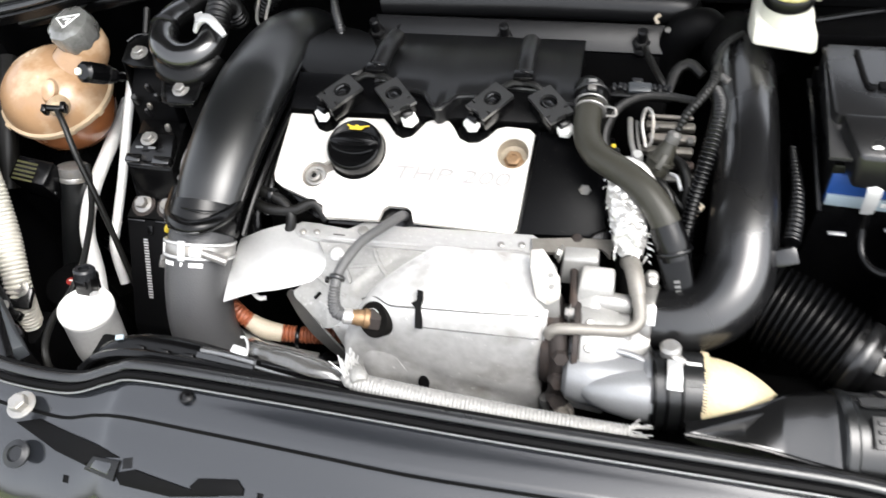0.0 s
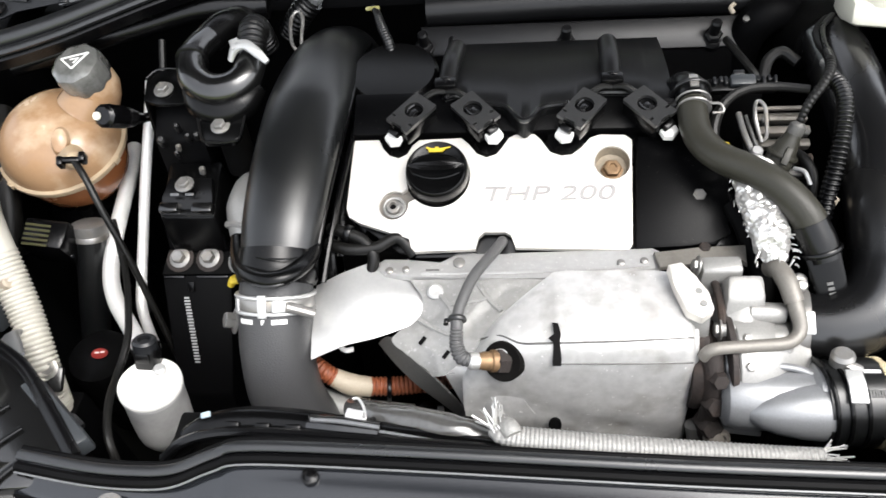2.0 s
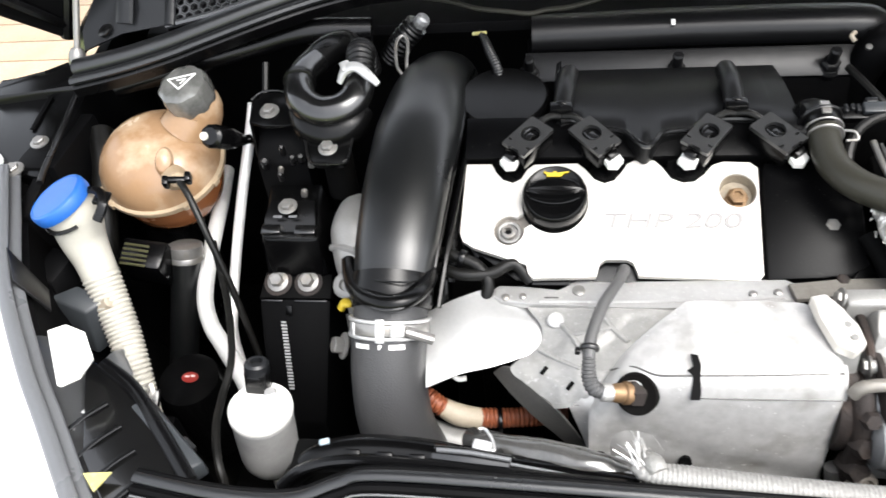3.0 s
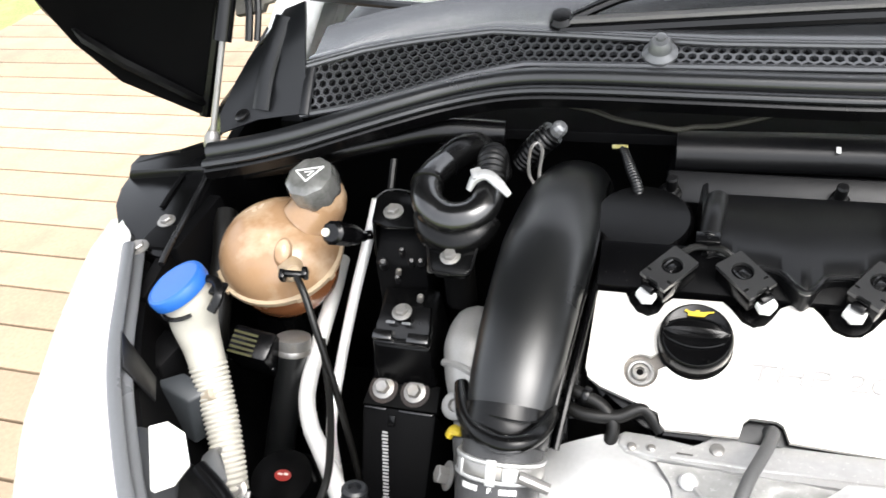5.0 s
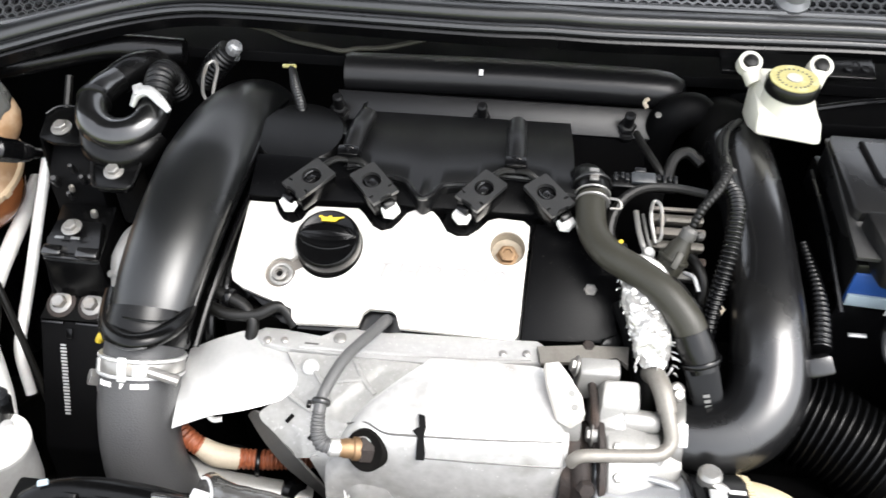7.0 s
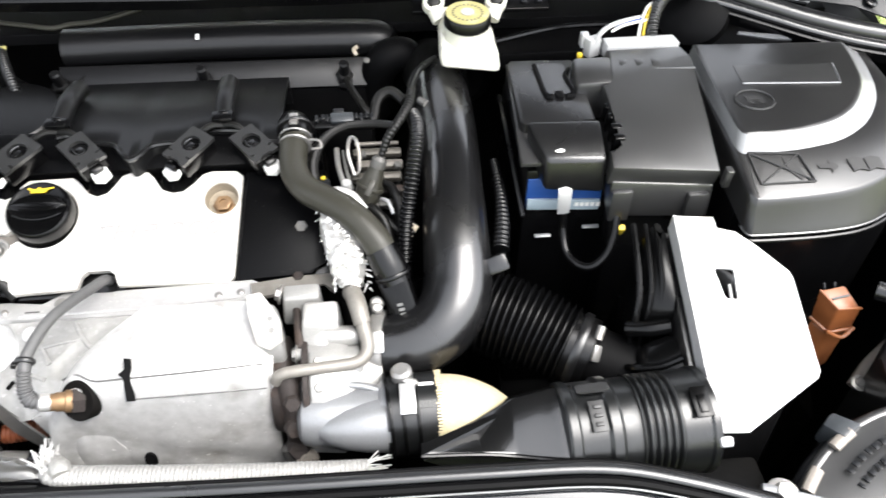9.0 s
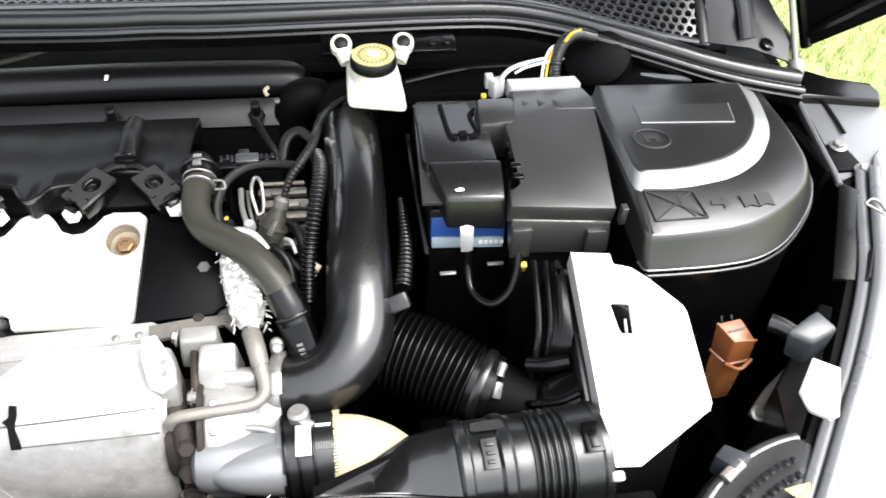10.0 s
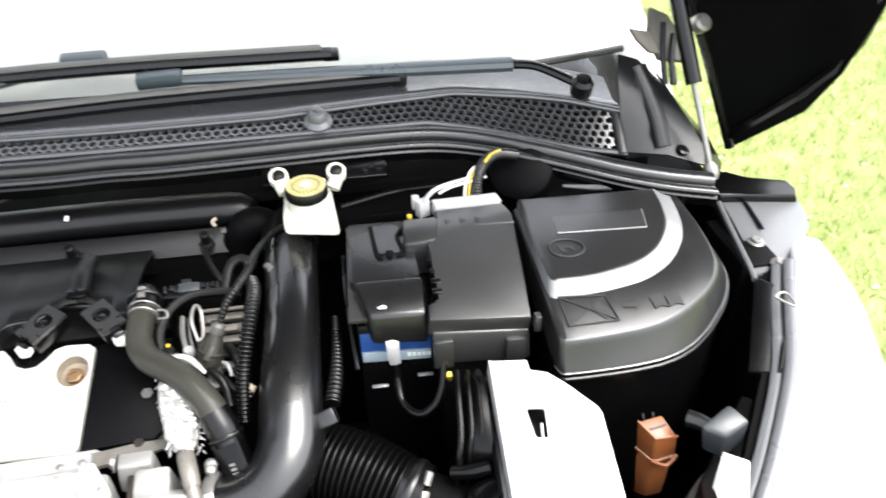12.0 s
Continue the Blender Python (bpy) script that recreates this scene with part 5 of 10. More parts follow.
    part("hex", lathe([(0.0105, -0.006), (0.0105, 0.003), (0.008, 0.005)], axes(o, d), 6), RUST, probe)
    part("barrel", lathe([(0.0090, 0.003), (0.0090, 0.008), (0.0075, 0.009), (0.0075, 0.015), (0.0068, 0.016), (0.0068, 0.022), (0.005, 0.023)], axes(o, d), 20), COPPER, probe, "brass sensor barrel")
    part("collar", lathe([(0.0070, 0.019), (0.0070, 0.026), (0.005, 0.028)], axes(o, d), 20), FOIL, probe)
    e = o + d * 0.022
    part("cable_boot", tube([e, e + d * 0.010 + Vector((0, 0.002, 0.002)), (-0.2235, 0.384, 0.893), (-0.2235, 0.394, 0.903)], [0.0050, 0.0066, 0.0060, 0.0052], 12, 6, ribs=0.0008, pitch=0.0026), CABLEGREY, probe, "grey ribbed rubber boot")
    part("cable", tube([(-0.2235, 0.393, 0.902), (-0.222, 0.408, 0.908), (-0.213, 0.436, 0.911), (-0.203, 0.461, 0.905), (-0.195, 0.483, 0.896), (-0.190, 0.502, 0.886), (-0.192, 0.515, 0.87)], [0.0050, 0.0046, 0.0046, 0.0046, 0.0048, 0.0050, 0.005], 12, 8), CABLEGREY, probe, "grey sleeved cable")
    part("cable_clip", join(band(((-0.2232, 0.397, 0.9045), (-0.2228, 0.404, 0.907)), 0.0058, 0.004, 0.001), box(axes((-0.2300, 0.399, 0.9035), (-1, 0, 0.2)), (0.005, 0.005, 0.004), 0.001)), GREYPL, probe)
    return s


def build_side_shield():
    s = thing("side_heat_shield", "bright curved aluminium shield beside the charge hose", "heat shield", (-0.31, 0.45, 0.5))
    edge = [[(-0.361, 0.477, 0.856), (-0.359, 0.438, 0.852), (-0.356, 0.405, 0.842)], [(-0.330, 0.486, 0.867), (-0.329, 0.452, 0.860), (-0.328, 0.4165, 0.846)], [(-0.301, 0.496, 0.866), (-0.299, 0.462, 0.862), (-0.299, 0.425, 0.848)], [(-0.268, 0.482, 0.858), (-0.259, 0.464, 0.858), (-0.260, 0.440, 0.849)]]
    part("shield_sheet", dented(sheet([spline(r, 8) for r in zip(*[spline(c, 8) for c in zip(*edge)])], 0.0015), 0.0022), BRIGHT, s, "", 60)
    part("shield_foot", tube([(-0.31, 0.47, 0.86), (-0.31, 0.5, 0.75), (-0.31, 0.52, 0.46)], 0.012, 10, 4), SOOT, s)
    return s


def build_turbo():
    t = thing("turbocharger", "cast aluminium turbocharger with rusty centre section", "turbocharger", (0.02, 0.41, 0.5))
    part("flange", hexa([(-0.052, 0.440, 0.862), (-0.044, 0.400, 0.865), (-0.024, 0.402, 0.862), (-0.028, 0.44, 0.862)], [(-0.055, 0.446, 0.905), (-0.046, 0.404, 0.902), (-0.026, 0.408, 0.900), (-0.034, 0.448, 0.905)], 0.005), CAST, t, "pale cast flange lug")
    # cap coloured paler than its flange for the light on its top
    part("lug_cap", slab(rounded([(-0.057, 0.449, 0.914), (-0.045, 0.452, 0.914), (-0.037, 0.438, 0.913), (-0.028, 0.424, 0.911), (-0.026, 0.408, 0.909), (-0.036, 0.400, 0.908), (-0.047, 0.406, 0.909), (-0.054, 0.430, 0.912)], 0.08, 1), 0.009, (0, -0.08, 1), 0.002), PLATE, t)
    for x, y in ((-0.036, 0.424), (-0.034, 0.412)):
        part("dimple", lathe([(0.0028, 0), (0.0028, 0.0006), (0, 0.0007)], axes((x, y, 0.9105), (0, -0.08, 1)), 14), CAST, t)
    ax = axes((-0.030, 0.412, 0.838), (1, 0.02, 0), (0, 0, 1))
    part("centre_section", lathe([(0.040, -0.010), (0.042, -0.004), (0.040, 0.004), (0.032, 0.008), (0.032, 0.014), (0.044, 0.018), (0.046, 0.024), (0.042, 0.028)], ax, 36), RUST, t, "rusty brown centre housing")
    part("oil_banjo", tube([(-0.026, 0.392, 0.878), (-0.024, 0.380, 0.860), (-0.022, 0.372, 0.835), (-0.022, 0.368, 0.805), (-0.024, 0.372, 0.785)], [0.008, 0.0085, 0.009, 0.009, 0.008], 12, 6), RUST, t, "rusty oil feed with unions")
    for y, z, r in ((0.382, 0.862, 0.0075), (0.374, 0.838, 0.0095), (0.370, 0.812, 0.010)):
        part("nut", lathe([(r, -0.012), (r, 0.006), (r * 0.8, 0.009), (0, 0.009)], axes((-0.022, y - 0.006, z), (0.15, -0.8, 0.55)), 6), RUST, t)
    part("compressor_housing", lathe([(0.044, 0.020), (0.048, 0.024), (0.049, 0.034), (0.047, 0.042), (0.044, 0.052), (0.038, 0.062), (0.032, 0.074), (0.030, 0.082)], ax @ pose(0.0, 0.004, 0.0), 40), CAST, t, "grey cast compressor housing")
    part("housing_top", hexa([(-0.016, 0.405, 0.85), (0.020, 0.405, 0.85), (0.020, 0.46, 0.86), (-0.018, 0.465, 0.86)], [(-0.0125, 0.424, 0.899), (0.0185, 0.428, 0.897), (0.0185, 0.446, 0.905), (-0.010, 0.442, 0.909)], 0.004), CAST, t, "pale cast block on the housing")
    part("back_shelf", hexa([(-0.030, 0.445, 0.875), (0.004, 0.445, 0.875), (0.004, 0.466, 0.88), (-0.030, 0.468, 0.88)], [(-0.028, 0.449, 0.905), (0.003, 0.447, 0.908), (0.003, 0.462, 0.910), (-0.028, 0.463, 0.908)], 0.003), CAST, t)
    part("side_wall", hexa([(-0.018, 0.392, 0.84), (0.034, 0.394, 0.84), (0.034, 0.425, 0.84), (-0.018, 0.45, 0.84)], [(-0.0145, 0.402, 0.878), (0.004, 0.402, 0.884), (0.010, 0.428, 0.894), (-0.0165, 0.446, 0.896)], 0.005), CAST, t)
    bossy = (((0.006, 0.424, 0.884), (0.034, 0.424, 0.882), 0.0085, "boss"), ((-0.004, 0.406, 0.866), (0.036, 0.408, 0.864), 0.017, "round_boss"), ((-0.016, 0.411, 0.878), (0.002, 0.410, 0.880), 0.007, "boss"))
    for a, b, r, what in bossy:
        part(what, tube([a, Vector(a).lerp(Vector(b), 0.92), b], [r, r, r * 0.85], 20, 1, smooth=True), CAST, t)
    part("bolt", bolt_mesh(axes((-0.0165, 0.411, 0.878), (-1, 0.05, 0), (0, 0, 1)), 0.006, 0.004), STEEL, t, "", 30)
    part("bolt", bolt_mesh(axes((-0.030, 0.4575, 0.902), (-1, 0.05, 0.2), (0, 0, 1)), 0.0055, 0.004), STEEL, t, "", 30)
    part("rust_strip", tube([(-0.019, 0.462, 0.892), (-0.016, 0.434, 0.892), (-0.0145, 0.410, 0.880), (-0.013, 0.388, 0.855)], 0.0035, 8, 5), RUST, t)
    # coolant pipe with its bend
    part("coolant_pipe", tube([(-0.034, 0.386, 0.876), (-0.027, 0.387, 0.885), (-0.003, 0.390, 0.885), (0.020, 0.394, 0.882), (0.034, 0.398, 0.881), (0.0415, 0.407, 0.885), (0.039, 0.421, 0.895), (0.035, 0.438, 0.902)], [0.0048, 0.0050, 0.0050, 0.0050, 0.0052, 0.0056, 0.0060, 0.0062], 14, 8), PIPEMETAL, t, "bent stained metal coolant pipe")
    part("pipe_sleeve", tube([(0.0385, 0.424, 0.896), (0.035, 0.438, 0.903), (0.031, 0.453, 0.903), (0.029, 0.462, 0.894)], [0.0074, 0.0078, 0.0080, 0.0078], 14, 5), PIPEMETAL, t)
    # outlet volute: a smooth neck with a bullet-shaped nose along its front
    part("outlet", lathe([(0.016, -0.014), (0.022, -0.010), (0.0245, -0.002), (0.0250, 0.012), (0.0255, 0.052), (0.0295, 0.055), (0.0300, 0.058), (0.0300, 0.064), (0.0285, 0.066)], axes((-0.004, 0.372, 0.842), (1, -0.03, 0.0), (0, 0, 1)), 36), CASTDULL, t, "smooth cast outlet neck")
    nose = lathe([(0.0005, -0.056), (0.006, -0.053), (0.012, -0.045), (0.0175, -0.032), (0.0215, -0.016), (0.0240, 0.002), (0.0245, 0.008)], axes((0.052, 0.3585, 0.8465), (1, 0.10, -0.06), (0, 0, 1)), 36)
    part("outlet_cone", nose, CASTDULL, t, "rounded cast nose")
    part("web_plate", hexa([(-0.016, 0.362, 0.805), (0.006, 0.358, 0.81), (0.010, 0.39, 0.805), (-0.016, 0.392, 0.805)], [(-0.0165, 0.380, 0.864), (0.004, 0.378, 0.866), (0.006, 0.396, 0.876), (-0.0155, 0.398, 0.876)], 0.006), CASTDULL, t)
    part("foot_lug", hexa([(-0.015, 0.360, 0.806), (0.020, 0.356, 0.806), (0.020, 0.372, 0.806), (-0.015, 0.374, 0.806)], [(-0.015, 0.362, 0.816), (0.016, 0.358, 0.816), (0.016, 0.372, 0.820), (-0.015, 0.374, 0.820)], 0.003), CASTDULL, t)
    part("drain", tube([(-0.032, 0.372, 0.80), (-0.026, 0.366, 0.778), (-0.020, 0.362, 0.76), (-0.012, 0.37, 0.72)], [0.007, 0.0085, 0.010, 0.010], 12, 6), STEEL, t, "steel drain line")
    # flange ring of the housing with its rusty gasket and small screws
    part("gasket", lathe([(0.0475, 0.0165), (0.0490, 0.0175), (0.0490, 0.0215), (0.0475, 0.0225)], ax @ pose(0.0, 0.004, 0.0), 40), RUST, t, "rust-stained gasket edge")
    for a in (-40, -12, 16, 44):
        q = ax @ pose(0.0, 0.004, 0.0) @ Vector((0.0455 * math.cos(radians(a)), -0.0455 * math.sin(radians(a)), 0.030))
        part("flange_screw", lathe([(0.0042, -0.004), (0.0042, 0.003), (0.003, 0.004), (0, 0.004)], axes(q, (0.2, -0.5, 0.85)), 6), STEEL, t)
    part("drain_stub", lathe([(0.0085, -0.010), (0.0095, 0.0), (0.0095, 0.006), (0.007, 0.009), (0.0045, 0.009), (0.004, 0.006), (0, 0.006)], axes((-0.016, 0.3585, 0.803), (0.25, -0.75, 0.6)), 16), PALECAST, t, "pale drain union")
    part("seam_ridge", tube([(-0.004, 0.385, 0.866), (0.016, 0.384, 0.869), (0.036, 0.382, 0.868), (0.050, 0.379, 0.864)], 0.0030, 10, 5), CASTDULL, t)
    part("foot", tube([(0.01, 0.41, 0.46), (0.01, 0.41, 0.80)], 0.035, 14, 1, smooth=False), SOOT, t)
    return t


build_engine()
build_manifold_rail()
build_front_shields()
build_side_shield()
build_turbo()


# ---- hoses and parts on the tank side ----
def build_charge_pipe():
    p = thing("charge_pipe", "wide matt black plastic charge pipe arching over the gearbox", "charge pipe", (-0.385, 0.47, 0.86))
    mid = [(-0.388, 0.466, 0.884), (-0.387, 0.505, 0.905), (-0.384, 0.56, 0.924), (-0.380, 0.635, 0.938), (-0.376, 0.71, 0.938), (-0.371, 0.775, 0.918), (-0.366, 0.815, 0.88)]
    part("duct", tube(mid, [0.033, 0.0375, 0.0405, 0.0425, 0.0385, 0.033, 0.03], 28, 10, 0.72), PIPEPL, p, "smooth moulded duct with a bright sheen")
    ridge = [(x + r * 0.97, y, z + 0.002) for (x, y, z), r in zip(mid[:6], (0.034, 0.038, 0.041, 0.043, 0.039, 0.033))]
    part("side_rib", tube(ridge, 0.0022, 8, 8), SATIN, p)
    part("side_rib", tube([(x + 0.006, y, z - 0.012) for x, y, z in ridge], 0.003, 8, 8), SATIN, p)
    m = axes((-0.3885, 0.4635, 0.8825), (0.01, 0.83, 0.56))
    part("collar", lathe([(0.0300, -0.0060), (0.0340, -0.0050), (0.0360, 0.0), (0.0362, 0.008), (0.0345, 0.024)], m, 40), SATIN, p, "rounded lower collar")
    part("collar_hem", tube([(-0.4333, 0.5046, 0.8930), (-0.4261, 0.4840, 0.8960), (-0.4170, 0.4645, 0.9010), (-0.4024, 0.4465, 0.9080), (-0.3839, 0.4364, 0.9130), (-0.3690, 0.4403, 0.9120), (-0.3593, 0.4560, 0.9070), (-0.3555, 0.4774, 0.9000), (-0.3573, 0.4979, 0.8950)], [0.006, 0.0075, 0.0085, 0.0085, 0.0080, 0.0085, 0.0085, 0.0075, 0.006], 14, 6, 0.8), SATIN, p, "thick dark U-shaped hem of the collar")
    part("hem_edge", tube([Vector(q) + Vector((0, -0.0085, 0.001)) for q in ((-0.4333, 0.5046, 0.8930), (-0.4261, 0.4840, 0.8960), (-0.4170, 0.4645, 0.9010), (-0.4024, 0.4465, 0.9080), (-0.3839, 0.4364, 0.9130), (-0.3690, 0.4403, 0.9120), (-0.3593, 0.4560, 0.9070), (-0.3555, 0.4774, 0.9000), (-0.3573, 0.4979, 0.8950))], 0.0012, 6, 6), GREYPL, p)
    part("collar_seam", tube([(-0.4059, 0.4600, 0.9150), (-0.3865, 0.4524, 0.9210), (-0.3692, 0.4516, 0.9210), (-0.3605, 0.4579, 0.9160)], 0.0008, 6, 5), SATIN, p)
    part("yellow_tab", tube([(-0.426, 0.468, 0.874), (-0.434, 0.472, 0.871), (-0.438, 0.470, 0.866)], [0.003, 0.0062, 0.005], 10, 4, 0.7), YELLOW, p, "small yellow clip tab")
    return p


def build_charge_hose():
    h = thing("charge_hose", "grey rubber charge hose with a steel clamp", "hose", (-0.385, 0.40, 0.7))
    mid = [(-0.389, 0.460, 0.880), (-0.389, 0.445, 0.868), (-0.390, 0.421, 0.840), (-0.386, 0.398, 0.80), (-0.372, 0.385, 0.76), (-0.35, 0.39, 0.70)]
    part("hose", tube(mid, [0.032, 0.0325, 0.0325, 0.033, 0.034, 0.034], 28, 8), GREYHOSE, h, "smooth grey rubber hose")
    a, b = Vector((-0.3890, 0.4535, 0.8770)), Vector((-0.3893, 0.4425, 0.8645))
    clamp = part("clamp", band((a, b), 0.033, 0.010, 0.001), STEEL, h, "bright steel band clamp")
    d = (b - a).normalized()
    out = d.cross(Vector((1, 0, 0))).normalized()
    out = out if out.z > 0 else -out
    c0 = (a + b) / 2
    def round_at(deg, r, along=0.0):
        t = radians(deg)
        n = out * math.cos(t) + Vector((1, 0, 0)) * math.sin(t)
        return c0 + d * along + n * r, n
    for along in (-0.0068, 0.0068):
        part("clamp_rim", band((c0 + d * (along - 0.001), c0 + d * (along + 0.001)), 0.0332, 0.0028, 0.0018), BRIGHT, clamp)
    for deg, size, mat in ((-52, (0.007, 0.011, 0.003), BRIGHT), (-30, (0.009, 0.009, 0.0015), GREYPL), (-2, (0.008, 0.020, 0.003), BRIGHT), (22, (0.012, 0.010, 0.005), BRIGHT)):
        q, n = round_at(deg, 0.0326)
        part("clamp_plate", box(axes(q, n, Vector((1, 0, 0)) - n * n.x), size, 0.001), mat, clamp)
    q, n = round_at(32, 0.037)
    part("clamp_screw", tube([q, q + Vector((0.022, 0, -0.010))], 0.0045, 10, 1, smooth=False), STEEL, clamp)
    for deg, w in ((-38, 0.008), (-24, 0.006), (-2, 0.003), (16, 0.006), (28, 0.007)):
        q, n = round_at(deg, 0.0327, 0.0135)
        part("printed_bar", box(axes(q, n, Vector((1, 0, 0)) - n * n.x), (w, 0.0042, 0.0006), 0), MARK, h)
    return h


def build_expansion_tank():
    t = thing("expansion_tank", "round amber plastic coolant expansion tank, stained inside", "coolant tank", (-0.683, 0.67, 0.6))
    m = axes((-0.6828, 0.670, 0.876), (0.07, -0.25, 1)) @ Matrix.Scale(0.865, 4)
    part("upper_shell", lathe([(0.0775, 0.0), (0.0768, 0.008), (0.074, 0.018), (0.068, 0.029), (0.058, 0.039), (0.044, 0.047), (0.026, 0.052), (0.0, 0.054)], m, 44), PEACH, t, "amber translucent upper shell")
    part("lower_shell", lathe([(0.0, -0.090), (0.03, -0.086), (0.05, -0.075), (0.064, -0.054), (0.072, -0.027), (0.0745, -0.002)], m, 44), AMBERLOW, t, "deeper amber lower shell")
    part("seam_rim", lathe([(0.0745, -0.0055), (0.0805, -0.005), (0.082, -0.001), (0.0815, 0.003), (0.0765, 0.0045)], m, 44), PEACHRIM, t, "pale welded seam rim")
    # notched edge of the seam
    lugs = [box(m @ pose(0.0815 * math.cos(a), 0.0815 * math.sin(a), -0.004, 0, 0, math.degrees(a)), (0.005, 0.010, 0.008), 0.001) for a in (radians(-18), radians(-52), radians(-125), radians(40), radians(150))]
    for lug in lugs:
        part("seam_lug", lug, PEACHRIM, t)
    k = axes((-0.6345, 0.7005, 0.936), (-0.10, -0.32, 1))
    part("neck", tube([(-0.650, 0.690, 0.905), (-0.634, 0.700, 0.926), k @ Vector((0, 0, 0.006))], [0.031, 0.027, 0.025], 24, 4), PEACH, t)
    lobes = []
    for r, z in ((0.0240, 0.0), (0.0262, 0.004), (0.0275, 0.012), (0.0272, 0.024), (0.0254, 0.0295), (0.0212, 0.0320), (0.012, 0.0324)):
        lobes.append([k @ Vector(((r + 0.0007 * math.cos(9 * a)) * math.cos(a), (r + 0.0007 * math.cos(9 * a)) * math.sin(a), z)) for a in [2 * math.pi * q / 54 for q in range(55)]])
    bm = sheet(lobes)
    bmesh.ops.remove_doubles(bm, verts=bm.verts, dist=1e-5)
    bmesh.ops.holes_fill(bm, edges=bm.edges, sides=0)
    cap = part("pressure_cap", bm, SMOKE, t, "smoky grey clear plastic pressure cap", 40)
    tri = [(-0.015, 0.005), (0.016, 0.010), (0.001, -0.009)]
    part("warning_mark", join(*[tube([k @ Vector((*a, 0.0326)), k @ Vector((*b, 0.0326))], 0.0010, 6, 1, smooth=False) for a, b in zip(tri, tri[1:] + tri[:1])] + [tube([k @ Vector((-0.004, 0.003, 0.0326)), k @ Vector((0.006, 0.004, 0.0326)), k @ Vector((0.001, -0.002, 0.0326))], 0.0009, 6, 1, smooth=False)]), MARK, cap, "white warning triangle")
    # pale moulded boss, overflow nipple and clip
    part("moulded_boss", lathe([(0.0125, -0.006), (0.0100, 0.0010), (0.0060, 0.0030), (0.0, 0.0035)], axes((-0.652, 0.629, 0.9125), (0.35, -0.62, 0.75)) @ Matrix.Diagonal((0.75, 1.25, 1, 1)), 24), PEACH, t, "moulded boss")
    nip = part("nipple", lathe([(0.0135, -0.026), (0.0105, -0.008), (0.008, -0.002), (0.008, 0.006), (0.006, 0.008)], axes((-0.631, 0.607, 0.905), (0.55, -0.68, 0.45)), 20), PEACHRIM, t)
    part("pipe_clip", join(box(axes((-0.627, 0.601, 0.907), (0.3, -0.45, 1), (1, 0.15, 0)), (0.026, 0.006, 0.007), 0.0015), box(axes((-0.6385, 0.599, 0.904), (0.2, -0.45, 1), (1, 0.15, 0)), (0.006, 0.010, 0.013), 0.0015), box(axes((-0.6155, 0.603, 0.906), (0.2, -0.45, 1), (1, 0.15, 0)), (0.006, 0.010, 0.013), 0.0015)), BLACK, nip, "black plastic clip")
    part("bracket", box(axes((-0.70, 0.67, 0.60), (0, 0, 1)), (0.05, 0.06, 0.20), 0.006), BLACK, t)
    return t


def build_thin_pipes():
    p = thing("overflow_pipe", "thin black overflow pipe running down from the tank", "thin pipe", (-0.58, 0.5, 0.66))
    part("tube", tube([(-0.624, 0.599, 0.909), (-0.611, 0.584, 0.899), (-0.595, 0.562, 0.872), (-0.579, 0.541, 0.822), (-0.566, 0.520, 0.760), (-0.553, 0.497, 0.695), (-0.547, 0.485, 0.64)], 0.0036, 10, 8), RUBBER, p, "thin black rubber pipe")
    q = thing("drier_lead", "thin black lead looping past the canister", "cable", (-0.53, 0.40, 0.7))
    part("lead", tube([(-0.600, 0.575, 0.848), (-0.588, 0.548, 0.832), (-0.572, 0.515, 0.826), (-0.556, 0.475, 0.824), (-0.546, 0.440, 0.820), (-0.545, 0.405, 0.815), (-0.535, 0.370, 0.826), (-0.520, 0.335, 0.832), (-0.512, 0.318, 0.815), (-0.51, 0.31, 0.77)], 0.0036, 10, 8), RUBBER, q, "sleeved black lead")
    return p


def build_coolant_plug():
    s = thing("pressure_sensor", "black sensor plug with a pale tip on the metal line", "sensor", (-0.585, 0.665, 0.9))
    d = Vector((0.008, 0.045, -0.038)).normalized()
    o = Vector((-0.591, 0.634, 0.938))
    part("plug", lathe([(0.009, -0.006), (0.0125, -0.003), (0.0125, 0.024), (0.0098, 0.026), (0.0098, 0.042), (0.006, 0.045), (0.006, 0.058)], axes(o, d), 10), BLACK, s, "black moulded plug")
    part("tip", lathe([(0.004, -0.0075), (0.0045, -0.005)], axes(o + Vector((-0.006, 0, 0)), d), 12), CREAMW, s)
    part("grey_collar", lathe([(0.0108, 0.028), (0.0108, 0.036)], axes(o, d), 18), GREYPL, s)
    part("latch", box(axes(o + d * 0.012 + Vector((0, -0.002, 0.010)), (0, -0.3, 1), d), (0.012, 0.006, 0.003), 0.001), DARK, s)
    return s


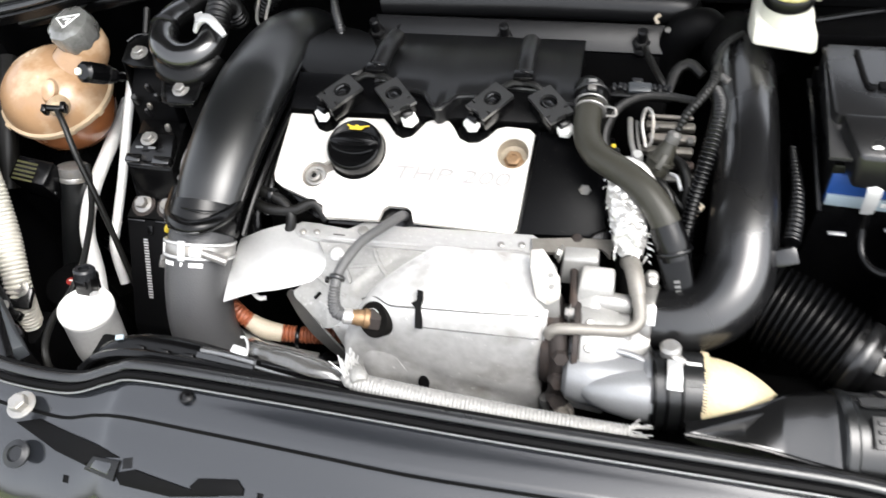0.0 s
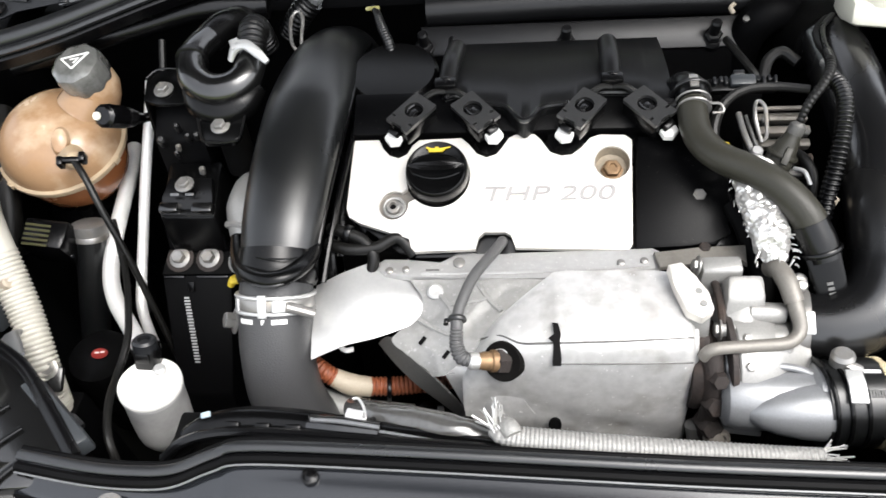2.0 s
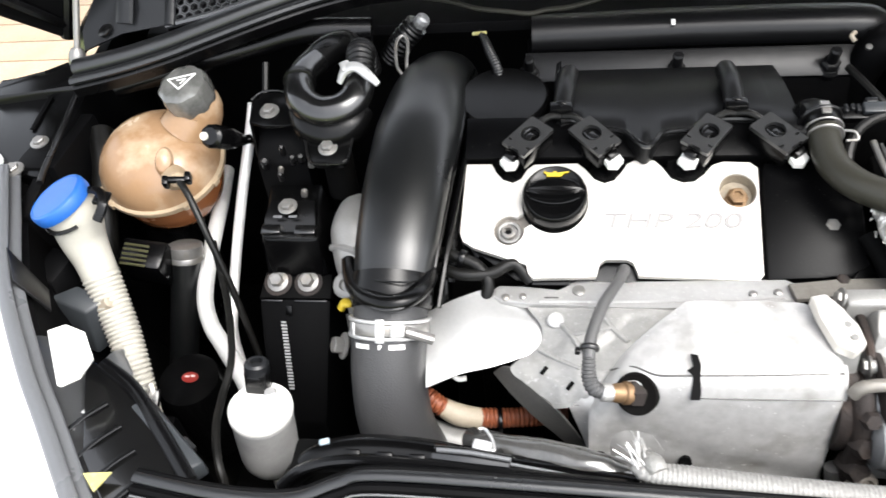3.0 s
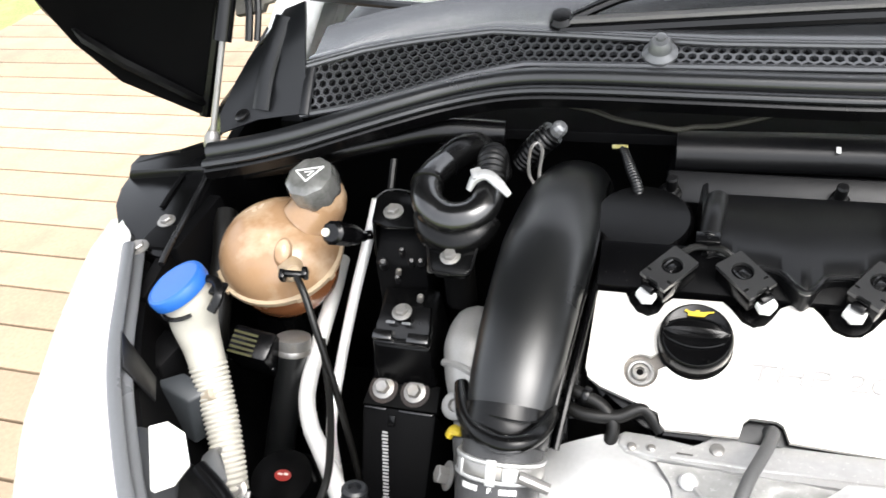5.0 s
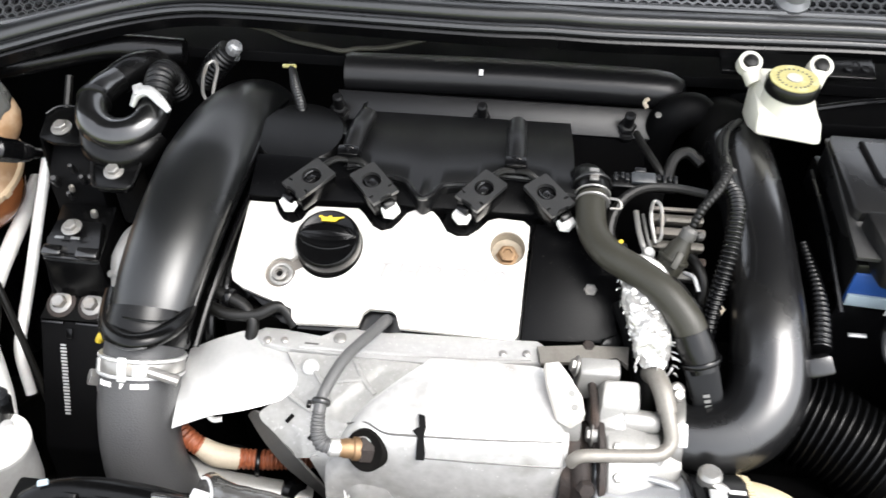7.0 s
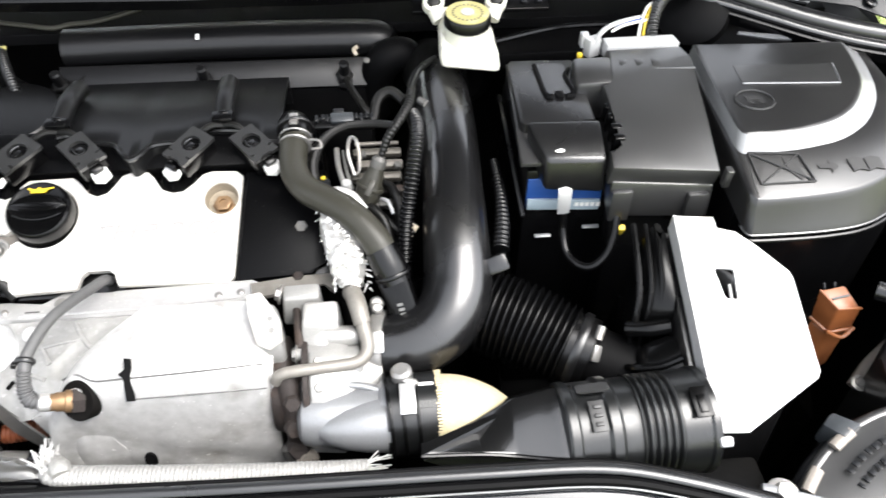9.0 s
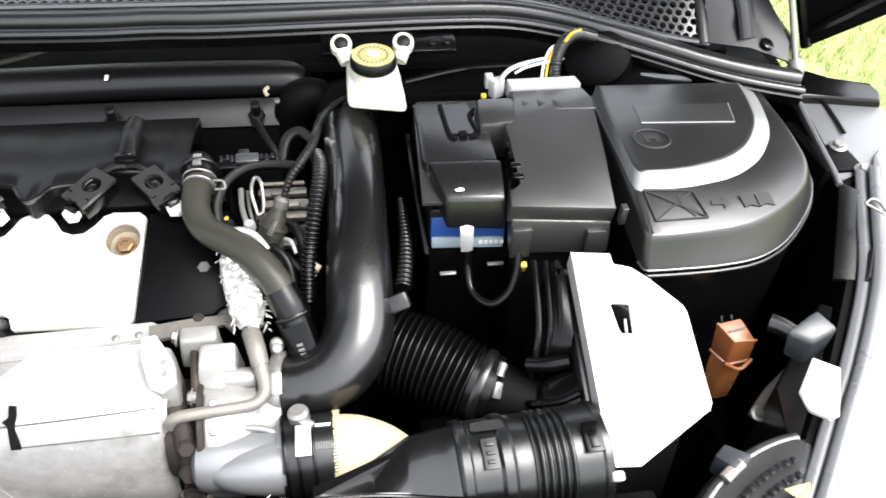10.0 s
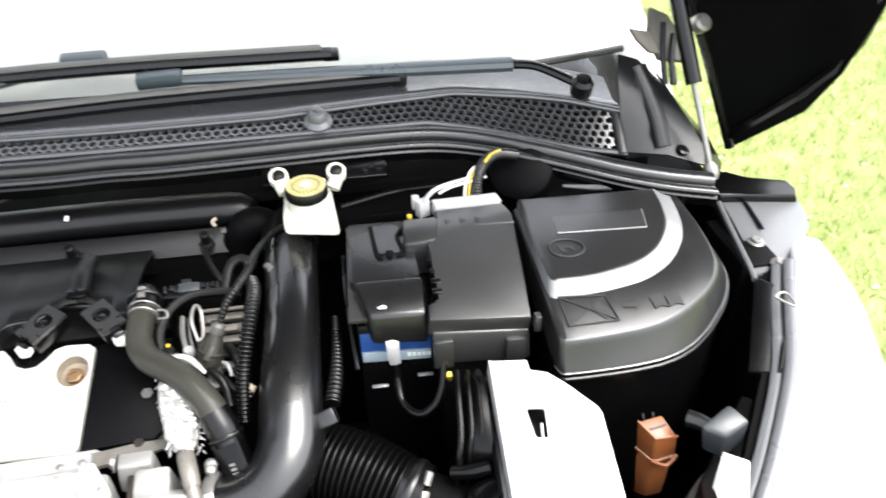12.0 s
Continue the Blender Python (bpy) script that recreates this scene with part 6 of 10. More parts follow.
def build_metal_lines():
    l = thing("metal_coolant_lines", "pair of bright aluminium pipes running down to the canister", "metal pipe", (-0.60, 0.55, 0.7))
    part("pipe", tube([(-0.575, 0.712, 0.925), (-0.584, 0.694, 0.890), (-0.599, 0.664, 0.836), (-0.611, 0.628, 0.780), (-0.613, 0.585, 0.742), (-0.609, 0.554, 0.722), (-0.600, 0.53, 0.68)], 0.0060, 14, 8), LINEAL, l, "slim aluminium pipe")
    part("pipe", tube([(-0.652, 0.745, 0.808), (-0.645, 0.700, 0.801), (-0.639, 0.650, 0.795), (-0.634, 0.600, 0.786), (-0.630, 0.563, 0.771), (-0.613, 0.530, 0.767), (-0.588, 0.500, 0.770), (-0.558, 0.464, 0.777), (-0.528, 0.425, 0.788), (-0.508, 0.402, 0.80)], 0.0090, 16, 10), LINEAL, l, "bent aluminium pipe")
    part("pipe_clamp", box(axes((-0.588, 0.690, 0.889), (0, -0.4, 1), (1, 0.3, 0)), (0.020, 0.008, 0.009), 0.002), SATIN, l)
    return l


def build_canister():
    c = thing("filter_canister", "short stained silver-white drier canister beside the slam panel", "canister", (-0.495, 0.376, 0.56))
    m = axes((-0.4985, 0.3720, 0.780), (0.09, 0.09, 1))
    body = lathe([(0.004, -0.013), (0.014, -0.012), (0.021, -0.008), (0.0245, 0.0), (0.0256, 0.008), (0.0260, 0.030), (0.0260, 0.054), (0.0266, 0.056), (0.0266, 0.0575), (0.0262, 0.059), (0.0262, 0.0635), (0.0250, 0.0655), (0.0, 0.066)], m, 40)
    part("body", body, DRIER, c, "dull stained silver-white cylinder")
    part("lid", lathe([(0.0268, 0.0595), (0.0272, 0.0610), (0.0270, 0.0660), (0.0255, 0.0680), (0.010, 0.0690), (0.0, 0.0690)], m, 40), WHITE, c, "lid paler than the body")
    part("port", lathe([(0.0052, 0.067), (0.0052, 0.074), (0.004, 0.0755), (0, 0.0755)], m @ pose(0.007, 0.010, 0), 16), BRIGHT, c)
    part("lug", box(m @ pose(0.004, -0.002, 0.0675, 0, 0, -20), (0.004, 0.012, 0.003), 0.001), WHITE, c)
    plug = part("plug", join(box(m @ pose(-0.006, 0.018, 0.066, -12), (0.020, 0.017, 0.024), 0.003), box(m @ pose(-0.006, 0.012, 0.078, -12), (0.012, 0.006, 0.010), 0.0015)), BLACK, c, "black electrical plug")
    part("plug_ring", lathe([(0.0105, 0.0), (0.0105, 0.008), (0.0085, 0.010), (0.0055, 0.010), (0.005, 0.006), (0, 0.006)], m @ pose(-0.006, 0.021, 0.086, -14), 22), CAPPL, plug, "dull round plug ring")
    part("drain_pipe", tube([(-0.4975, 0.369, 0.775), (-0.492, 0.356, 0.755), (-0.488, 0.345, 0.735), (-0.488, 0.34, 0.70)], 0.0048, 12, 6), STEEL, c, "bright steel stub pipe")
    part("post", tube([(-0.50, 0.375, 0.46), (-0.50, 0.373, 0.775)], 0.008, 10, 1, smooth=False), SOOT, c)
    return c


def build_radiator_hose():
    h = thing("radiator_hose", "black radiator hose with a steel ring", "hose", (-0.66, 0.56, 0.6))
    part("hose", tube([(-0.6525, 0.602, 0.815), (-0.653, 0.598, 0.806), (-0.660, 0.578, 0.765), (-0.672, 0.555, 0.71), (-0.685, 0.535, 0.65), (-0.69, 0.52, 0.58)], 0.0165, 20, 8), PIPEPL, h, "smooth black rubber hose")
    part("ring", lathe([(0.0165, -0.010), (0.0185, -0.009), (0.0185, -0.005), (0.0175, -0.003), (0.0185, -0.001), (0.0185, 0.009), (0.0165, 0.010)], axes((-0.6525, 0.599, 0.808), (0.05, 0.4, 0.9)), 28), STEEL, h, "steel clamp ring")
    return h


def build_washer_neck():
    w = thing("washer_filler", "milky ribbed washer filler neck with a bright blue cap", "washer filler", (-0.67, 0.45, 0.7))
    m = axes((-0.7165, 0.546, 0.9235), (-0.36, -0.08, 1))
    part("neck", tube([m @ Vector((0, 0, 0.004)), m @ Vector((0.0, -0.001, -0.012)), (-0.712, 0.540, 0.888), (-0.706, 0.531, 0.866), (-0.699, 0.520, 0.848)], [0.0268, 0.0262, 0.0225, 0.0190, 0.0176], 26, 8), MILKY, w, "milky white plastic neck")
    part("ribbed_neck", tube([(-0.701, 0.523, 0.852), (-0.692, 0.508, 0.832), (-0.680, 0.488, 0.808), (-0.667, 0.463, 0.784), (-0.660, 0.443, 0.755), (-0.664, 0.43, 0.70)], [0.0192, 0.0184, 0.0174, 0.0164, 0.0150, 0.014], 26, 10, ribs=0.0021, pitch=0.0048), MILKY, w, "ribbed lower neck", 70)
    cap = part("cap", lathe([(0.0275, 0.0), (0.0298, 0.001), (0.0302, 0.004), (0.0302, 0.010), (0.0290, 0.0125), (0.0262, 0.0138), (0.0255, 0.0132), (0.0, 0.0145)], m, 40), BLUE, w, "bright blue screw cap")
    part("cap_strap", join(tube([m @ Vector((0.027, 0.010, 0.002)), m @ Vector((0.040, 0.006, -0.002)), m @ Vector((0.046, -0.008, -0.008)), m @ Vector((0.036, -0.018, -0.016))], 0.0050, 8, 6, 0.5), box(m @ pose(0.042, 0.0, -0.008, 0, 30, 0), (0.014, 0.016, 0.005), 0.0015)), BLACK, cap, "black retaining strap")
    part("ring_strap", tube([m @ Vector((0.0275 * math.cos(a), 0.0275 * math.sin(a), -0.010 - 0.004 * math.cos(a))) for a in [radians(150 + 12 * k) for k in range(14)]], 0.0032, 8, 2, 0.6), BLACK, cap)
    bolt((-0.6535, 0.4425, 0.768), (0.2, -0.5, 0.8), 0.0068, 0.004, w)
    part("bolt_lug", join(box(axes((-0.657, 0.438, 0.756), (0.2, -0.5, 0.8)), (0.034, 0.026, 0.009), 0.003), box(axes((-0.678, 0.43, 0.74), (0.1, -0.5, 0.8), (1, -0.4, 0)), (0.05, 0.012, 0.012), 0.003)), GREYPL, w)
    part("stand", box(axes((-0.668, 0.43, 0.46), (0, 0, 1)), (0.05, 0.05, 0.25), 0.006), DARK, w)
    return w


def build_tank_tag():
    b = thing("fluid_tag_box", "small black box with a faint yellow label", "small box", (-0.69, 0.585, 0.78))
    part("case", box(axes((-0.690, 0.590, 0.786), (0.1, -0.35, 1), (1, -0.10, 0)), (0.050, 0.034, 0.050), 0.005), BLACK, b)
    part("case_lip", box(axes((-0.690, 0.5715, 0.800), (0.1, -0.35, 1), (1, -0.10, 0)), (0.052, 0.004, 0.005), 0.001), CAPPL, b)
    part("label", join(*[box(axes((-0.6915, 0.5805 - 0.0052 * k, 0.8365 - 0.0020 * k), (0.1, -0.35, 1), (1, -0.10, 0)), (0.028, 0.0026, 0.0008), 0) for k in range(5)]), OLDYELLOW, b, "faint yellow printed lines")
    return b


def build_brake_unit():
    b = thing("round_red_cap", "black round cap with a glowing red label", "cap", (-0.65, 0.503, 0.6))
    part("body", lathe([(0.035, -0.12), (0.036, 0.0), (0.033, 0.006), (0.0, 0.007)], axes((-0.650, 0.503, 0.700), (0.05, -0.1, 1)), 32), SATIN, b)
    part("red_mark", lathe([(0.0095, 0.0072), (0.0095, 0.0078), (0.0, 0.0079)], axes((-0.648, 0.504, 0.701), (0.05, -0.1, 1)) @ Matrix.Diagonal((1, 0.7, 1, 1)), 24), RED, b, "red oval label")
    part("white_mark", join(box(axes((-0.651, 0.504, 0.7088), (0.05, -0.1, 1)), (0.0055, 0.0022, 0.0005), 0), box(axes((-0.6445, 0.505, 0.7088), (0.05, -0.1, 1)), (0.0045, 0.0024, 0.0005), 0)), MARK, b)
    return b


def build_engine_mount():
    m = thing("engine_mount", "black bolted engine mount on the chassis leg", "engine mount", (-0.518, 0.56, 0.46))
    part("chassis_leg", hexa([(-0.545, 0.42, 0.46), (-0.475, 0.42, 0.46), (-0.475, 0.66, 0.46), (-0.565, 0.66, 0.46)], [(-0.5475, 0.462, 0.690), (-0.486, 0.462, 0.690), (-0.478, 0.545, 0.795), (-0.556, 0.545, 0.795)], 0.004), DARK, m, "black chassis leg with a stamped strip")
    part("upper_block", hexa([(-0.560, 0.545, 0.55), (-0.478, 0.545, 0.55), (-0.478, 0.66, 0.55), (-0.560, 0.66, 0.55)], [(-0.545, 0.572, 0.855), (-0.485, 0.572, 0.855), (-0.490, 0.64, 0.872), (-0.550, 0.64, 0.872)], 0.005), SATIN, m, "glossy black mount block")
    part("bridge", slab([(-0.540, 0.610, 0.874), (-0.493, 0.610, 0.874), (-0.489, 0.588, 0.868), (-0.489, 0.578, 0.858), (-0.543, 0.578, 0.858), (-0.543, 0.588, 0.868)], 0.012, (0, -0.4, 1), 0.002), BLACK, m)
    bolt((-0.518, 0.597, 0.876), (0, -0.2, 1), 0.0064, 0.006, m)
    for x, y, w in ((-0.5335, 0.5795, 0.020), (-0.4975, 0.5785, 0.022)):
        part("stop_block", box(axes((x, y, 0.855), (0, -0.3, 1)), (w, 0.011, 0.011), 0.002), GLOSSPL, m, "glossy rubber stop")
    part("front_lip", tube([(-0.5425, 0.5745, 0.8555), (-0.518, 0.573, 0.8565), (-0.4885, 0.5745, 0.8545)], 0.0022, 8, 3), GLOSSPL, m)
    part("front_plate", slab([(-0.545, 0.577, 0.855), (-0.487, 0.577, 0.855), (-0.484, 0.568, 0.808), (-0.549, 0.568, 0.808)], 0.006, (0, -0.95, 0.2), 0.001), DARK, m)
    for x in (-0.527, -0.511):
        part("tab", box(axes((x, 0.5865, 0.8715), (0, -0.35, 1)), (0.009, 0.003, 0.0016), 0.0005), GREYPAINT, m)
    for x, y, z, r in ((-0.5075, 0.6225, 0.8725, 0.0035), (-0.5005, 0.646, 0.893, 0.004), (-0.5335, 0.640, 0.889, 0.003)):
        part("stud", lathe([(r, -0.004), (r, 0.004), (r * 0.6, 0.006), (0, 0.006)], axes((x, y, z), (0.3, -0.3, 0.9)), 10), STEEL, m)
    for x in (-0.537, -0.504):
        part("rust_washer", lathe([(0.0150, -0.001), (0.0150, 0.001), (0.011, 0.0016), (0, 0.0016)], axes((x, 0.5605, 0.8025), (0, -0.45, 0.9)), 20), RUST, m, "rusty washer")
        bolt((x, 0.5605, 0.8040), (0, -0.45, 0.9), 0.0072, 0.008, m)
    part("bolt_web", lathe([(0.0045, 0.0), (0.0045, 0.006), (0, 0.007)], axes((-0.5205, 0.563, 0.794), (0, -0.45, 0.9)), 12), RUST, m)
    part("flange", slab([(-0.553, 0.572, 0.806), (-0.480, 0.570, 0.806), (-0.478, 0.545, 0.795), (-0.556, 0.545, 0.795)], 0.008, (0, -0.45, 0.9), 0.002), SOOT, m)
    for xa, xb in ((-0.553, -0.530), (-0.517, -0.482)):
        part("top_lip", box(axes(((xa + xb) / 2, 0.5435, 0.7925), (0, -0.6, 0.8)), (xb - xa, 0.0025, 0.0025), 0.0008), GREYPL, m)
    part("notch_tab", box(axes((-0.523, 0.537, 0.785), (0, -0.78, 0.62)), (0.007, 0.011, 0.003), 0.001), SATIN, m)
    face = (0, -0.78, 0.62)
    for k in range(22):
        s = k / 21
        c = Vector((-0.529, 0.528, 0.7765)).lerp(Vector((-0.522, 0.484, 0.7215)), s)
        part("stamped_bar", box(axes(c, face, (1, 0, 0)), (0.0062 if k % 3 else 0.0052, 0.0019, 0.0006), 0), PALEGREY, m)
    return m


def build_heater_hose():
    u = thing("heater_hose_elbow", "glossy black U-shaped hose elbow with a bright clip", "hose", (-0.47, 0.66, 0.86))
    part("elbow", tube([(-0.498, 0.728, 0.966), (-0.505, 0.706, 0.966), (-0.507, 0.684, 0.963), (-0.499, 0.664, 0.957), (-0.486, 0.656, 0.951), (-0.472, 0.654, 0.949), (-0.457, 0.658, 0.951), (-0.447, 0.670, 0.956), (-0.444, 0.688, 0.963)], [0.0150, 0.0152, 0.0155, 0.0165, 0.0175, 0.018, 0.0175, 0.0165, 0.0155], 22, 10), GLOSSPL, u, "glossy moulded elbow")
    part("collar", lathe([(0.0150, -0.004), (0.0172, -0.003), (0.0172, 0.003), (0.0150, 0.004)], axes((-0.5075, 0.690, 0.964), (-0.1, 1, 0.05)), 24), SATIN, u)
    part("ribbed_leg", tube([(-0.444, 0.686, 0.963), (-0.446, 0.705, 0.972), (-0.449, 0.725, 0.974), (-0.452, 0.745, 0.962), (-0.453, 0.758, 0.935)], 0.0150, 20, 8, ribs=0.0022, pitch=0.006), BLACK, u, "ribbed black hose")
    part("back_leg", tube([(-0.4985, 0.727, 0.966), (-0.487, 0.750, 0.966), (-0.474, 0.775, 0.955), (-0.47, 0.79, 0.92)], [0.0158, 0.0165, 0.0165, 0.016], 18, 6), BLACK, u)
    part("saddle", tube([(-0.506, 0.668, 0.944), (-0.494, 0.650, 0.936), (-0.472, 0.643, 0.932), (-0.452, 0.650, 0.936), (-0.441, 0.668, 0.944)], [0.013, 0.0165, 0.0175, 0.0165, 0.013], 18, 6), SATIN, u, "black moulded saddle")
    part("clip", tube([(-0.462, 0.676, 0.970), (-0.455, 0.681, 0.981), (-0.443, 0.680, 0.985), (-0.430, 0.672, 0.980), (-0.420, 0.665, 0.974)], [0.004, 0.0065, 0.0055, 0.005, 0.003], 10, 6, 0.6), BRIGHT, u, "bright spring clip")
    part("clip_ear", box(axes((-0.4545, 0.684, 0.981), (0, -0.4, 1), (1, 0.5, 0)), (0.010, 0.012, 0.006), 0.0015), BRIGHT, u)
    part("bracket", slab(rounded([(-0.497, 0.640, 0.934), (-0.447, 0.638, 0.934), (-0.449, 0.612, 0.924), (-0.455, 0.606, 0.922), (-0.481, 0.606, 0.922), (-0.487, 0.611, 0.924)], 0.12, 1), 0.006, (0, -0.3, 1), 0.0015), SATIN, u, "black support bracket")
    bolt((-0.471, 0.625, 0.9285), (0, -0.3, 1), 0.0064, 0.006, u)
    part("bracket_rim", tube([(-0.497, 0.638, 0.9345), (-0.488, 0.611, 0.9255), (-0.481, 0.606, 0.9235), (-0.455, 0.606, 0.9235), (-0.4485, 0.612, 0.9255), (-0.447, 0.636, 0.9335)], 0.0012, 6, 3), GREYPL, u)
    part("post", tube([(-0.47, 0.64, 0.86), (-0.47, 0.645, 0.935)], 0.016, 12, 1, smooth=False), SOOT, u)
    return u


def build_side_bracket():
    b = thing("valve_bracket", "black bent metal bracket with a bolt beside the hose elbow", "bracket", (-0.545, 0.66, 0.8))
    edge = [(-0.5655, 0.690, 0.943), (-0.556, 0.700, 0.946), (-0.536, 0.700, 0.947), (-0.521, 0.690, 0.946), (-0.506, 0.668, 0.941), (-0.500, 0.655, 0.938), (-0.520, 0.654, 0.936), (-0.545, 0.655, 0.935), (-0.562, 0.662, 0.936)]
    part("plate", slab(edge[::-1], 0.004, (0, -0.25, 1), 0.0012), SATIN, b, "bent black plate")
    part("side_fold", slab([(-0.5655, 0.690, 0.942), (-0.562, 0.662, 0.935), (-0.563, 0.655, 0.895), (-0.566, 0.685, 0.90)], 0.003, (-1, 0.1, 0), 0.001), SATIN, b)
    part("rim", tube([Vector(p) + Vector((0, 0, 0.0008)) for p in edge[:6]], 0.0011, 6, 3), GREYPL, b)
    bolt((-0.541, 0.6715, 0.941), (0, -0.2, 1), 0.0066, 0.006, b)
    for x, y, z, r in ((-0.527, 0.643, 0.915, 0.0032), (-0.517, 0.639, 0.905, 0.0034), (-0.508, 0.640, 0.905, 0.0036), (-0.531, 0.630, 0.89, 0.0028), (-0.548, 0.640, 0.90, 0.0045)):
        part("stud", lathe([(r, -0.012), (r, 0.003), (r * 0.6, 0.005), (0, 0.005)], axes((x, y, z), (0.2, -0.5, 0.85)), 10), GREYPL, b, "small dull stud")
    part("lower_leg", hexa([(-0.565, 0.62, 0.5), (-0.50, 0.62, 0.5), (-0.50, 0.70, 0.5), (-0.565, 0.70, 0.5)], [(-0.56, 0.645, 0.895), (-0.505, 0.645, 0.895), (-0.505, 0.69, 0.935), (-0.56, 0.69, 0.935)], 0.004), DARK, b)
    return b


def build_bulkhead_fittings():
    r = thing("lifting_eye", "small bright steel lifting loop", "steel loop", (-0.413, 0.748, 0.93))
    part("loop", tube([(-0.404, 0.722, 0.943), (-0.415, 0.735, 0.952), (-0.418, 0.760, 0.964), (-0.412, 0.770, 0.968), (-0.406, 0.762, 0.963), (-0.405, 0.735, 0.948), (-0.396, 0.716, 0.93)], 0.0019, 8, 8), STEEL, r)
    w = thing("sensor_lead", "short sleeved lead with a pale tip", "cable", (-0.316, 0.735, 0.94))
    part("lead", tube([(-0.330, 0.775, 0.965), (-0.324, 0.760, 0.968), (-0.316, 0.738, 0.962), (-0.308, 0.722, 0.952), (-0.305, 0.715, 0.935)], [0.004, 0.004, 0.0055, 0.0055, 0.005], 10, 8, ribs=0.0006, pitch=0.003), GREYPL, w)
    part("tip", tube([(-0.336, 0.770, 0.967), (-0.322, 0.764, 0.971)], 0.0022, 8, 1, smooth=False), PALEYELLOW, w)
    q = thing("bulkhead_hose_end", "short ribbed black hose with crumpled silver end", "hose", (-0.40, 0.78, 0.93))
    part("ribbed_hose", tube([(-0.432, 0.79, 0.93), (-0.415, 0.785, 0.955), (-0.398, 0.785, 0.972)], 0.014, 18, 6, ribs=0.002, pitch=0.0055), BLACK, q, "ribbed black hose")
    part("silver_end", lathe([(0.008, -0.004), (0.0085, 0.003), (0.007, 0.007), (0.004, 0.009), (0, 0.0085)], axes((-0.393, 0.785, 0.975), (0.6, -0.2, 0.8)), 10), CASTDULL, q, "crumpled silver end", 10)
    c = thing("bonnet_cable", "pale slack cable drooping under the cowl", "cable", (-0.28, 0.80, 0.97))
    part("cable", tube([(-0.46, 0.862, 0.995), (-0.433, 0.833, 0.990), (-0.393, 0.816, 0.988), (-0.362, 0.810, 0.985), (-0.334, 0.798, 0.982), (-0.302, 0.792, 0.980), (-0.277, 0.787, 0.979), (-0.260, 0.792, 0.980), (-0.236, 0.792, 0.982), (-0.209, 0.799, 0.985), (-0.182, 0.807, 0.990), (-0.13, 0.835, 0.998)], 0.0026, 10, 6), OLIVE, c)
    h = thing("bulkhead_pipe", "black insulated pipe along the bulkhead", "pipe", (-0.62, 0.76, 0.93))
    part("pipe", tube([(-0.74, 0.735, 0.935), (-0.69, 0.742, 0.945), (-0.64, 0.752, 0.955), (-0.58, 0.770, 0.962), (-0.52, 0.782, 0.97), (-0.45, 0.79, 0.965)], [0.011, 0.012, 0.013, 0.013, 0.014, 0.014], 16, 6), BLACK, h)
    part("pipe", tube([(-0.760, 0.70, 0.90), (-0.745, 0.66, 0.88), (-0.745, 0.62, 0.84), (-0.745, 0.58, 0.79)], 0.014, 16, 6), RUBBER, h)
    part("thin_pipe", tube([(-0.562, 0.745, 0.955), (-0.562, 0.725, 0.935), (-0.563, 0.705, 0.915), (-0.562, 0.69, 0.90)], 0.004, 8, 6), RUBBER, h)


def build_orange_conduit():
    o = thing("gearbox_harness", "red-brown corrugated conduit with beige tape and grey pipe", "harness", (-0.31, 0.42, 0.72))
    part("conduit", tube([(-0.375, 0.435, 0.80), (-0.358, 0.424, 0.797), (-0.345, 0.420, 0.788)], 0.009, 14, 6, ribs=0.0012, pitch=0.004), RUSTTUBE, o, "red-brown corrugated conduit")
    part("tape", tube([(-0.348, 0.421, 0.790), (-0.333, 0.418, 0.783), (-0.315, 0.420, 0.776)], [0.009, 0.0105, 0.0095], 14, 6), TAPE, o, "beige cloth tape")
    part("conduit", tube([(-0.318, 0.420, 0.777), (-0.295, 0.424, 0.772), (-0.265, 0.430, 0.768), (-0.24, 0.44, 0.76)], 0.0095, 14, 8, ribs=0.0013, pitch=0.004), RUSTTUBE, o, "red-brown corrugated conduit")
    part("grey_pipe", tube([(-0.37, 0.412, 0.765), (-0.33, 0.402, 0.760), (-0.29, 0.402, 0.752), (-0.25, 0.405, 0.742)], 0.014, 16, 8), CAST, o, "dull metal pipe")
    part("strap", band(((-0.302, 0.421, 0.771), (-0.295, 0.422, 0.770)), 0.0105, 0.004), BLACK, o)
    part("cap", lathe([(0.013, -0.02), (0.014, 0.0), (0.010, 0.004), (0, 0.004)], axes((-0.262, 0.402, 0.755), (0.6, -0.4, 0.6)), 18), BLACK, o)
    part("tip_wire", tube([(-0.345, 0.437, 0.832), (-0.334, 0.430, 0.822), (-0.326, 0.432, 0.82)], 0.0025, 8, 6), WHITE, o)
    part("cradle", tube([(-0.33, 0.43, 0.46), (-0.33, 0.42, 0.75)], 0.03, 12, 2), SOOT, o)
    return o


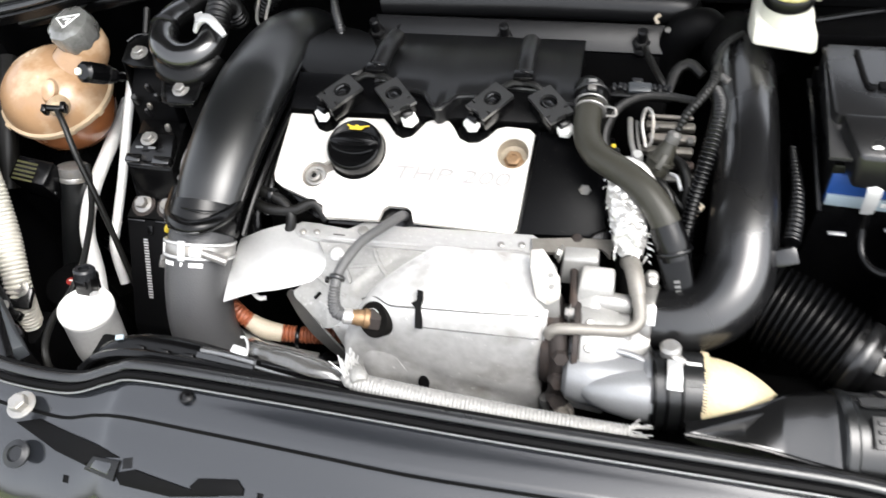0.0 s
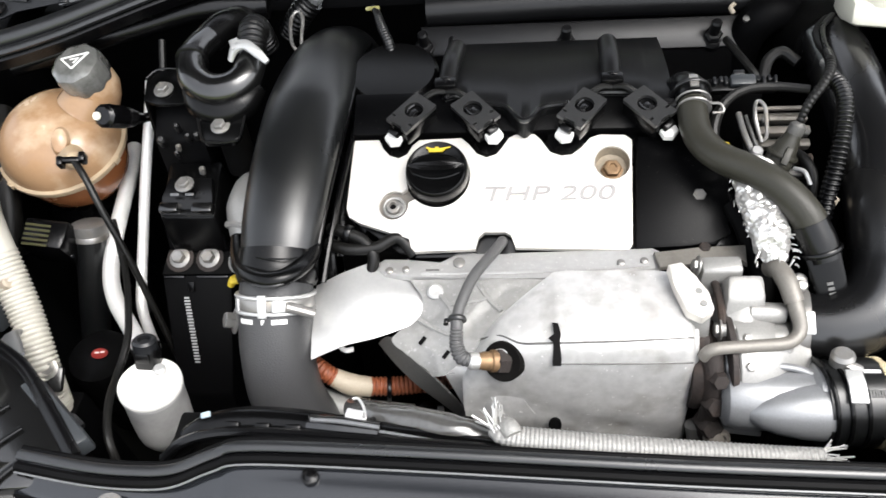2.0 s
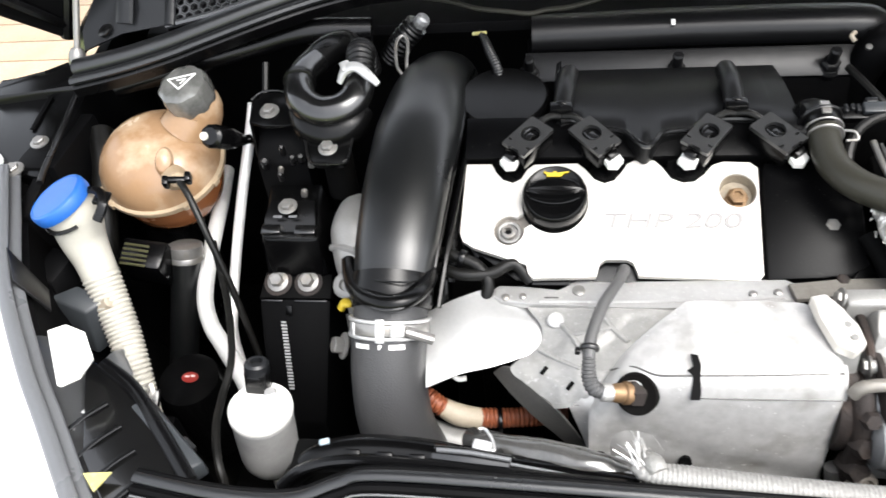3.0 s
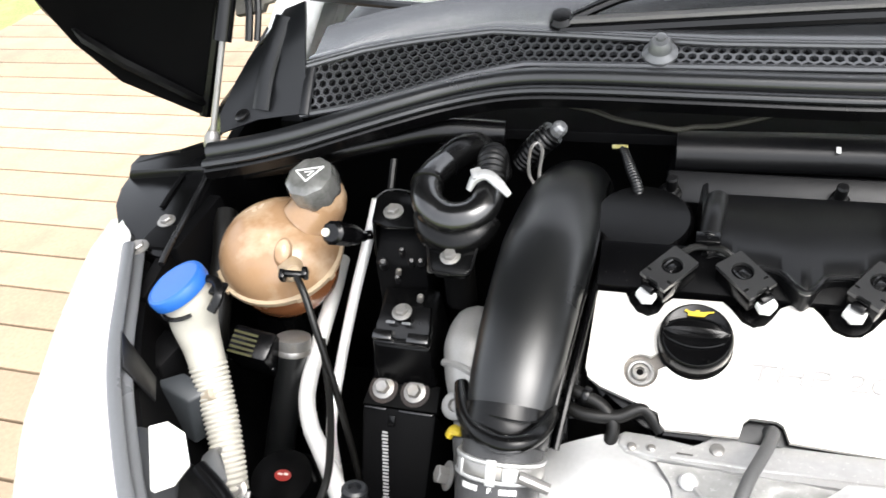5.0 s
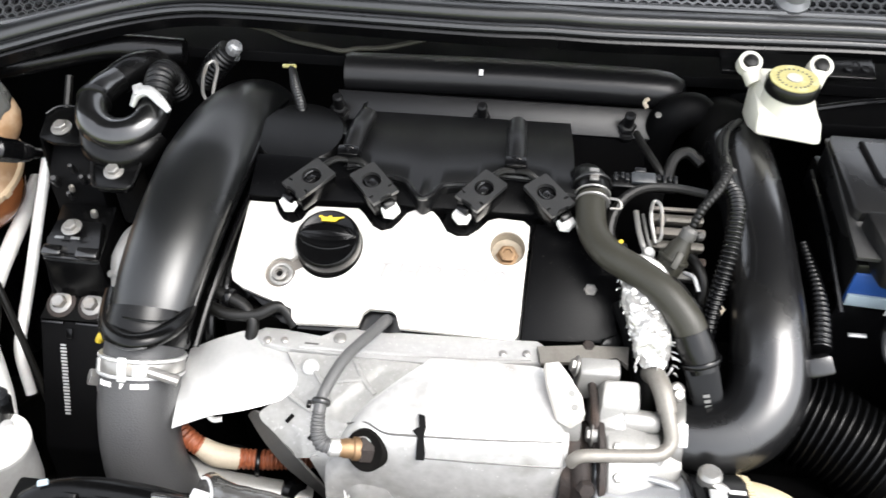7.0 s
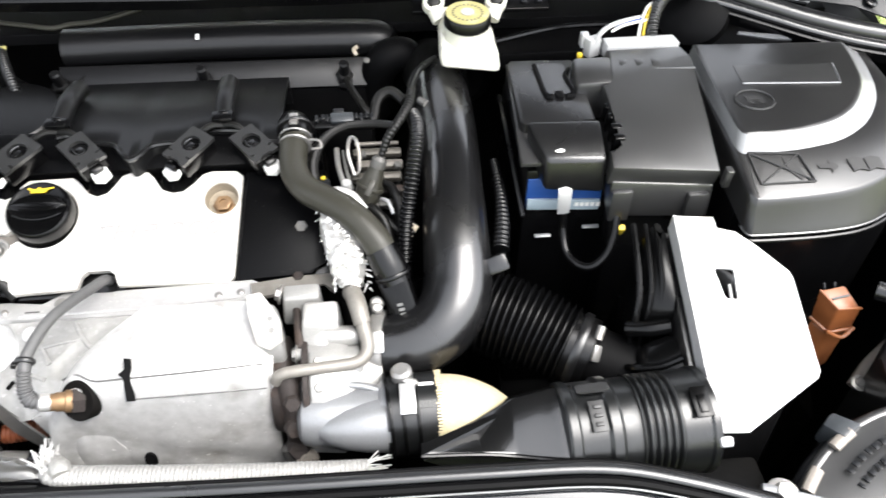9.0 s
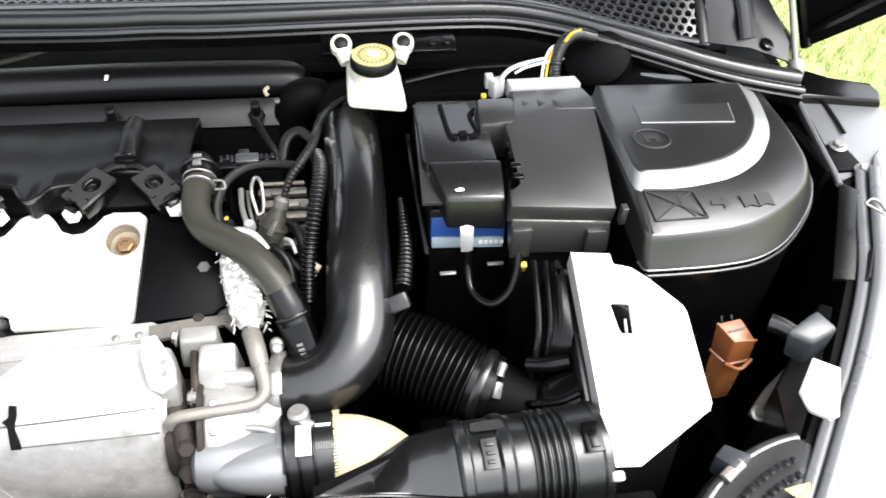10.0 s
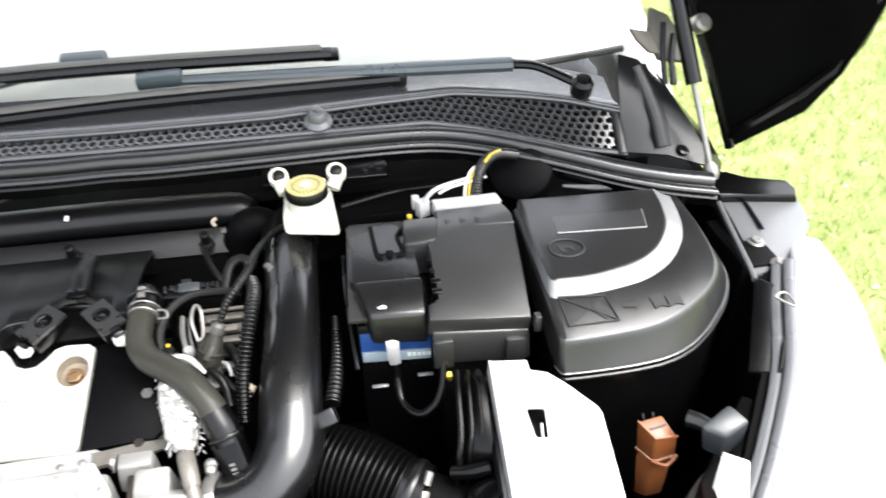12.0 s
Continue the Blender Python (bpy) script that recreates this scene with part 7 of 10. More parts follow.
def build_front_rail_bits():
    r = thing("radiator_top_rail", "black radiator top rail with clips and glossy pipe", "radiator rail", (-0.33, 0.33, 0.78))
    part("rail", tube([(-0.455, 0.312, 0.835), (-0.435, 0.326, 0.850), (-0.40, 0.335, 0.855), (-0.35, 0.334, 0.856), (-0.30, 0.326, 0.857), (-0.24, 0.318, 0.860), (-0.19, 0.312, 0.863)], [0.009, 0.012, 0.013, 0.0125, 0.012, 0.011, 0.008], 14, 8, 0.8), SATIN, r, "glossy black moulded rail")
    part("rail_edge", tube([(-0.455, 0.306, 0.848), (-0.435, 0.314, 0.862), (-0.40, 0.319, 0.868), (-0.34, 0.317, 0.870), (-0.28, 0.312, 0.872), (-0.20, 0.306, 0.874)], 0.0045, 10, 8), BLACK, r)
    wet = tube([(-0.3143, 0.3680, 0.8250), (-0.2949, 0.3489, 0.8450), (-0.2619, 0.3369, 0.8560), (-0.2286, 0.3283, 0.8600), (-0.2048, 0.3253, 0.8560), (-0.1902, 0.3287, 0.8450)], [0.010, 0.0125, 0.0130, 0.0130, 0.0115, 0.010], 20, 14)
    for v in wet.verts:
        v.co += noise.noise_vector(v.co * 70) * 0.0014
    part("pipe", wet, WETMETAL, r, "wet-looking grey metal pipe")
    part("rail_cover", tube([(-0.3369, 0.3279, 0.8660), (-0.3127, 0.3247, 0.8680), (-0.2805, 0.3209, 0.8680)], [0.0085, 0.0095, 0.0085], 12, 6, 0.8), GLOSSPL, r, "glossy black rail cover")
    part("cover_edge", tube([(-0.3342, 0.3277, 0.8740), (-0.3091, 0.3250, 0.8760), (-0.2797, 0.3207, 0.8760)], 0.0018, 8, 4), GREYPAINT, r)
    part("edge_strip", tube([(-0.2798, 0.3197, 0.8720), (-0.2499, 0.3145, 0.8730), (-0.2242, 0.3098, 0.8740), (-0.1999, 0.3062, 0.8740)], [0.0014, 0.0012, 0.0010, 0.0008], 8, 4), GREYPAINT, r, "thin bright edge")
    part("clip", tube([(-0.2990, 0.3319, 0.8720), (-0.2925, 0.3301, 0.8720), (-0.2948, 0.3399, 0.8720), (-0.3004, 0.3479, 0.8720), (-0.3049, 0.3479, 0.8720)], 0.0012, 8, 4), BRIGHT, r, "bright wire clip")
    part("clip_block", box(axes((-0.3014, 0.3347, 0.8680), (0, -0.2, 1), (1, -0.2, 0)), (0.014, 0.008, 0.006), 0.0015), PALEGREY, r)
    part("joint", band(((-0.293, 0.325, 0.857), (-0.287, 0.324, 0.857)), 0.0122, 0.003), BLACK, r)
    for x, y in ((-0.40, 0.332), (-0.375, 0.331), (-0.35, 0.33)):
        part("lug", box(axes((x, y - 0.004, 0.864), (0, -0.4, 1)), (0.012, 0.005, 0.003), 0.001), SATIN, r)
    part("blue_clip", box(axes((-0.4235, 0.336, 0.8635), (0, -0.2, 1), (1, 0.3, 0)), (0.008, 0.005, 0.003), 0.001), PALE, r, "small pale blue clip")
    part("slot_block", box(axes((-0.325, 0.319, 0.866), (0, -0.4, 1), (1, -0.05, 0)), (0.030, 0.006, 0.006), 0.001), GREYPL, r)
    part("foot", box(axes((-0.33, 0.33, 0.6), (0, 0, 1)), (0.24, 0.03, 0.256), 0.004), SOOT, r)
    b = thing("braided_sleeve", "silver braided sleeve with frayed ends", "braided sleeve", (-0.07, 0.31, 0.85))
    line = [(-0.192, 0.318, 0.884), (-0.185, 0.312, 0.884), (-0.15, 0.309, 0.882), (-0.08, 0.306, 0.879), (0.0, 0.306, 0.873), (0.038, 0.309, 0.868)]
    part("sleeve", tube(line, [0.0065, 0.0085, 0.009, 0.0085, 0.0075, 0.006], 16, 14, 0.75, ribs=0.0007, pitch=0.0032), BRAID, b, "woven silver sleeve")
    rng = random.Random(5)
    frays = []
    for _ in range(30):
        o = Vector((-0.190 + rng.uniform(-0.004, 0.006), 0.316 + rng.uniform(-0.006, 0.006), 0.885 + rng.uniform(-0.003, 0.004)))
        d = Vector((rng.uniform(-0.8, 0.1), rng.uniform(0.2, 1.2), rng.uniform(-0.1, 0.6))).normalized() * rng.uniform(0.010, 0.022)
        frays.append(tube([o, o + d * 0.5 + Vector((0, 0, 0.002)), o + d], 0.0006, 5, 3))
    for _ in range(14):
        o = Vector((0.036, 0.309 + rng.uniform(-0.005, 0.005), 0.868))
        d = Vector((rng.uniform(0.4, 1), rng.uniform(-0.5, 0.6), rng.uniform(-0.2, 0.3))).normalized() * rng.uniform(0.01, 0.022)
        frays.append(tube([o, o + d * 0.5, o + d], 0.0006, 5, 3))
    tagged(part("frayed_end", join(*frays), FOIL, b, "loose frayed strands"), kind="stuff")
    part("side_strand", tube([(-0.190, 0.325, 0.882), (-0.182, 0.315, 0.888), (-0.179, 0.309, 0.8875)], [0.006, 0.008, 0.007], 12, 6), BRAID, b)
    return r


def build_head_cables():
    c = thing("engine_side_hoses", "thin black hoses between engine and charge pipe", "thin hose", (-0.32, 0.53, 0.84))
    part("hose", tube([(-0.350, 0.520, 0.888), (-0.335, 0.514, 0.888), (-0.318, 0.508, 0.884), (-0.308, 0.498, 0.876), (-0.310, 0.488, 0.862), (-0.32, 0.48, 0.84)], 0.0055, 12, 8), RUBBER, c)
    part("hose", tube([(-0.352, 0.508, 0.880), (-0.33, 0.500, 0.880), (-0.305, 0.502, 0.880), (-0.285, 0.510, 0.884), (-0.27, 0.50, 0.872)], 0.0055, 12, 8), RUBBER, c)
    part("clamp", band(((-0.334, 0.5137, 0.888), (-0.328, 0.512, 0.887)), 0.006, 0.006), BLACK, c)
    part("hose", tube([(-0.347, 0.610, 0.90), (-0.345, 0.57, 0.895), (-0.346, 0.53, 0.885), (-0.348, 0.50, 0.87), (-0.345, 0.48, 0.84)], 0.0045, 10, 8), SATIN, c)
    part("hose", tube([(-0.34, 0.62, 0.905), (-0.339, 0.58, 0.895), (-0.341, 0.54, 0.885), (-0.343, 0.51, 0.86)], 0.0035, 10, 8), PIPEGLOSS, c)
    g = thing("gearbox_housing", "pale cast gearbox housing half hidden by the pipe", "gearbox", (-0.44, 0.55, 0.46))
    part("housing", hexa([(-0.47, 0.46, 0.46), (-0.36, 0.46, 0.46), (-0.36, 0.66, 0.46), (-0.47, 0.66, 0.46)], [(-0.445, 0.49, 0.80), (-0.38, 0.49, 0.80), (-0.38, 0.63, 0.83), (-0.445, 0.63, 0.83)], 0.015), SOOT, g)
    casing = [(-0.442, 0.625, 0.84), (-0.444, 0.60, 0.858), (-0.443, 0.575, 0.858), (-0.440, 0.55, 0.846), (-0.436, 0.528, 0.83), (-0.434, 0.51, 0.81)]
    part("end_casing", tube(casing, [0.016, 0.026, 0.028, 0.024, 0.018, 0.014], 18, 6), CAST, g, "pale cast end casing", 70)
    part("casing_ridge", tube([(-0.466, 0.556, 0.858), (-0.45, 0.546, 0.868), (-0.43, 0.538, 0.866)], 0.004, 8, 5), CAST, g)
    part("lug", lathe([(0.013, -0.01), (0.013, 0.006), (0.010, 0.008), (0.006, 0.008), (0.005, 0.004), (0, 0.004)], axes((-0.446, 0.520, 0.842), (-0.2, -0.5, 0.8)), 20), CAST, g)
    part("lower_stem", tube([(-0.437, 0.50, 0.826), (-0.432, 0.475, 0.80), (-0.43, 0.45, 0.76)], [0.010, 0.009, 0.009], 12, 4), ARM, g)
    part("stem_bolt", bolt_mesh(axes((-0.437, 0.452, 0.836), (-0.8, -0.3, 0.5)), 0.008, 0.010), STEEL, g, "", 30)
    return c


build_charge_pipe()
build_charge_hose()
build_expansion_tank()
build_thin_pipes()
build_coolant_plug()
build_metal_lines()
build_canister()
build_radiator_hose()
build_washer_neck()
build_tank_tag()
build_brake_unit()
build_engine_mount()
build_heater_hose()
build_side_bracket()
build_bulkhead_fittings()
build_orange_conduit()
build_front_rail_bits()
build_head_cables()


# ---- parts on the battery side ----
def build_boost_pipe():
    p = thing("boost_pipe", "glossy black boost pipe curving up from the turbocharger", "boost pipe", (0.10, 0.45, 0.83))
    mid = [(0.050, 0.431, 0.857), (0.078, 0.426, 0.863), (0.104, 0.434, 0.873), (0.121, 0.459, 0.889), (0.125, 0.505, 0.911), (0.127, 0.56, 0.925), (0.1290, 0.62, 0.935), (0.1285, 0.68, 0.939), (0.1270, 0.73, 0.935), (0.124, 0.785, 0.915)]
    part("pipe", tube(mid, [0.0275, 0.0285, 0.030, 0.0310, 0.030, 0.0285, 0.0285, 0.0295, 0.030, 0.030], 30, 10), PIPEGLOSS, p, "glossy scuffed plastic pipe")
    clamp = part("clamp", band(((0.047, 0.4316, 0.857), (0.057, 0.4300, 0.858)), 0.0290, 0.011), STEEL, p, "bright steel band clamp")
    n = Vector((-0.05, -0.55, 0.83)).normalized()
    part("clamp_plate", box(axes(Vector((0.052, 0.431, 0.8575)) + n * 0.0300, n), (0.0085, 0.018, 0.0025), 0.001), BRIGHT, clamp, "bright clamp plate")
    for up, r in ((0.036, 0.0052), (0.048, 0.0062)):
        o = Vector((0.0505, 0.431 + up * 0.45, 0.8575 + 0.031))
        part("clamp_bolt", lathe([(r, -0.008), (r, 0.002), (r * 0.7, 0.004), (0, 0.0045)], axes(o, (0.1, -0.4, 1)), 14), STEEL, clamp, "small clamp bolt")
    part("end_collar", tube([(0.1275, 0.715, 0.938), (0.1265, 0.74, 0.934), (0.124, 0.775, 0.92)], [0.0315, 0.0335, 0.034], 26, 4), SOOT, p, "dark rubber end collar")
    part("side_hose", tube([(0.112, 0.765, 0.925), (0.094, 0.764, 0.945), (0.074, 0.762, 0.942), (0.062, 0.765, 0.915), (0.06, 0.77, 0.87)], [0.016, 0.019, 0.020, 0.019, 0.018], 22, 8), DARK, p, "dark ribbed hose behind the pipe")
    part("bracket_stud", tube([(0.104, 0.66, 0.955), (0.110, 0.648, 0.958)], 0.004, 10, 1, smooth=False), STEEL, p)
    return p


def build_coolant_hose():
    h = thing("coolant_hose", "olive-black coolant hose with clamp and moulded end", "hose", (0.02, 0.53, 0.86))
    mid = [(-0.018, 0.618, 0.950), (-0.020, 0.596, 0.946), (-0.018, 0.570, 0.943), (-0.006, 0.545, 0.943), (0.016, 0.525, 0.944), (0.036, 0.506, 0.942), (0.052, 0.488, 0.932), (0.060, 0.477, 0.920)]
    part("hose", tube(mid, [0.0132, 0.0132, 0.0130, 0.0128, 0.0128, 0.0130, 0.0134, 0.0138], 22, 8), OLIVE, h, "dull olive-black rubber hose")
    part("end_fitting", tube([(0.056, 0.482, 0.926), (0.063, 0.472, 0.914), (0.068, 0.464, 0.903)], [0.0145, 0.0152, 0.0148], 18, 4), BLACK, h, "ribbed black end fitting")
    part("fitting_ring", band(((0.0645, 0.470, 0.911), (0.067, 0.466, 0.905)), 0.0150, 0.004), BLACK, h)
    d = Vector((0.016, -0.030, -0.042)).normalized()
    blk = part("quick_connector", box(axes((0.065, 0.469, 0.909), d, (1, 0, 0.3)), (0.028, 0.024, 0.062), 0.004, 0.85), SATIN, h, "black quick connector")
    out = Vector((0.1, -0.75, 0.62))
    for k in range(5):
        part("printed_bar", box(axes(Vector((0.0705, 0.4445, 0.8945)) + d * (0.0045 * k) , out, (1, 0, 0.2)), (0.005, 0.0025, 0.0006), 0), INK, blk)
    el = part("elbow", tube([(-0.018, 0.612, 0.949), (-0.019, 0.628, 0.952), (-0.024, 0.643, 0.944), (-0.034, 0.650, 0.925)], [0.0150, 0.0145, 0.0135, 0.013], 18, 6), BLACK, h, "black plastic elbow")
    part("clamp", join(band(((-0.018, 0.609, 0.9485), (-0.0185, 0.601, 0.947)), 0.0134, 0.0020), band(((-0.018, 0.616, 0.950), (-0.0182, 0.610, 0.9487)), 0.0142, 0.0018), box(axes((-0.0185, 0.6215, 0.9655), (0, -0.2, 1)), (0.008, 0.014, 0.0025), 0.0008), tube([(-0.005, 0.606, 0.953), (0.004, 0.604, 0.953), (0.006, 0.598, 0.949), (-0.003, 0.598, 0.948)], 0.0013, 8, 5)), STEEL, h, "steel spring clamp")
    part("clip_band", band(((-0.0185, 0.622, 0.951), (-0.0188, 0.627, 0.952)), 0.0160, 0.003), GREYPL, el)
    return h


def build_foil_wrap():
    f = thing("foil_wrapped_pipe", "crumpled silver foil wrapped round a pipe", "foil wrap", (0.02, 0.49, 0.8))
    bm = tube([(0.016, 0.532, 0.926), (0.019, 0.512, 0.928), (0.024, 0.492, 0.922), (0.028, 0.474, 0.914), (0.030, 0.460, 0.904)], [0.011, 0.0140, 0.0158, 0.0152, 0.010], 56, 18, 0.8)
    for v in bm.verts:
        n = noise.noise_vector(v.co * 110) * 0.0030 + noise.noise_vector(v.co * 420) * 0.0012
        v.co += n
    part("wrap", bm, FOIL, f, "", 12)
    rng = random.Random(8)
    strands = []
    for k in range(34):
        s = rng.random()
        c = Vector((0.016, 0.532, 0.926)).lerp(Vector((0.032, 0.455, 0.902)), s)
        o = c + Vector((0.0140 * rng.choice((-1, 1, 1)), 0, rng.uniform(-0.002, 0.010)))
        d = Vector((rng.uniform(0.2, 1.0) * (1 if o.x > c.x else -0.5), rng.uniform(-1.0, -0.1), rng.uniform(-0.3, 0.5))).normalized() * rng.uniform(0.003, 0.007)
        strands.append(tube([o, o + d * 0.6 + Vector((0, 0, 0.001)), o + d], [0.0010, 0.0007, 0.0003], 5, 2))
    for k in range(12):
        o = Vector((0.030 + rng.uniform(-0.014, 0.014), 0.462 + rng.uniform(-0.003, 0.006), 0.905 + rng.uniform(0, 0.008)))
        strands.append(tube([o, o + Vector((rng.uniform(-0.004, 0.005), rng.uniform(-0.009, -0.003), rng.uniform(-0.008, 0.0)))], [0.0013, 0.0004], 5, 1, smooth=False))
    tagged(part("torn_edge", join(*strands), FOIL, f, "torn ragged foil strands", 12), kind="stuff")
    part("pipe", tube([(0.01, 0.53, 0.90), (0.02, 0.50, 0.89), (0.03, 0.46, 0.86), (0.03, 0.45, 0.78)], 0.009, 12, 6), SOOT, f)
    part("top_strip", tube([(0.004, 0.536, 0.935), (0.018, 0.545, 0.940), (0.034, 0.540, 0.938), (0.046, 0.530, 0.93)], [0.003, 0.004, 0.004, 0.002], 8, 6), FOIL, f, "", 20)
    return f


def build_thermostat():
    t = thing("thermostat_housing", "stained metal thermostat housing with khaki sensor plug", "thermostat housing", (0.055, 0.585, 0.8))
    part("body", hexa([(0.02, 0.545, 0.80), (0.088, 0.545, 0.80), (0.088, 0.63, 0.80), (0.02, 0.63, 0.80)], [(0.026, 0.56, 0.905), (0.080, 0.56, 0.905), (0.082, 0.618, 0.92), (0.028, 0.618, 0.92)], 0.006), SOOT, t)
    for x, y, z, w, mat in ((0.058, 0.606, 0.930, 0.046, TANCAST), (0.060, 0.594, 0.925, 0.044, PALECAST), (0.056, 0.582, 0.920, 0.048, TANCAST), (0.062, 0.571, 0.912, 0.040, RUST), (0.066, 0.560, 0.905, 0.034, ARM)):
        part("cast_rib", box(axes((x, y, z), (0, -0.45, 1)), (w, 0.008, 0.010), 0.002), mat, t, "ribbed stained casting")
    part("top_lip", box(axes((0.058, 0.614, 0.937), (0, -0.35, 1)), (0.042, 0.0035, 0.004), 0.001), PALECAST, t)
    for x, y in ((0.044, 0.600), (0.077, 0.588)):
        part("rib_bolt", lathe([(0.0040, -0.002), (0.0040, 0.003), (0.0028, 0.004), (0, 0.004)], axes((x, y, 0.936 + 0.4 * (y - 0.600)), (0, -0.4, 1)), 6), ARM, t)
    part("ring_clip", tube([(0.036, 0.572, 0.935), (0.031, 0.588, 0.950), (0.034, 0.602, 0.956), (0.040, 0.596, 0.954), (0.041, 0.578, 0.938), (0.036, 0.572, 0.935)], 0.0017, 10, 8), STEEL, t, "bright wire loop")
    part("rod", tube([(0.020, 0.600, 0.945), (0.022, 0.576, 0.940), (0.028, 0.556, 0.932)], 0.0026, 10, 5), STEEL, t)
    part("rod", tube([(0.026, 0.598, 0.944), (0.029, 0.574, 0.938), (0.034, 0.558, 0.930)], 0.0016, 10, 5), ARM, t)
    o, d = Vector((0.0485, 0.555, 0.930)), Vector((0.38, 0.36, 0.85)).normalized()
    s = part("sensor_plug", lathe([(0.0105, -0.014), (0.0120, -0.006), (0.0120, 0.006), (0.0100, 0.009), (0.0092, 0.016), (0.0072, 0.020), (0.0062, 0.027), (0.0045, 0.028)], axes(o, d), 14), OLIVE, t, "khaki moulded sensor plug")
    part("plug_ring", band((o + d * 0.0, o + d * 0.008), 0.0115, 0.004), OLIVE, s)
    part("plug_head", lathe([(0.0060, 0.022), (0.0070, 0.024), (0.0070, 0.031), (0.0045, 0.034), (0, 0.034)], axes(o, d), 16), ARM, s, "dull grey plug head")
    part("latch", box(axes(o + d * 0.004 + Vector((0, -0.010, 0.006)), (0, -0.6, 0.8), d), (0.016, 0.006, 0.003), 0.001), OLIVE, s)
    part("pale_bolt", lathe([(0.0052, -0.004), (0.0052, 0.004), (0.004, 0.006), (0, 0.006)], axes((0.0287, 0.558, 0.934), (0, -0.3, 1)), 16), BRIGHT, t, "pale round bolt head")
    plug = part("side_plug", box(axes((0.006, 0.569, 0.918), (0, -0.3, 1), (1, 0.2, 0)), (0.015, 0.012, 0.014), 0.002), CAPPL, t, "small grey plug")
    part("plug_face", box(axes((0.007, 0.5625, 0.9265), (0, -0.7, 0.7), (1, 0.2, 0)), (0.010, 0.007, 0.002), 0.0006), PALEGREY, plug)
    part("yellow_dot", lathe([(0.0022, 0), (0.0022, 0.002), (0, 0.002)], axes((0.007, 0.572, 0.9325), (0, -0.3, 1)), 10), YELLOW, plug)
    part("pipe_stub", tube([(0.052, 0.575, 0.92), (0.050, 0.556, 0.912), (0.050, 0.54, 0.895)], 0.008, 14, 4), ARM, t)
    part("small_hose", tube([(0.060, 0.575, 0.922), (0.070, 0.560, 0.926), (0.076, 0.544, 0.918), (0.074, 0.528, 0.90)], 0.0048, 12, 6), RUBBER, t)
    part("small_hose", tube([(0.040, 0.548, 0.920), (0.052, 0.538, 0.922), (0.062, 0.526, 0.915), (0.066, 0.512, 0.90)], 0.0042, 12, 6), RUBBER, t)
    part("stub", box(axes((0.050, 0.538, 0.902), (0, -0.4, 1)), (0.018, 0.012, 0.012), 0.002), ARM, t)
    part("white_lead", tube([(0.060, 0.548, 0.925), (0.066, 0.540, 0.928), (0.070, 0.530, 0.922)], 0.0018, 8, 5), PALEGREY, t)
    part("stand", box(axes((0.055, 0.585, 0.46), (0, 0, 1)), (0.06, 0.07, 0.36), 0.006), SOOT, t)
    return t


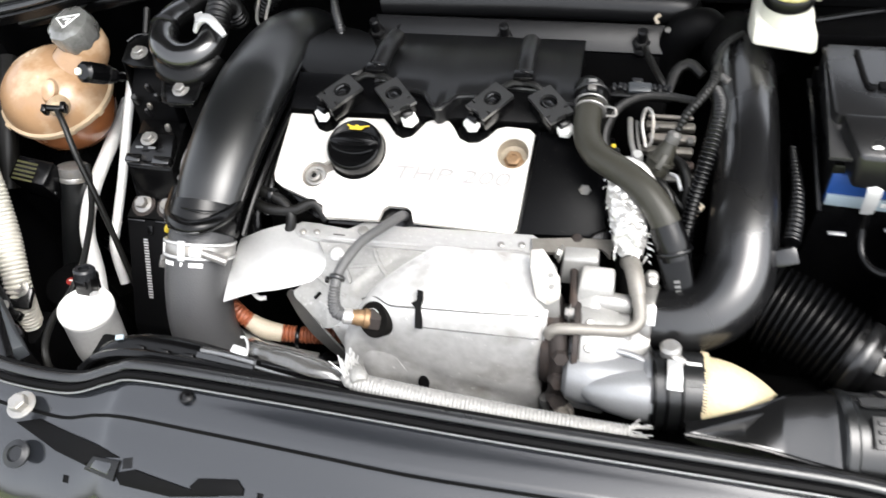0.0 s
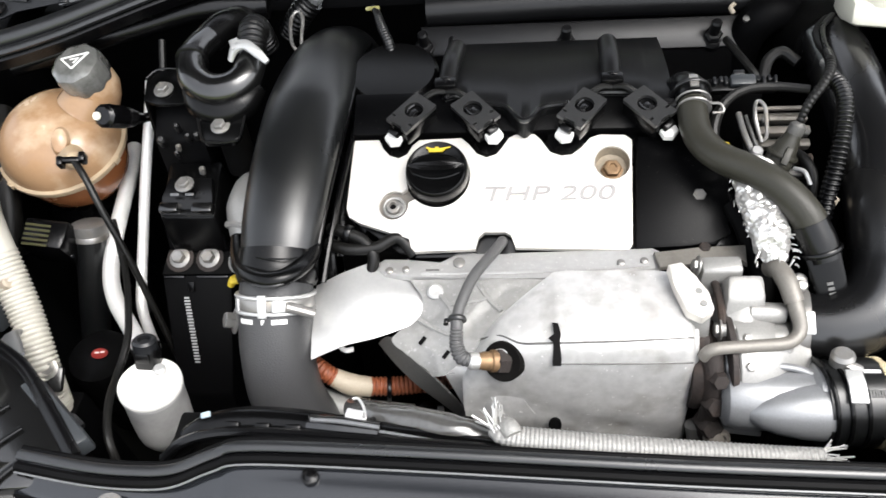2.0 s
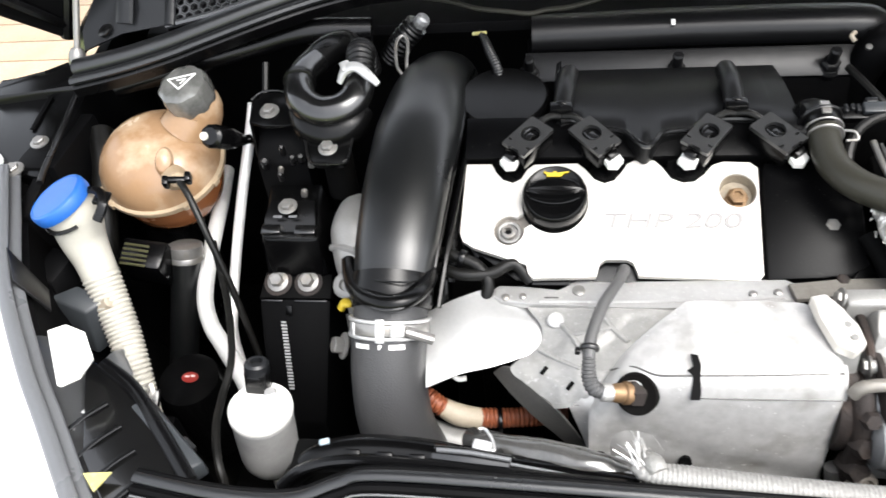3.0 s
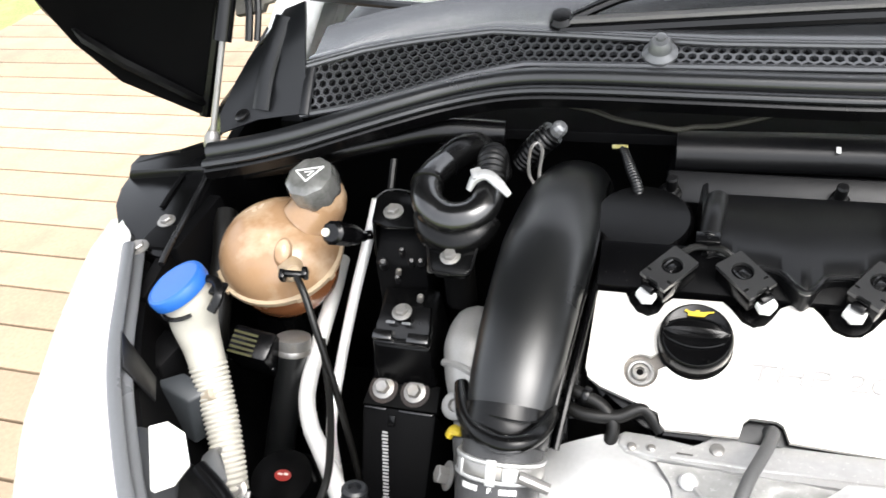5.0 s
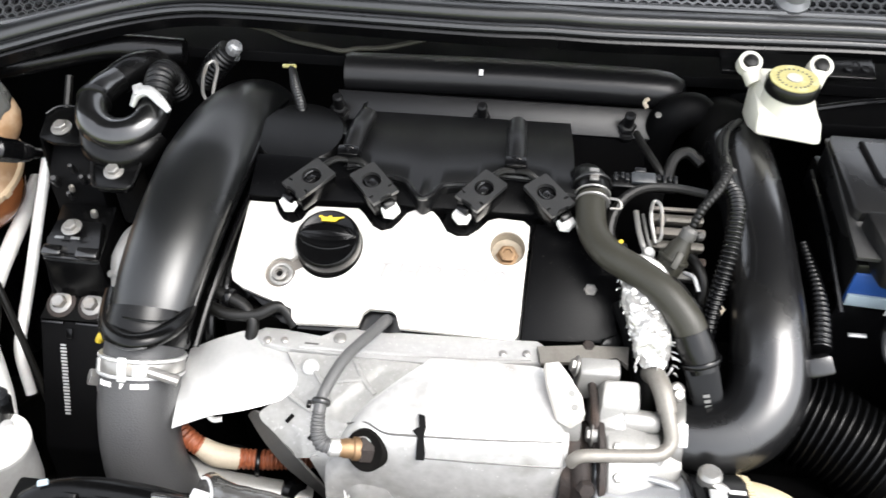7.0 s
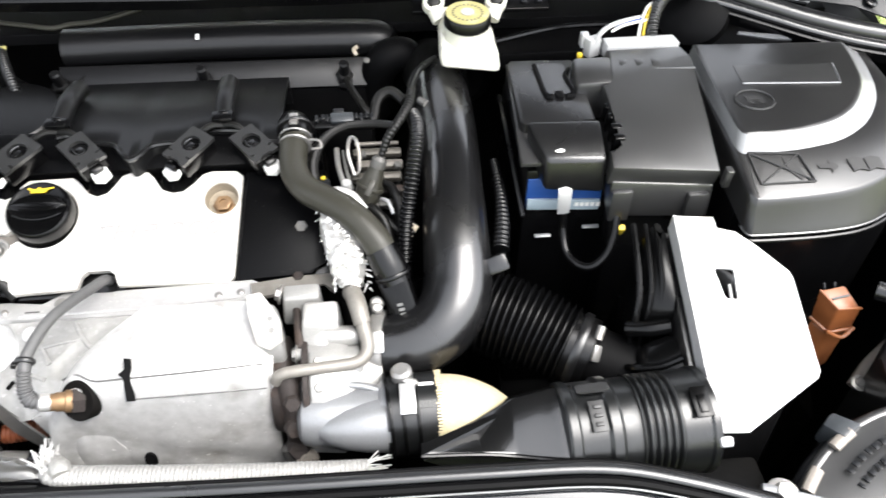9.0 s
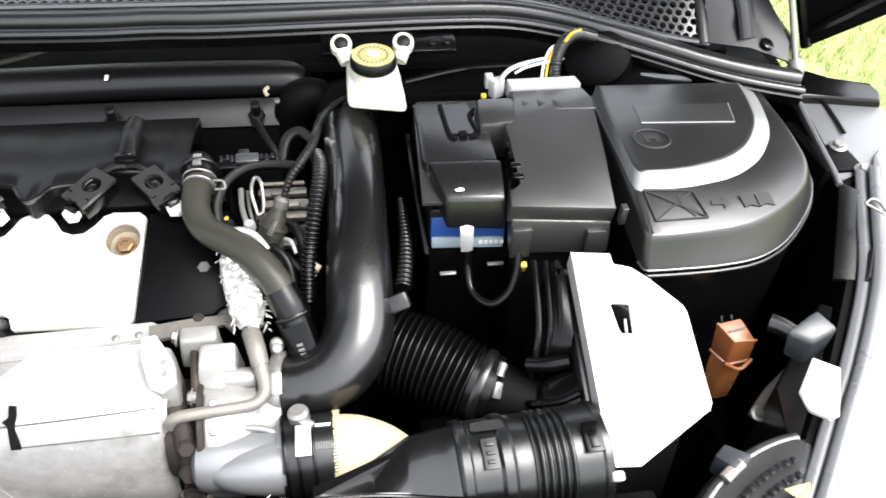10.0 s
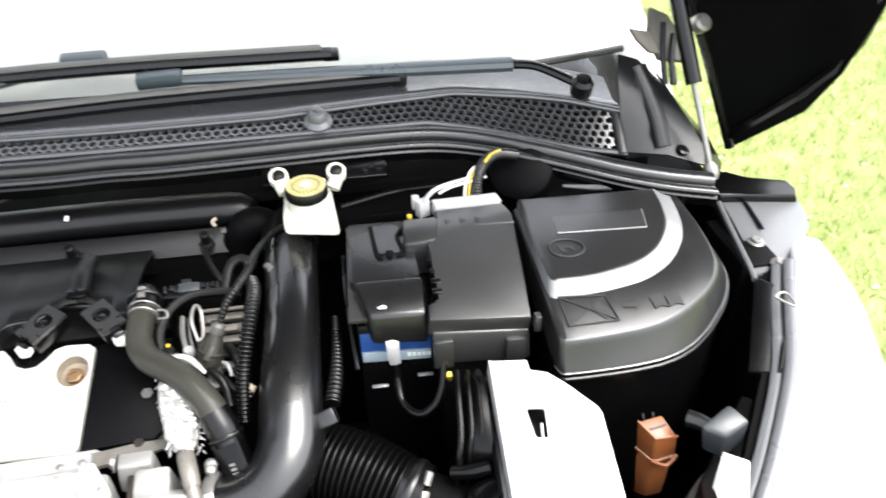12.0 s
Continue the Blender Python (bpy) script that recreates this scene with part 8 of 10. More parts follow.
def build_looms():
    a = thing("engine_loom", "black wiring loom with ribbed sleeves by the boost pipe", "wiring loom", (0.08, 0.56, 0.9))
    part("sleeve", tube([(0.060, 0.568, 0.952), (0.068, 0.578, 0.970), (0.080, 0.590, 0.982), (0.090, 0.610, 0.985), (0.094, 0.635, 0.982), (0.096, 0.660, 0.975), (0.103, 0.69, 0.968), (0.118, 0.715, 0.966), (0.135, 0.73, 0.96)], [0.0030, 0.0042, 0.0046, 0.0046, 0.0044, 0.004, 0.0038, 0.0036, 0.0036], 10, 8, ribs=0.0005, pitch=0.004), RUBBER, a, "black taped sleeve")
    part("wire", tube([(0.090, 0.618, 0.988), (0.097, 0.655, 0.980), (0.107, 0.690, 0.973), (0.124, 0.718, 0.968)], 0.0028, 8, 8), GREYPL, a)
    part("corrugated_sleeve", tube([(0.093, 0.608, 0.975), (0.096, 0.592, 0.976), (0.095, 0.572, 0.973), (0.090, 0.548, 0.960), (0.084, 0.528, 0.940), (0.080, 0.515, 0.918), (0.078, 0.50, 0.89)], 0.0074, 14, 8, ribs=0.0016, pitch=0.0042), BLACK, a, "corrugated black sleeve")
    part("arch_cable", tube([(0.000, 0.570, 0.925), (-0.002, 0.588, 0.938), (0.008, 0.608, 0.950), (0.028, 0.620, 0.956), (0.055, 0.620, 0.958), (0.080, 0.612, 0.960)], [0.005, 0.005, 0.0045, 0.0042, 0.0042, 0.004], 10, 8), RUBBER, a, "thin arching cable")
    part("lower_cable", tube([(0.060, 0.536, 0.915), (0.075, 0.520, 0.908), (0.084, 0.515, 0.910), (0.088, 0.522, 0.916)], 0.0035, 8, 8), RUBBER, a)
    part("pale_end", tube([(0.083, 0.515, 0.909), (0.089, 0.521, 0.916)], 0.0042, 8, 1, smooth=False), TAPE, a)
    part("rear_cable", tube([(0.030, 0.72, 0.945), (0.036, 0.70, 0.944), (0.048, 0.675, 0.938), (0.058, 0.664, 0.93)], 0.0038, 8, 8), RUBBER, a)
    part("rear_cable", tube([(0.055, 0.66, 0.93), (0.062, 0.680, 0.945), (0.075, 0.686, 0.95), (0.088, 0.676, 0.945)], 0.0055, 10, 8), RUBBER, a)
    part("yellow_tip", tube([(0.042, 0.752, 0.954), (0.039, 0.756, 0.958), (0.043, 0.760, 0.960)], 0.0022, 8, 4), TAPE, a)
    part("pale_stud", lathe([(0.0028, 0), (0.0034, 0.003), (0, 0.004)], axes((0.052, 0.742, 0.952), (0, -0.5, 1)), 12), ARM, a)
    c = thing("plug_strip", "small dark multiway electrical connector strip", "connector", (0.03, 0.642, 0.93))
    part("strip", box(axes((0.028, 0.632, 0.948), (0, -0.35, 1)), (0.058, 0.013, 0.008), 0.002), BLACK, c)
    part("grey_block", box(axes((0.0265, 0.630, 0.9565), (0, -0.35, 1)), (0.022, 0.011, 0.006), 0.0015), SLATE, c, "dark teal block")
    part("hood", box(axes((0.0235, 0.638, 0.957), (0, -0.35, 1)), (0.010, 0.005, 0.008), 0.001), CAPPL, c)
    for k, x in enumerate((0.002, 0.008, 0.012, 0.040, 0.045, 0.050, 0.055)):
        part("pin", box(axes((x, 0.631 + 0.002 * (k % 2), 0.956), (0, -0.35, 1)), (0.003, 0.008 - 0.002 * (k % 2), 0.005), 0.0008), CAPPL, c)
    part("bracket", box(axes((0.03, 0.66, 0.80), (0, 0, 1)), (0.05, 0.02, 0.135), 0.003), DARK, c)
    s = thing("side_loom", "black sleeved loom with a grey plug beside the bellows", "wiring loom", (0.165, 0.5, 0.85))
    part("sleeve", tube([(0.172, 0.60, 0.92), (0.171, 0.55, 0.92), (0.168, 0.515, 0.915), (0.163, 0.488, 0.910)], [0.005, 0.006, 0.008, 0.0085], 12, 8, ribs=0.0012, pitch=0.005), BLACK, s)
    part("plug", box(axes((0.159, 0.478, 0.904), (-0.15, -0.7, 0.6), (1, 0.3, 0.2)), (0.020, 0.016, 0.016), 0.003), GREYPL, s, "grey square plug")
    part("thin_rod", tube([(0.186, 0.67, 0.95), (0.186, 0.60, 0.94), (0.19, 0.53, 0.91)], 0.0022, 8, 4), GREYPL, s)
    return a


def build_outlet_hose():
    h = thing("turbo_outlet_hose", "black rubber joiner and cream woven hose below the turbocharger", "hose", (0.12, 0.36, 0.76))
    j = part("joiner", tube([(0.054, 0.3675, 0.842), (0.078, 0.368, 0.842), (0.097, 0.369, 0.842)], [0.0335, 0.0345, 0.0345], 36, 3), PIPEPL, h, "black rubber joiner sleeve")
    for xa in (0.0555, 0.0655, 0.0775):
        part("sleeve_rib", band(((xa - 0.001, 0.3676, 0.842), (xa + 0.001, 0.3678, 0.842)), 0.0342, 0.0028, 0.0016), SATIN, j)
    part("woven_hose", tube([(0.092, 0.3675, 0.842), (0.110, 0.366, 0.840), (0.129, 0.361, 0.831), (0.147, 0.352, 0.814), (0.160, 0.342, 0.79), (0.164, 0.335, 0.75)], [0.033, 0.0335, 0.034, 0.034, 0.034, 0.034], 36, 8), KEVLAR, h, "cream woven fabric hose")
    rng = random.Random(3)
    teeth = []
    for k in range(84):
        a = 2 * math.pi * k / 84
        c = Vector((0.0975, 0.369 + 0.0338 * math.cos(a), 0.842 + 0.0338 * math.sin(a)))
        teeth.append(box(axes(c, (0, math.cos(a), math.sin(a)), (1, 0, 0)), (0.003 + rng.uniform(0, 0.003), 0.0016, 0.0012), 0))
    part("frayed_edge", join(*teeth), KEVLAR, h, "frayed fabric edge")
    clamp = part("clamp", band(((0.066, 0.368, 0.842), (0.077, 0.368, 0.842)), 0.0346, 0.012, 0.003), STEEL, h, "bright T-bolt clamp")
    for turn in (-22, -4):
        n = Vector((0, math.sin(radians(turn)), math.cos(radians(turn))))
        part("clamp_plate", box(axes(Vector((0.0715, 0.368, 0.842)) + n * 0.0374, n), (0.0125, 0.014, 0.0022), 0.0008), BRIGHT, clamp)
    part("clamp_rim", band(((0.0795, 0.368, 0.842), (0.0815, 0.368, 0.842)), 0.0348, 0.0018, 0.0012), STEEL, clamp)
    part("clamp_edge", band(((0.0575, 0.368, 0.842), (0.0605, 0.368, 0.842)), 0.034, 0.003), STEEL, clamp)
    part("t_bolt", join(lathe([(0.0088, -0.008), (0.0088, 0.003), (0.0065, 0.006), (0, 0.007)], axes((0.068, 0.384, 0.879), (-0.1, 0.1, 1)), 18), box(axes((0.070, 0.379, 0.876), (0, -0.2, 1), (1, -0.7, 0)), (0.022, 0.008, 0.006), 0.002)), STEEL, clamp, "T-bolt and nut")
    part("white_stripe", box(axes((0.087, 0.374, 0.8762), (0, 0.15, 1)), (0.012, 0.003, 0.0006), 0), MARK, j)
    for k in range(7):
        part("printed_bar", box(axes((0.0815 + 0.0020 * k, 0.356, 0.8745), (0, -0.35, 1)), (0.0014, 0.006, 0.0005), 0), INK, j)
    part("lower_run", tube([(0.164, 0.335, 0.75), (0.16, 0.34, 0.64), (0.15, 0.36, 0.47)], 0.034, 18, 5), SOOT, h)
    return h


def build_bellows():
    b = thing("intake_bellows", "ribbed black rubber intake bellows with steel clamp", "bellows hose", (0.19, 0.44, 0.8))
    a, e = Vector((0.148, 0.474, 0.846)), Vector((0.221, 0.4325, 0.837))
    part("bellows", tube([a, a.lerp(e, 0.5) + Vector((0.001, 0.001, 0.001)), e], [0.0405, 0.0405, 0.037], 36, 10, ribs=0.0055, pitch=0.0064), SATIN, b, "deeply ribbed black rubber", 80)
    part("cuff", tube([e, e + (e - a).normalized() * 0.022], 0.0335, 30, 1, smooth=False), BLACK, b)
    c = part("clamp", band((e + (e - a).normalized() * 0.006, e + (e - a).normalized() * 0.014), 0.0338, 0.008), GREYPL, b, "dark worm clamp band")
    part("clamp_housing", box(axes((0.237, 0.406, 0.859), (0.3, -0.75, 0.6), (0.3, 0.5, 0.7)), (0.015, 0.008, 0.005), 0.0015), STEEL, c, "bright clamp housing")
    part("clamp_screw", lathe([(0.0038, -0.006), (0.0038, 0.006), (0.0025, 0.007), (0, 0.007)], axes((0.244, 0.420, 0.868), (0.4, 0.7, 0.5)), 10), STEEL, c)
    part("stub", tube([e + (e - a).normalized() * 0.018, e + (e - a).normalized() * 0.06], 0.028, 26, 1, smooth=False), DARK, b)
    part("tail", tube([a, a + Vector((-0.03, 0.03, -0.02)), a + Vector((-0.06, 0.05, -0.10)), a + Vector((-0.06, 0.05, -0.37))], 0.031, 20, 5), SOOT, b)
    return b


def build_snorkel():
    s = thing("intake_snorkel", "black plastic air intake snorkel with concertina section", "intake duct", (0.22, 0.32, 0.78))
    # mouth: a flat-topped wedge that meets the round neck, with a folded corner at its tip
    sections = ((0.079, ((0.3080, 0.870), (0.3080, 0.8810), (0.3140, 0.8815), (0.3190, 0.874), (0.3190, 0.868))),
                (0.124, ((0.3075, 0.840), (0.3075, 0.8780), (0.3440, 0.8655), (0.3520, 0.852), (0.3520, 0.838))),
                (0.152, ((0.3060, 0.832), (0.3060, 0.8735), (0.3490, 0.8845), (0.3620, 0.866), (0.3640, 0.835))),
                (0.182, ((0.2980, 0.830), (0.2980, 0.8770), (0.3490, 0.8930), (0.3660, 0.872), (0.3690, 0.832))),
                (0.200, ((0.2920, 0.830), (0.2930, 0.8790), (0.3480, 0.8985), (0.3680, 0.874), (0.3710, 0.832))))
    bm = sheet([[(x, y, z) for y, z in ring] for x, ring in sections])
    bmesh.ops.holes_fill(bm, edges=bm.edges, sides=0)
    bmesh.ops.recalc_face_normals(bm, faces=bm.faces)
    bmesh.ops.bevel(bm, geom=list(bm.edges), offset=0.0018, segments=2, affect="EDGES", profile=0.5)
    part("mouth", bm, GLOSSPL, s, "satin black wedge-shaped duct mouth", 30)
    part("mouth_lip", tube([(x, ring[1][0] - 0.001, ring[1][1] - 0.002) for x, ring in sections], 0.0018, 8, 3), BLACK, s)
    ax = axes((0.192, 0.327, 0.861), (1, 0.05, 0.0), (0, 0, 1))
    part("neck", lathe([(0.040, -0.004), (0.0415, -0.002), (0.0415, 0.004), (0.0400, 0.006), (0.0400, 0.026), (0.0425, 0.029), (0.0425, 0.036), (0.0402, 0.039), (0.0402, 0.054), (0.039, 0.056)], ax, 40), PIPEPL, s, "ringed duct neck")
    part("moulded_label", join(box(axes((0.212, 0.3165, 0.9015), (0, -0.28, 1), (1, 0.05, 0)), (0.012, 0.024, 0.0012), 0.0004), *[box(axes((0.212, 0.310 + 0.0065 * k, 0.9005 + 0.0018 * k), (0, -0.28, 1), (1, 0.05, 0)), (0.006, 0.003, 0.0022), 0.0004) for k in range(3)]), DARKPRINT, s, "small moulded mark")
    part("patch", slab(rounded([(0.200, 0.346, 0.9005), (0.226, 0.348, 0.9), (0.226, 0.338, 0.9035), (0.200, 0.336, 0.904)], 0.15, 1), 0.0015, (0, 0.3, 1), 0), DARKPRINT, s)
    part("concertina", tube([ax @ Vector((0, 0, 0.053)), ax @ Vector((0, 0, 0.069)), ax @ Vector((0, 0, 0.085))], 0.0418, 36, 8, ribs=0.0038, pitch=0.0062), PIPEPL, s, "concertina section", 80)
    part("flange", lathe([(0.038, 0.083), (0.0410, 0.085), (0.0410, 0.106), (0.0425, 0.108), (0.0425, 0.113), (0.040, 0.115)], ax, 36), PIPEPL, s, "flanged end at the filter box")
    part("window", join(box(axes((0.2925, 0.321, 0.9035), (0, -0.25, 1), (1, 0.05, 0)), (0.014, 0.024, 0.0016), 0.0005), box(axes((0.2925, 0.319, 0.9042), (0, -0.25, 1), (1, 0.05, 0)), (0.007, 0.014, 0.0024), 0.0005)), SATIN, s)
    part("stay", box(axes((0.22, 0.33, 0.6), (0, 0, 1)), (0.03, 0.03, 0.225), 0.004), DARK, s)
    return s


AIR = Vector((0.12, -0.34, 1)).normalized()


def build_filter_box():
    b = thing("air_filter_box", "glossy black air filter box under a pale bracket", "air filter box", (0.33, 0.40, 0.5))
    part("body", hexa([(0.275, 0.33, 0.5), (0.40, 0.33, 0.5), (0.42, 0.47, 0.5), (0.285, 0.50, 0.5)], [(0.300, 0.325, 0.872), (0.385, 0.340, 0.864), (0.395, 0.43, 0.895), (0.308, 0.495, 0.925)], 0.008), PIPEGLOSS, b, "glossy black moulded body")
    part("upper_shoulder", hexa([(0.258, 0.425, 0.70), (0.31, 0.415, 0.70), (0.312, 0.50, 0.70), (0.275, 0.512, 0.70)], [(0.276, 0.425, 0.892), (0.307, 0.410, 0.905), (0.3125, 0.488, 0.934), (0.296, 0.500, 0.934)], 0.013), SATIN, b, "rounded glossy shoulder")
    for dx, r in ((0.0, 0.003), (0.010, 0.0024), (0.019, 0.0028)):
        part("shoulder_rib", tube([(0.2845 + dx, 0.498 - dx * 0.3, 0.922 + dx * 0.2), (0.281 + dx, 0.470, 0.916 + dx * 0.3), (0.278 + dx, 0.440, 0.902 + dx * 0.35), (0.274 + dx, 0.424, 0.888 + dx * 0.3), (0.270 + dx, 0.414, 0.855)], r, 8, 6), SATIN, b)
    part("shoulder_step", tube([(0.268, 0.420, 0.872), (0.282, 0.412, 0.880), (0.300, 0.410, 0.885)], 0.007, 12, 5), SATIN, b)
    part("lower_shoulder", hexa([(0.255, 0.36, 0.70), (0.31, 0.36, 0.70), (0.31, 0.42, 0.70), (0.258, 0.42, 0.70)], [(0.268, 0.372, 0.858), (0.304, 0.362, 0.880), (0.306, 0.405, 0.893), (0.272, 0.408, 0.868)], 0.012), SATIN, b, "lower glossy shoulder")
    part("lower_ridge", tube([(0.262, 0.395, 0.850), (0.268, 0.385, 0.862), (0.285, 0.378, 0.872), (0.302, 0.378, 0.882)], 0.0035, 10, 5), SATIN, b)
    out = [(0.313, 0.484, 0.944), (0.349, 0.484, 0.940), (0.350, 0.474, 0.9355), (0.366, 0.471, 0.933), (0.381, 0.460, 0.9275), (0.406, 0.436, 0.9165), (0.408, 0.430, 0.9145), (0.4065, 0.352, 0.888), (0.403, 0.346, 0.8865), (0.331, 0.305, 0.881), (0.306, 0.305, 0.884), (0.3085, 0.335, 0.8935), (0.3105, 0.40, 0.9155)]
    def on_bracket(x, y, up=0.0):
        return Vector((x, y, 0.944 + 0.34 * (y - 0.484) - 0.12 * (x - 0.314))) + AIR * up
    slot = [on_bracket(x, y) for x, y in ((0.3375, 0.4350), (0.3395, 0.4372), (0.3540, 0.4367), (0.3552, 0.4350), (0.3524, 0.4115), (0.3508, 0.4100), (0.3420, 0.4105), (0.3402, 0.4130))]
    top = part("bracket", pierced([on_bracket(x, y) for x, y, z in out], [slot], 0.0025, AIR), PALEGREY, b, "pale grey metal bracket plate with a slot")
    part("bracket_lip", slab([(0.3125, 0.485, 0.944), (0.3095, 0.40, 0.9155), (0.3075, 0.335, 0.8935), (0.305, 0.305, 0.884), (0.304, 0.305, 0.868), (0.3065, 0.335, 0.878), (0.3085, 0.40, 0.900), (0.3115, 0.485, 0.928)], 0.002, (-1, 0, 0), 0), PALEGREY, b)
    part("bracket_foot", box(axes((0.309, 0.303, 0.872), (0, -0.5, 1)), (0.010, 0.008, 0.016), 0.002), PALEGREY, b)
    part("slot_edge", tube([on_bracket(x, y, -0.004) for x, y in ((0.3500, 0.4245), (0.3490, 0.418), (0.3482, 0.4115))], 0.0013, 8, 4), PALEGREY, top)
    return b


def build_battery():
    b = thing("car_battery", "blue car battery under a black terminal cover", "battery", (0.24, 0.62, 0.6))
    part("case", box(axes((0.246, 0.622, 0.62), (0, 0, 1)), (0.105, 0.150, 0.330), 0.004), BLACK, b, "black battery tray and case")
    part("blue_front", box(axes((0.2310, 0.5475, 0.9045), (0, 0, 1), (1, -0.07, 0)), (0.071, 0.008, 0.0365), 0.002), LABELBLUE, b, "blue battery wall")
    part("pale_label", box(axes((0.2305, 0.5425, 0.9055), (0, 0, 1), (1, -0.07, 0)), (0.0685, 0.003, 0.0125), 0.0008), PALE, b, "pale blue label with printed bars")
    for k in range(5):
        part("printed_bar", box(axes((0.243 + 0.005 * k, 0.5398 - 0.0003 * k, 0.911), (0, 0, 1), (1, -0.07, 0)), (0.0036, 0.0012, 0.0042), 0), MARK, b)
    part("rear_lid", slab(rounded([(0.193, 0.684, 0.982), (0.262, 0.682, 0.982), (0.262, 0.578, 0.978), (0.191, 0.580, 0.978)], 0.06, 1), 0.03, (0, -0.04, 1), 0.002), GREYPL, b, "black rear lid")
    part("lid_panel", slab(rounded([(0.220, 0.674, 0.9832), (0.249, 0.673, 0.9832), (0.247, 0.622, 0.9812), (0.223, 0.624, 0.9812)], 0.1, 1), 0.001, (0, -0.04, 1), 0), GREYPL, b)
    part("lid_groove", join(tube([(0.219, 0.672, 0.983), (0.222, 0.622, 0.981), (0.229, 0.619, 0.981)], 0.0024, 6, 4), tube([(0.252, 0.662, 0.9832), (0.246, 0.650, 0.9826), (0.249, 0.622, 0.981), (0.241, 0.619, 0.981)], 0.0024, 6, 4)), DARK, b)
    part("lid_lock", box(axes((0.235, 0.621, 0.979), (0, -0.04, 1)), (0.008, 0.010, 0.004), 0.001), DARK, b)
    # lighter plastic stands in for highlights along the black flange
    part("side_flange", slab([(0.193, 0.684, 0.978), (0.199, 0.684, 0.978), (0.206, 0.54, 0.964), (0.186, 0.541, 0.964)], 0.004, (0, -0.1, 1), 0.001), LIDPL, b)
    cover = part("terminal_cover", hexa([(0.199, 0.579, 0.945), (0.264, 0.575, 0.945), (0.2625, 0.526, 0.9375), (0.2065, 0.528, 0.9415)], [(0.194, 0.575, 0.986), (0.263, 0.573, 0.986), (0.260, 0.530, 0.973), (0.207, 0.533, 0.973)], 0.004), GREYPL, b, "satin black terminal cover")
    part("white_mark", slab([(0.215, 0.5405, 0.9778), (0.2205, 0.5425, 0.9784), (0.224, 0.5405, 0.9778), (0.2225, 0.5385, 0.9772), (0.216, 0.5385, 0.9772)], 0.0006, (0, -0.3, 1), 0), MARK, cover)
    part("terminal_tag", tube([(0.226, 0.536, 0.950), (0.226, 0.527, 0.942), (0.2265, 0.526, 0.928), (0.228, 0.529, 0.912)], [0.0062, 0.0062, 0.0062, 0.0055], 4, 5, 0.22), PALEGREY, b, "pale metal earth strap")
    part("earth_cable", tube([(0.228, 0.530, 0.912), (0.229, 0.525, 0.895), (0.230, 0.510, 0.882), (0.238, 0.496, 0.878), (0.250, 0.489, 0.880), (0.264, 0.494, 0.890), (0.272, 0.505, 0.905), (0.274, 0.515, 0.92)], 0.0042, 12, 8), SATIN, b, "glossy black earth cable")
    for o in ((0.211, 0.528, 0.885), (0.258, 0.533, 0.889)):
        part("tray_edge", box(axes(o, (0, -0.4, 1)), (0.016, 0.004, 0.002), 0.0008), GREYPAINT, b)
    part("tray", hexa([(0.17, 0.46, 0.46), (0.30, 0.46, 0.46), (0.30, 0.70, 0.46), (0.17, 0.70, 0.46)], [(0.19, 0.50, 0.62), (0.30, 0.50, 0.62), (0.30, 0.70, 0.62), (0.19, 0.70, 0.62)], 0.004), DARK, b)
    part("yellow_bit", box(axes((0.278, 0.512, 0.90), (0, -0.5, 1)), (0.006, 0.006, 0.014), 0.001), YELLOW, b)
    return b


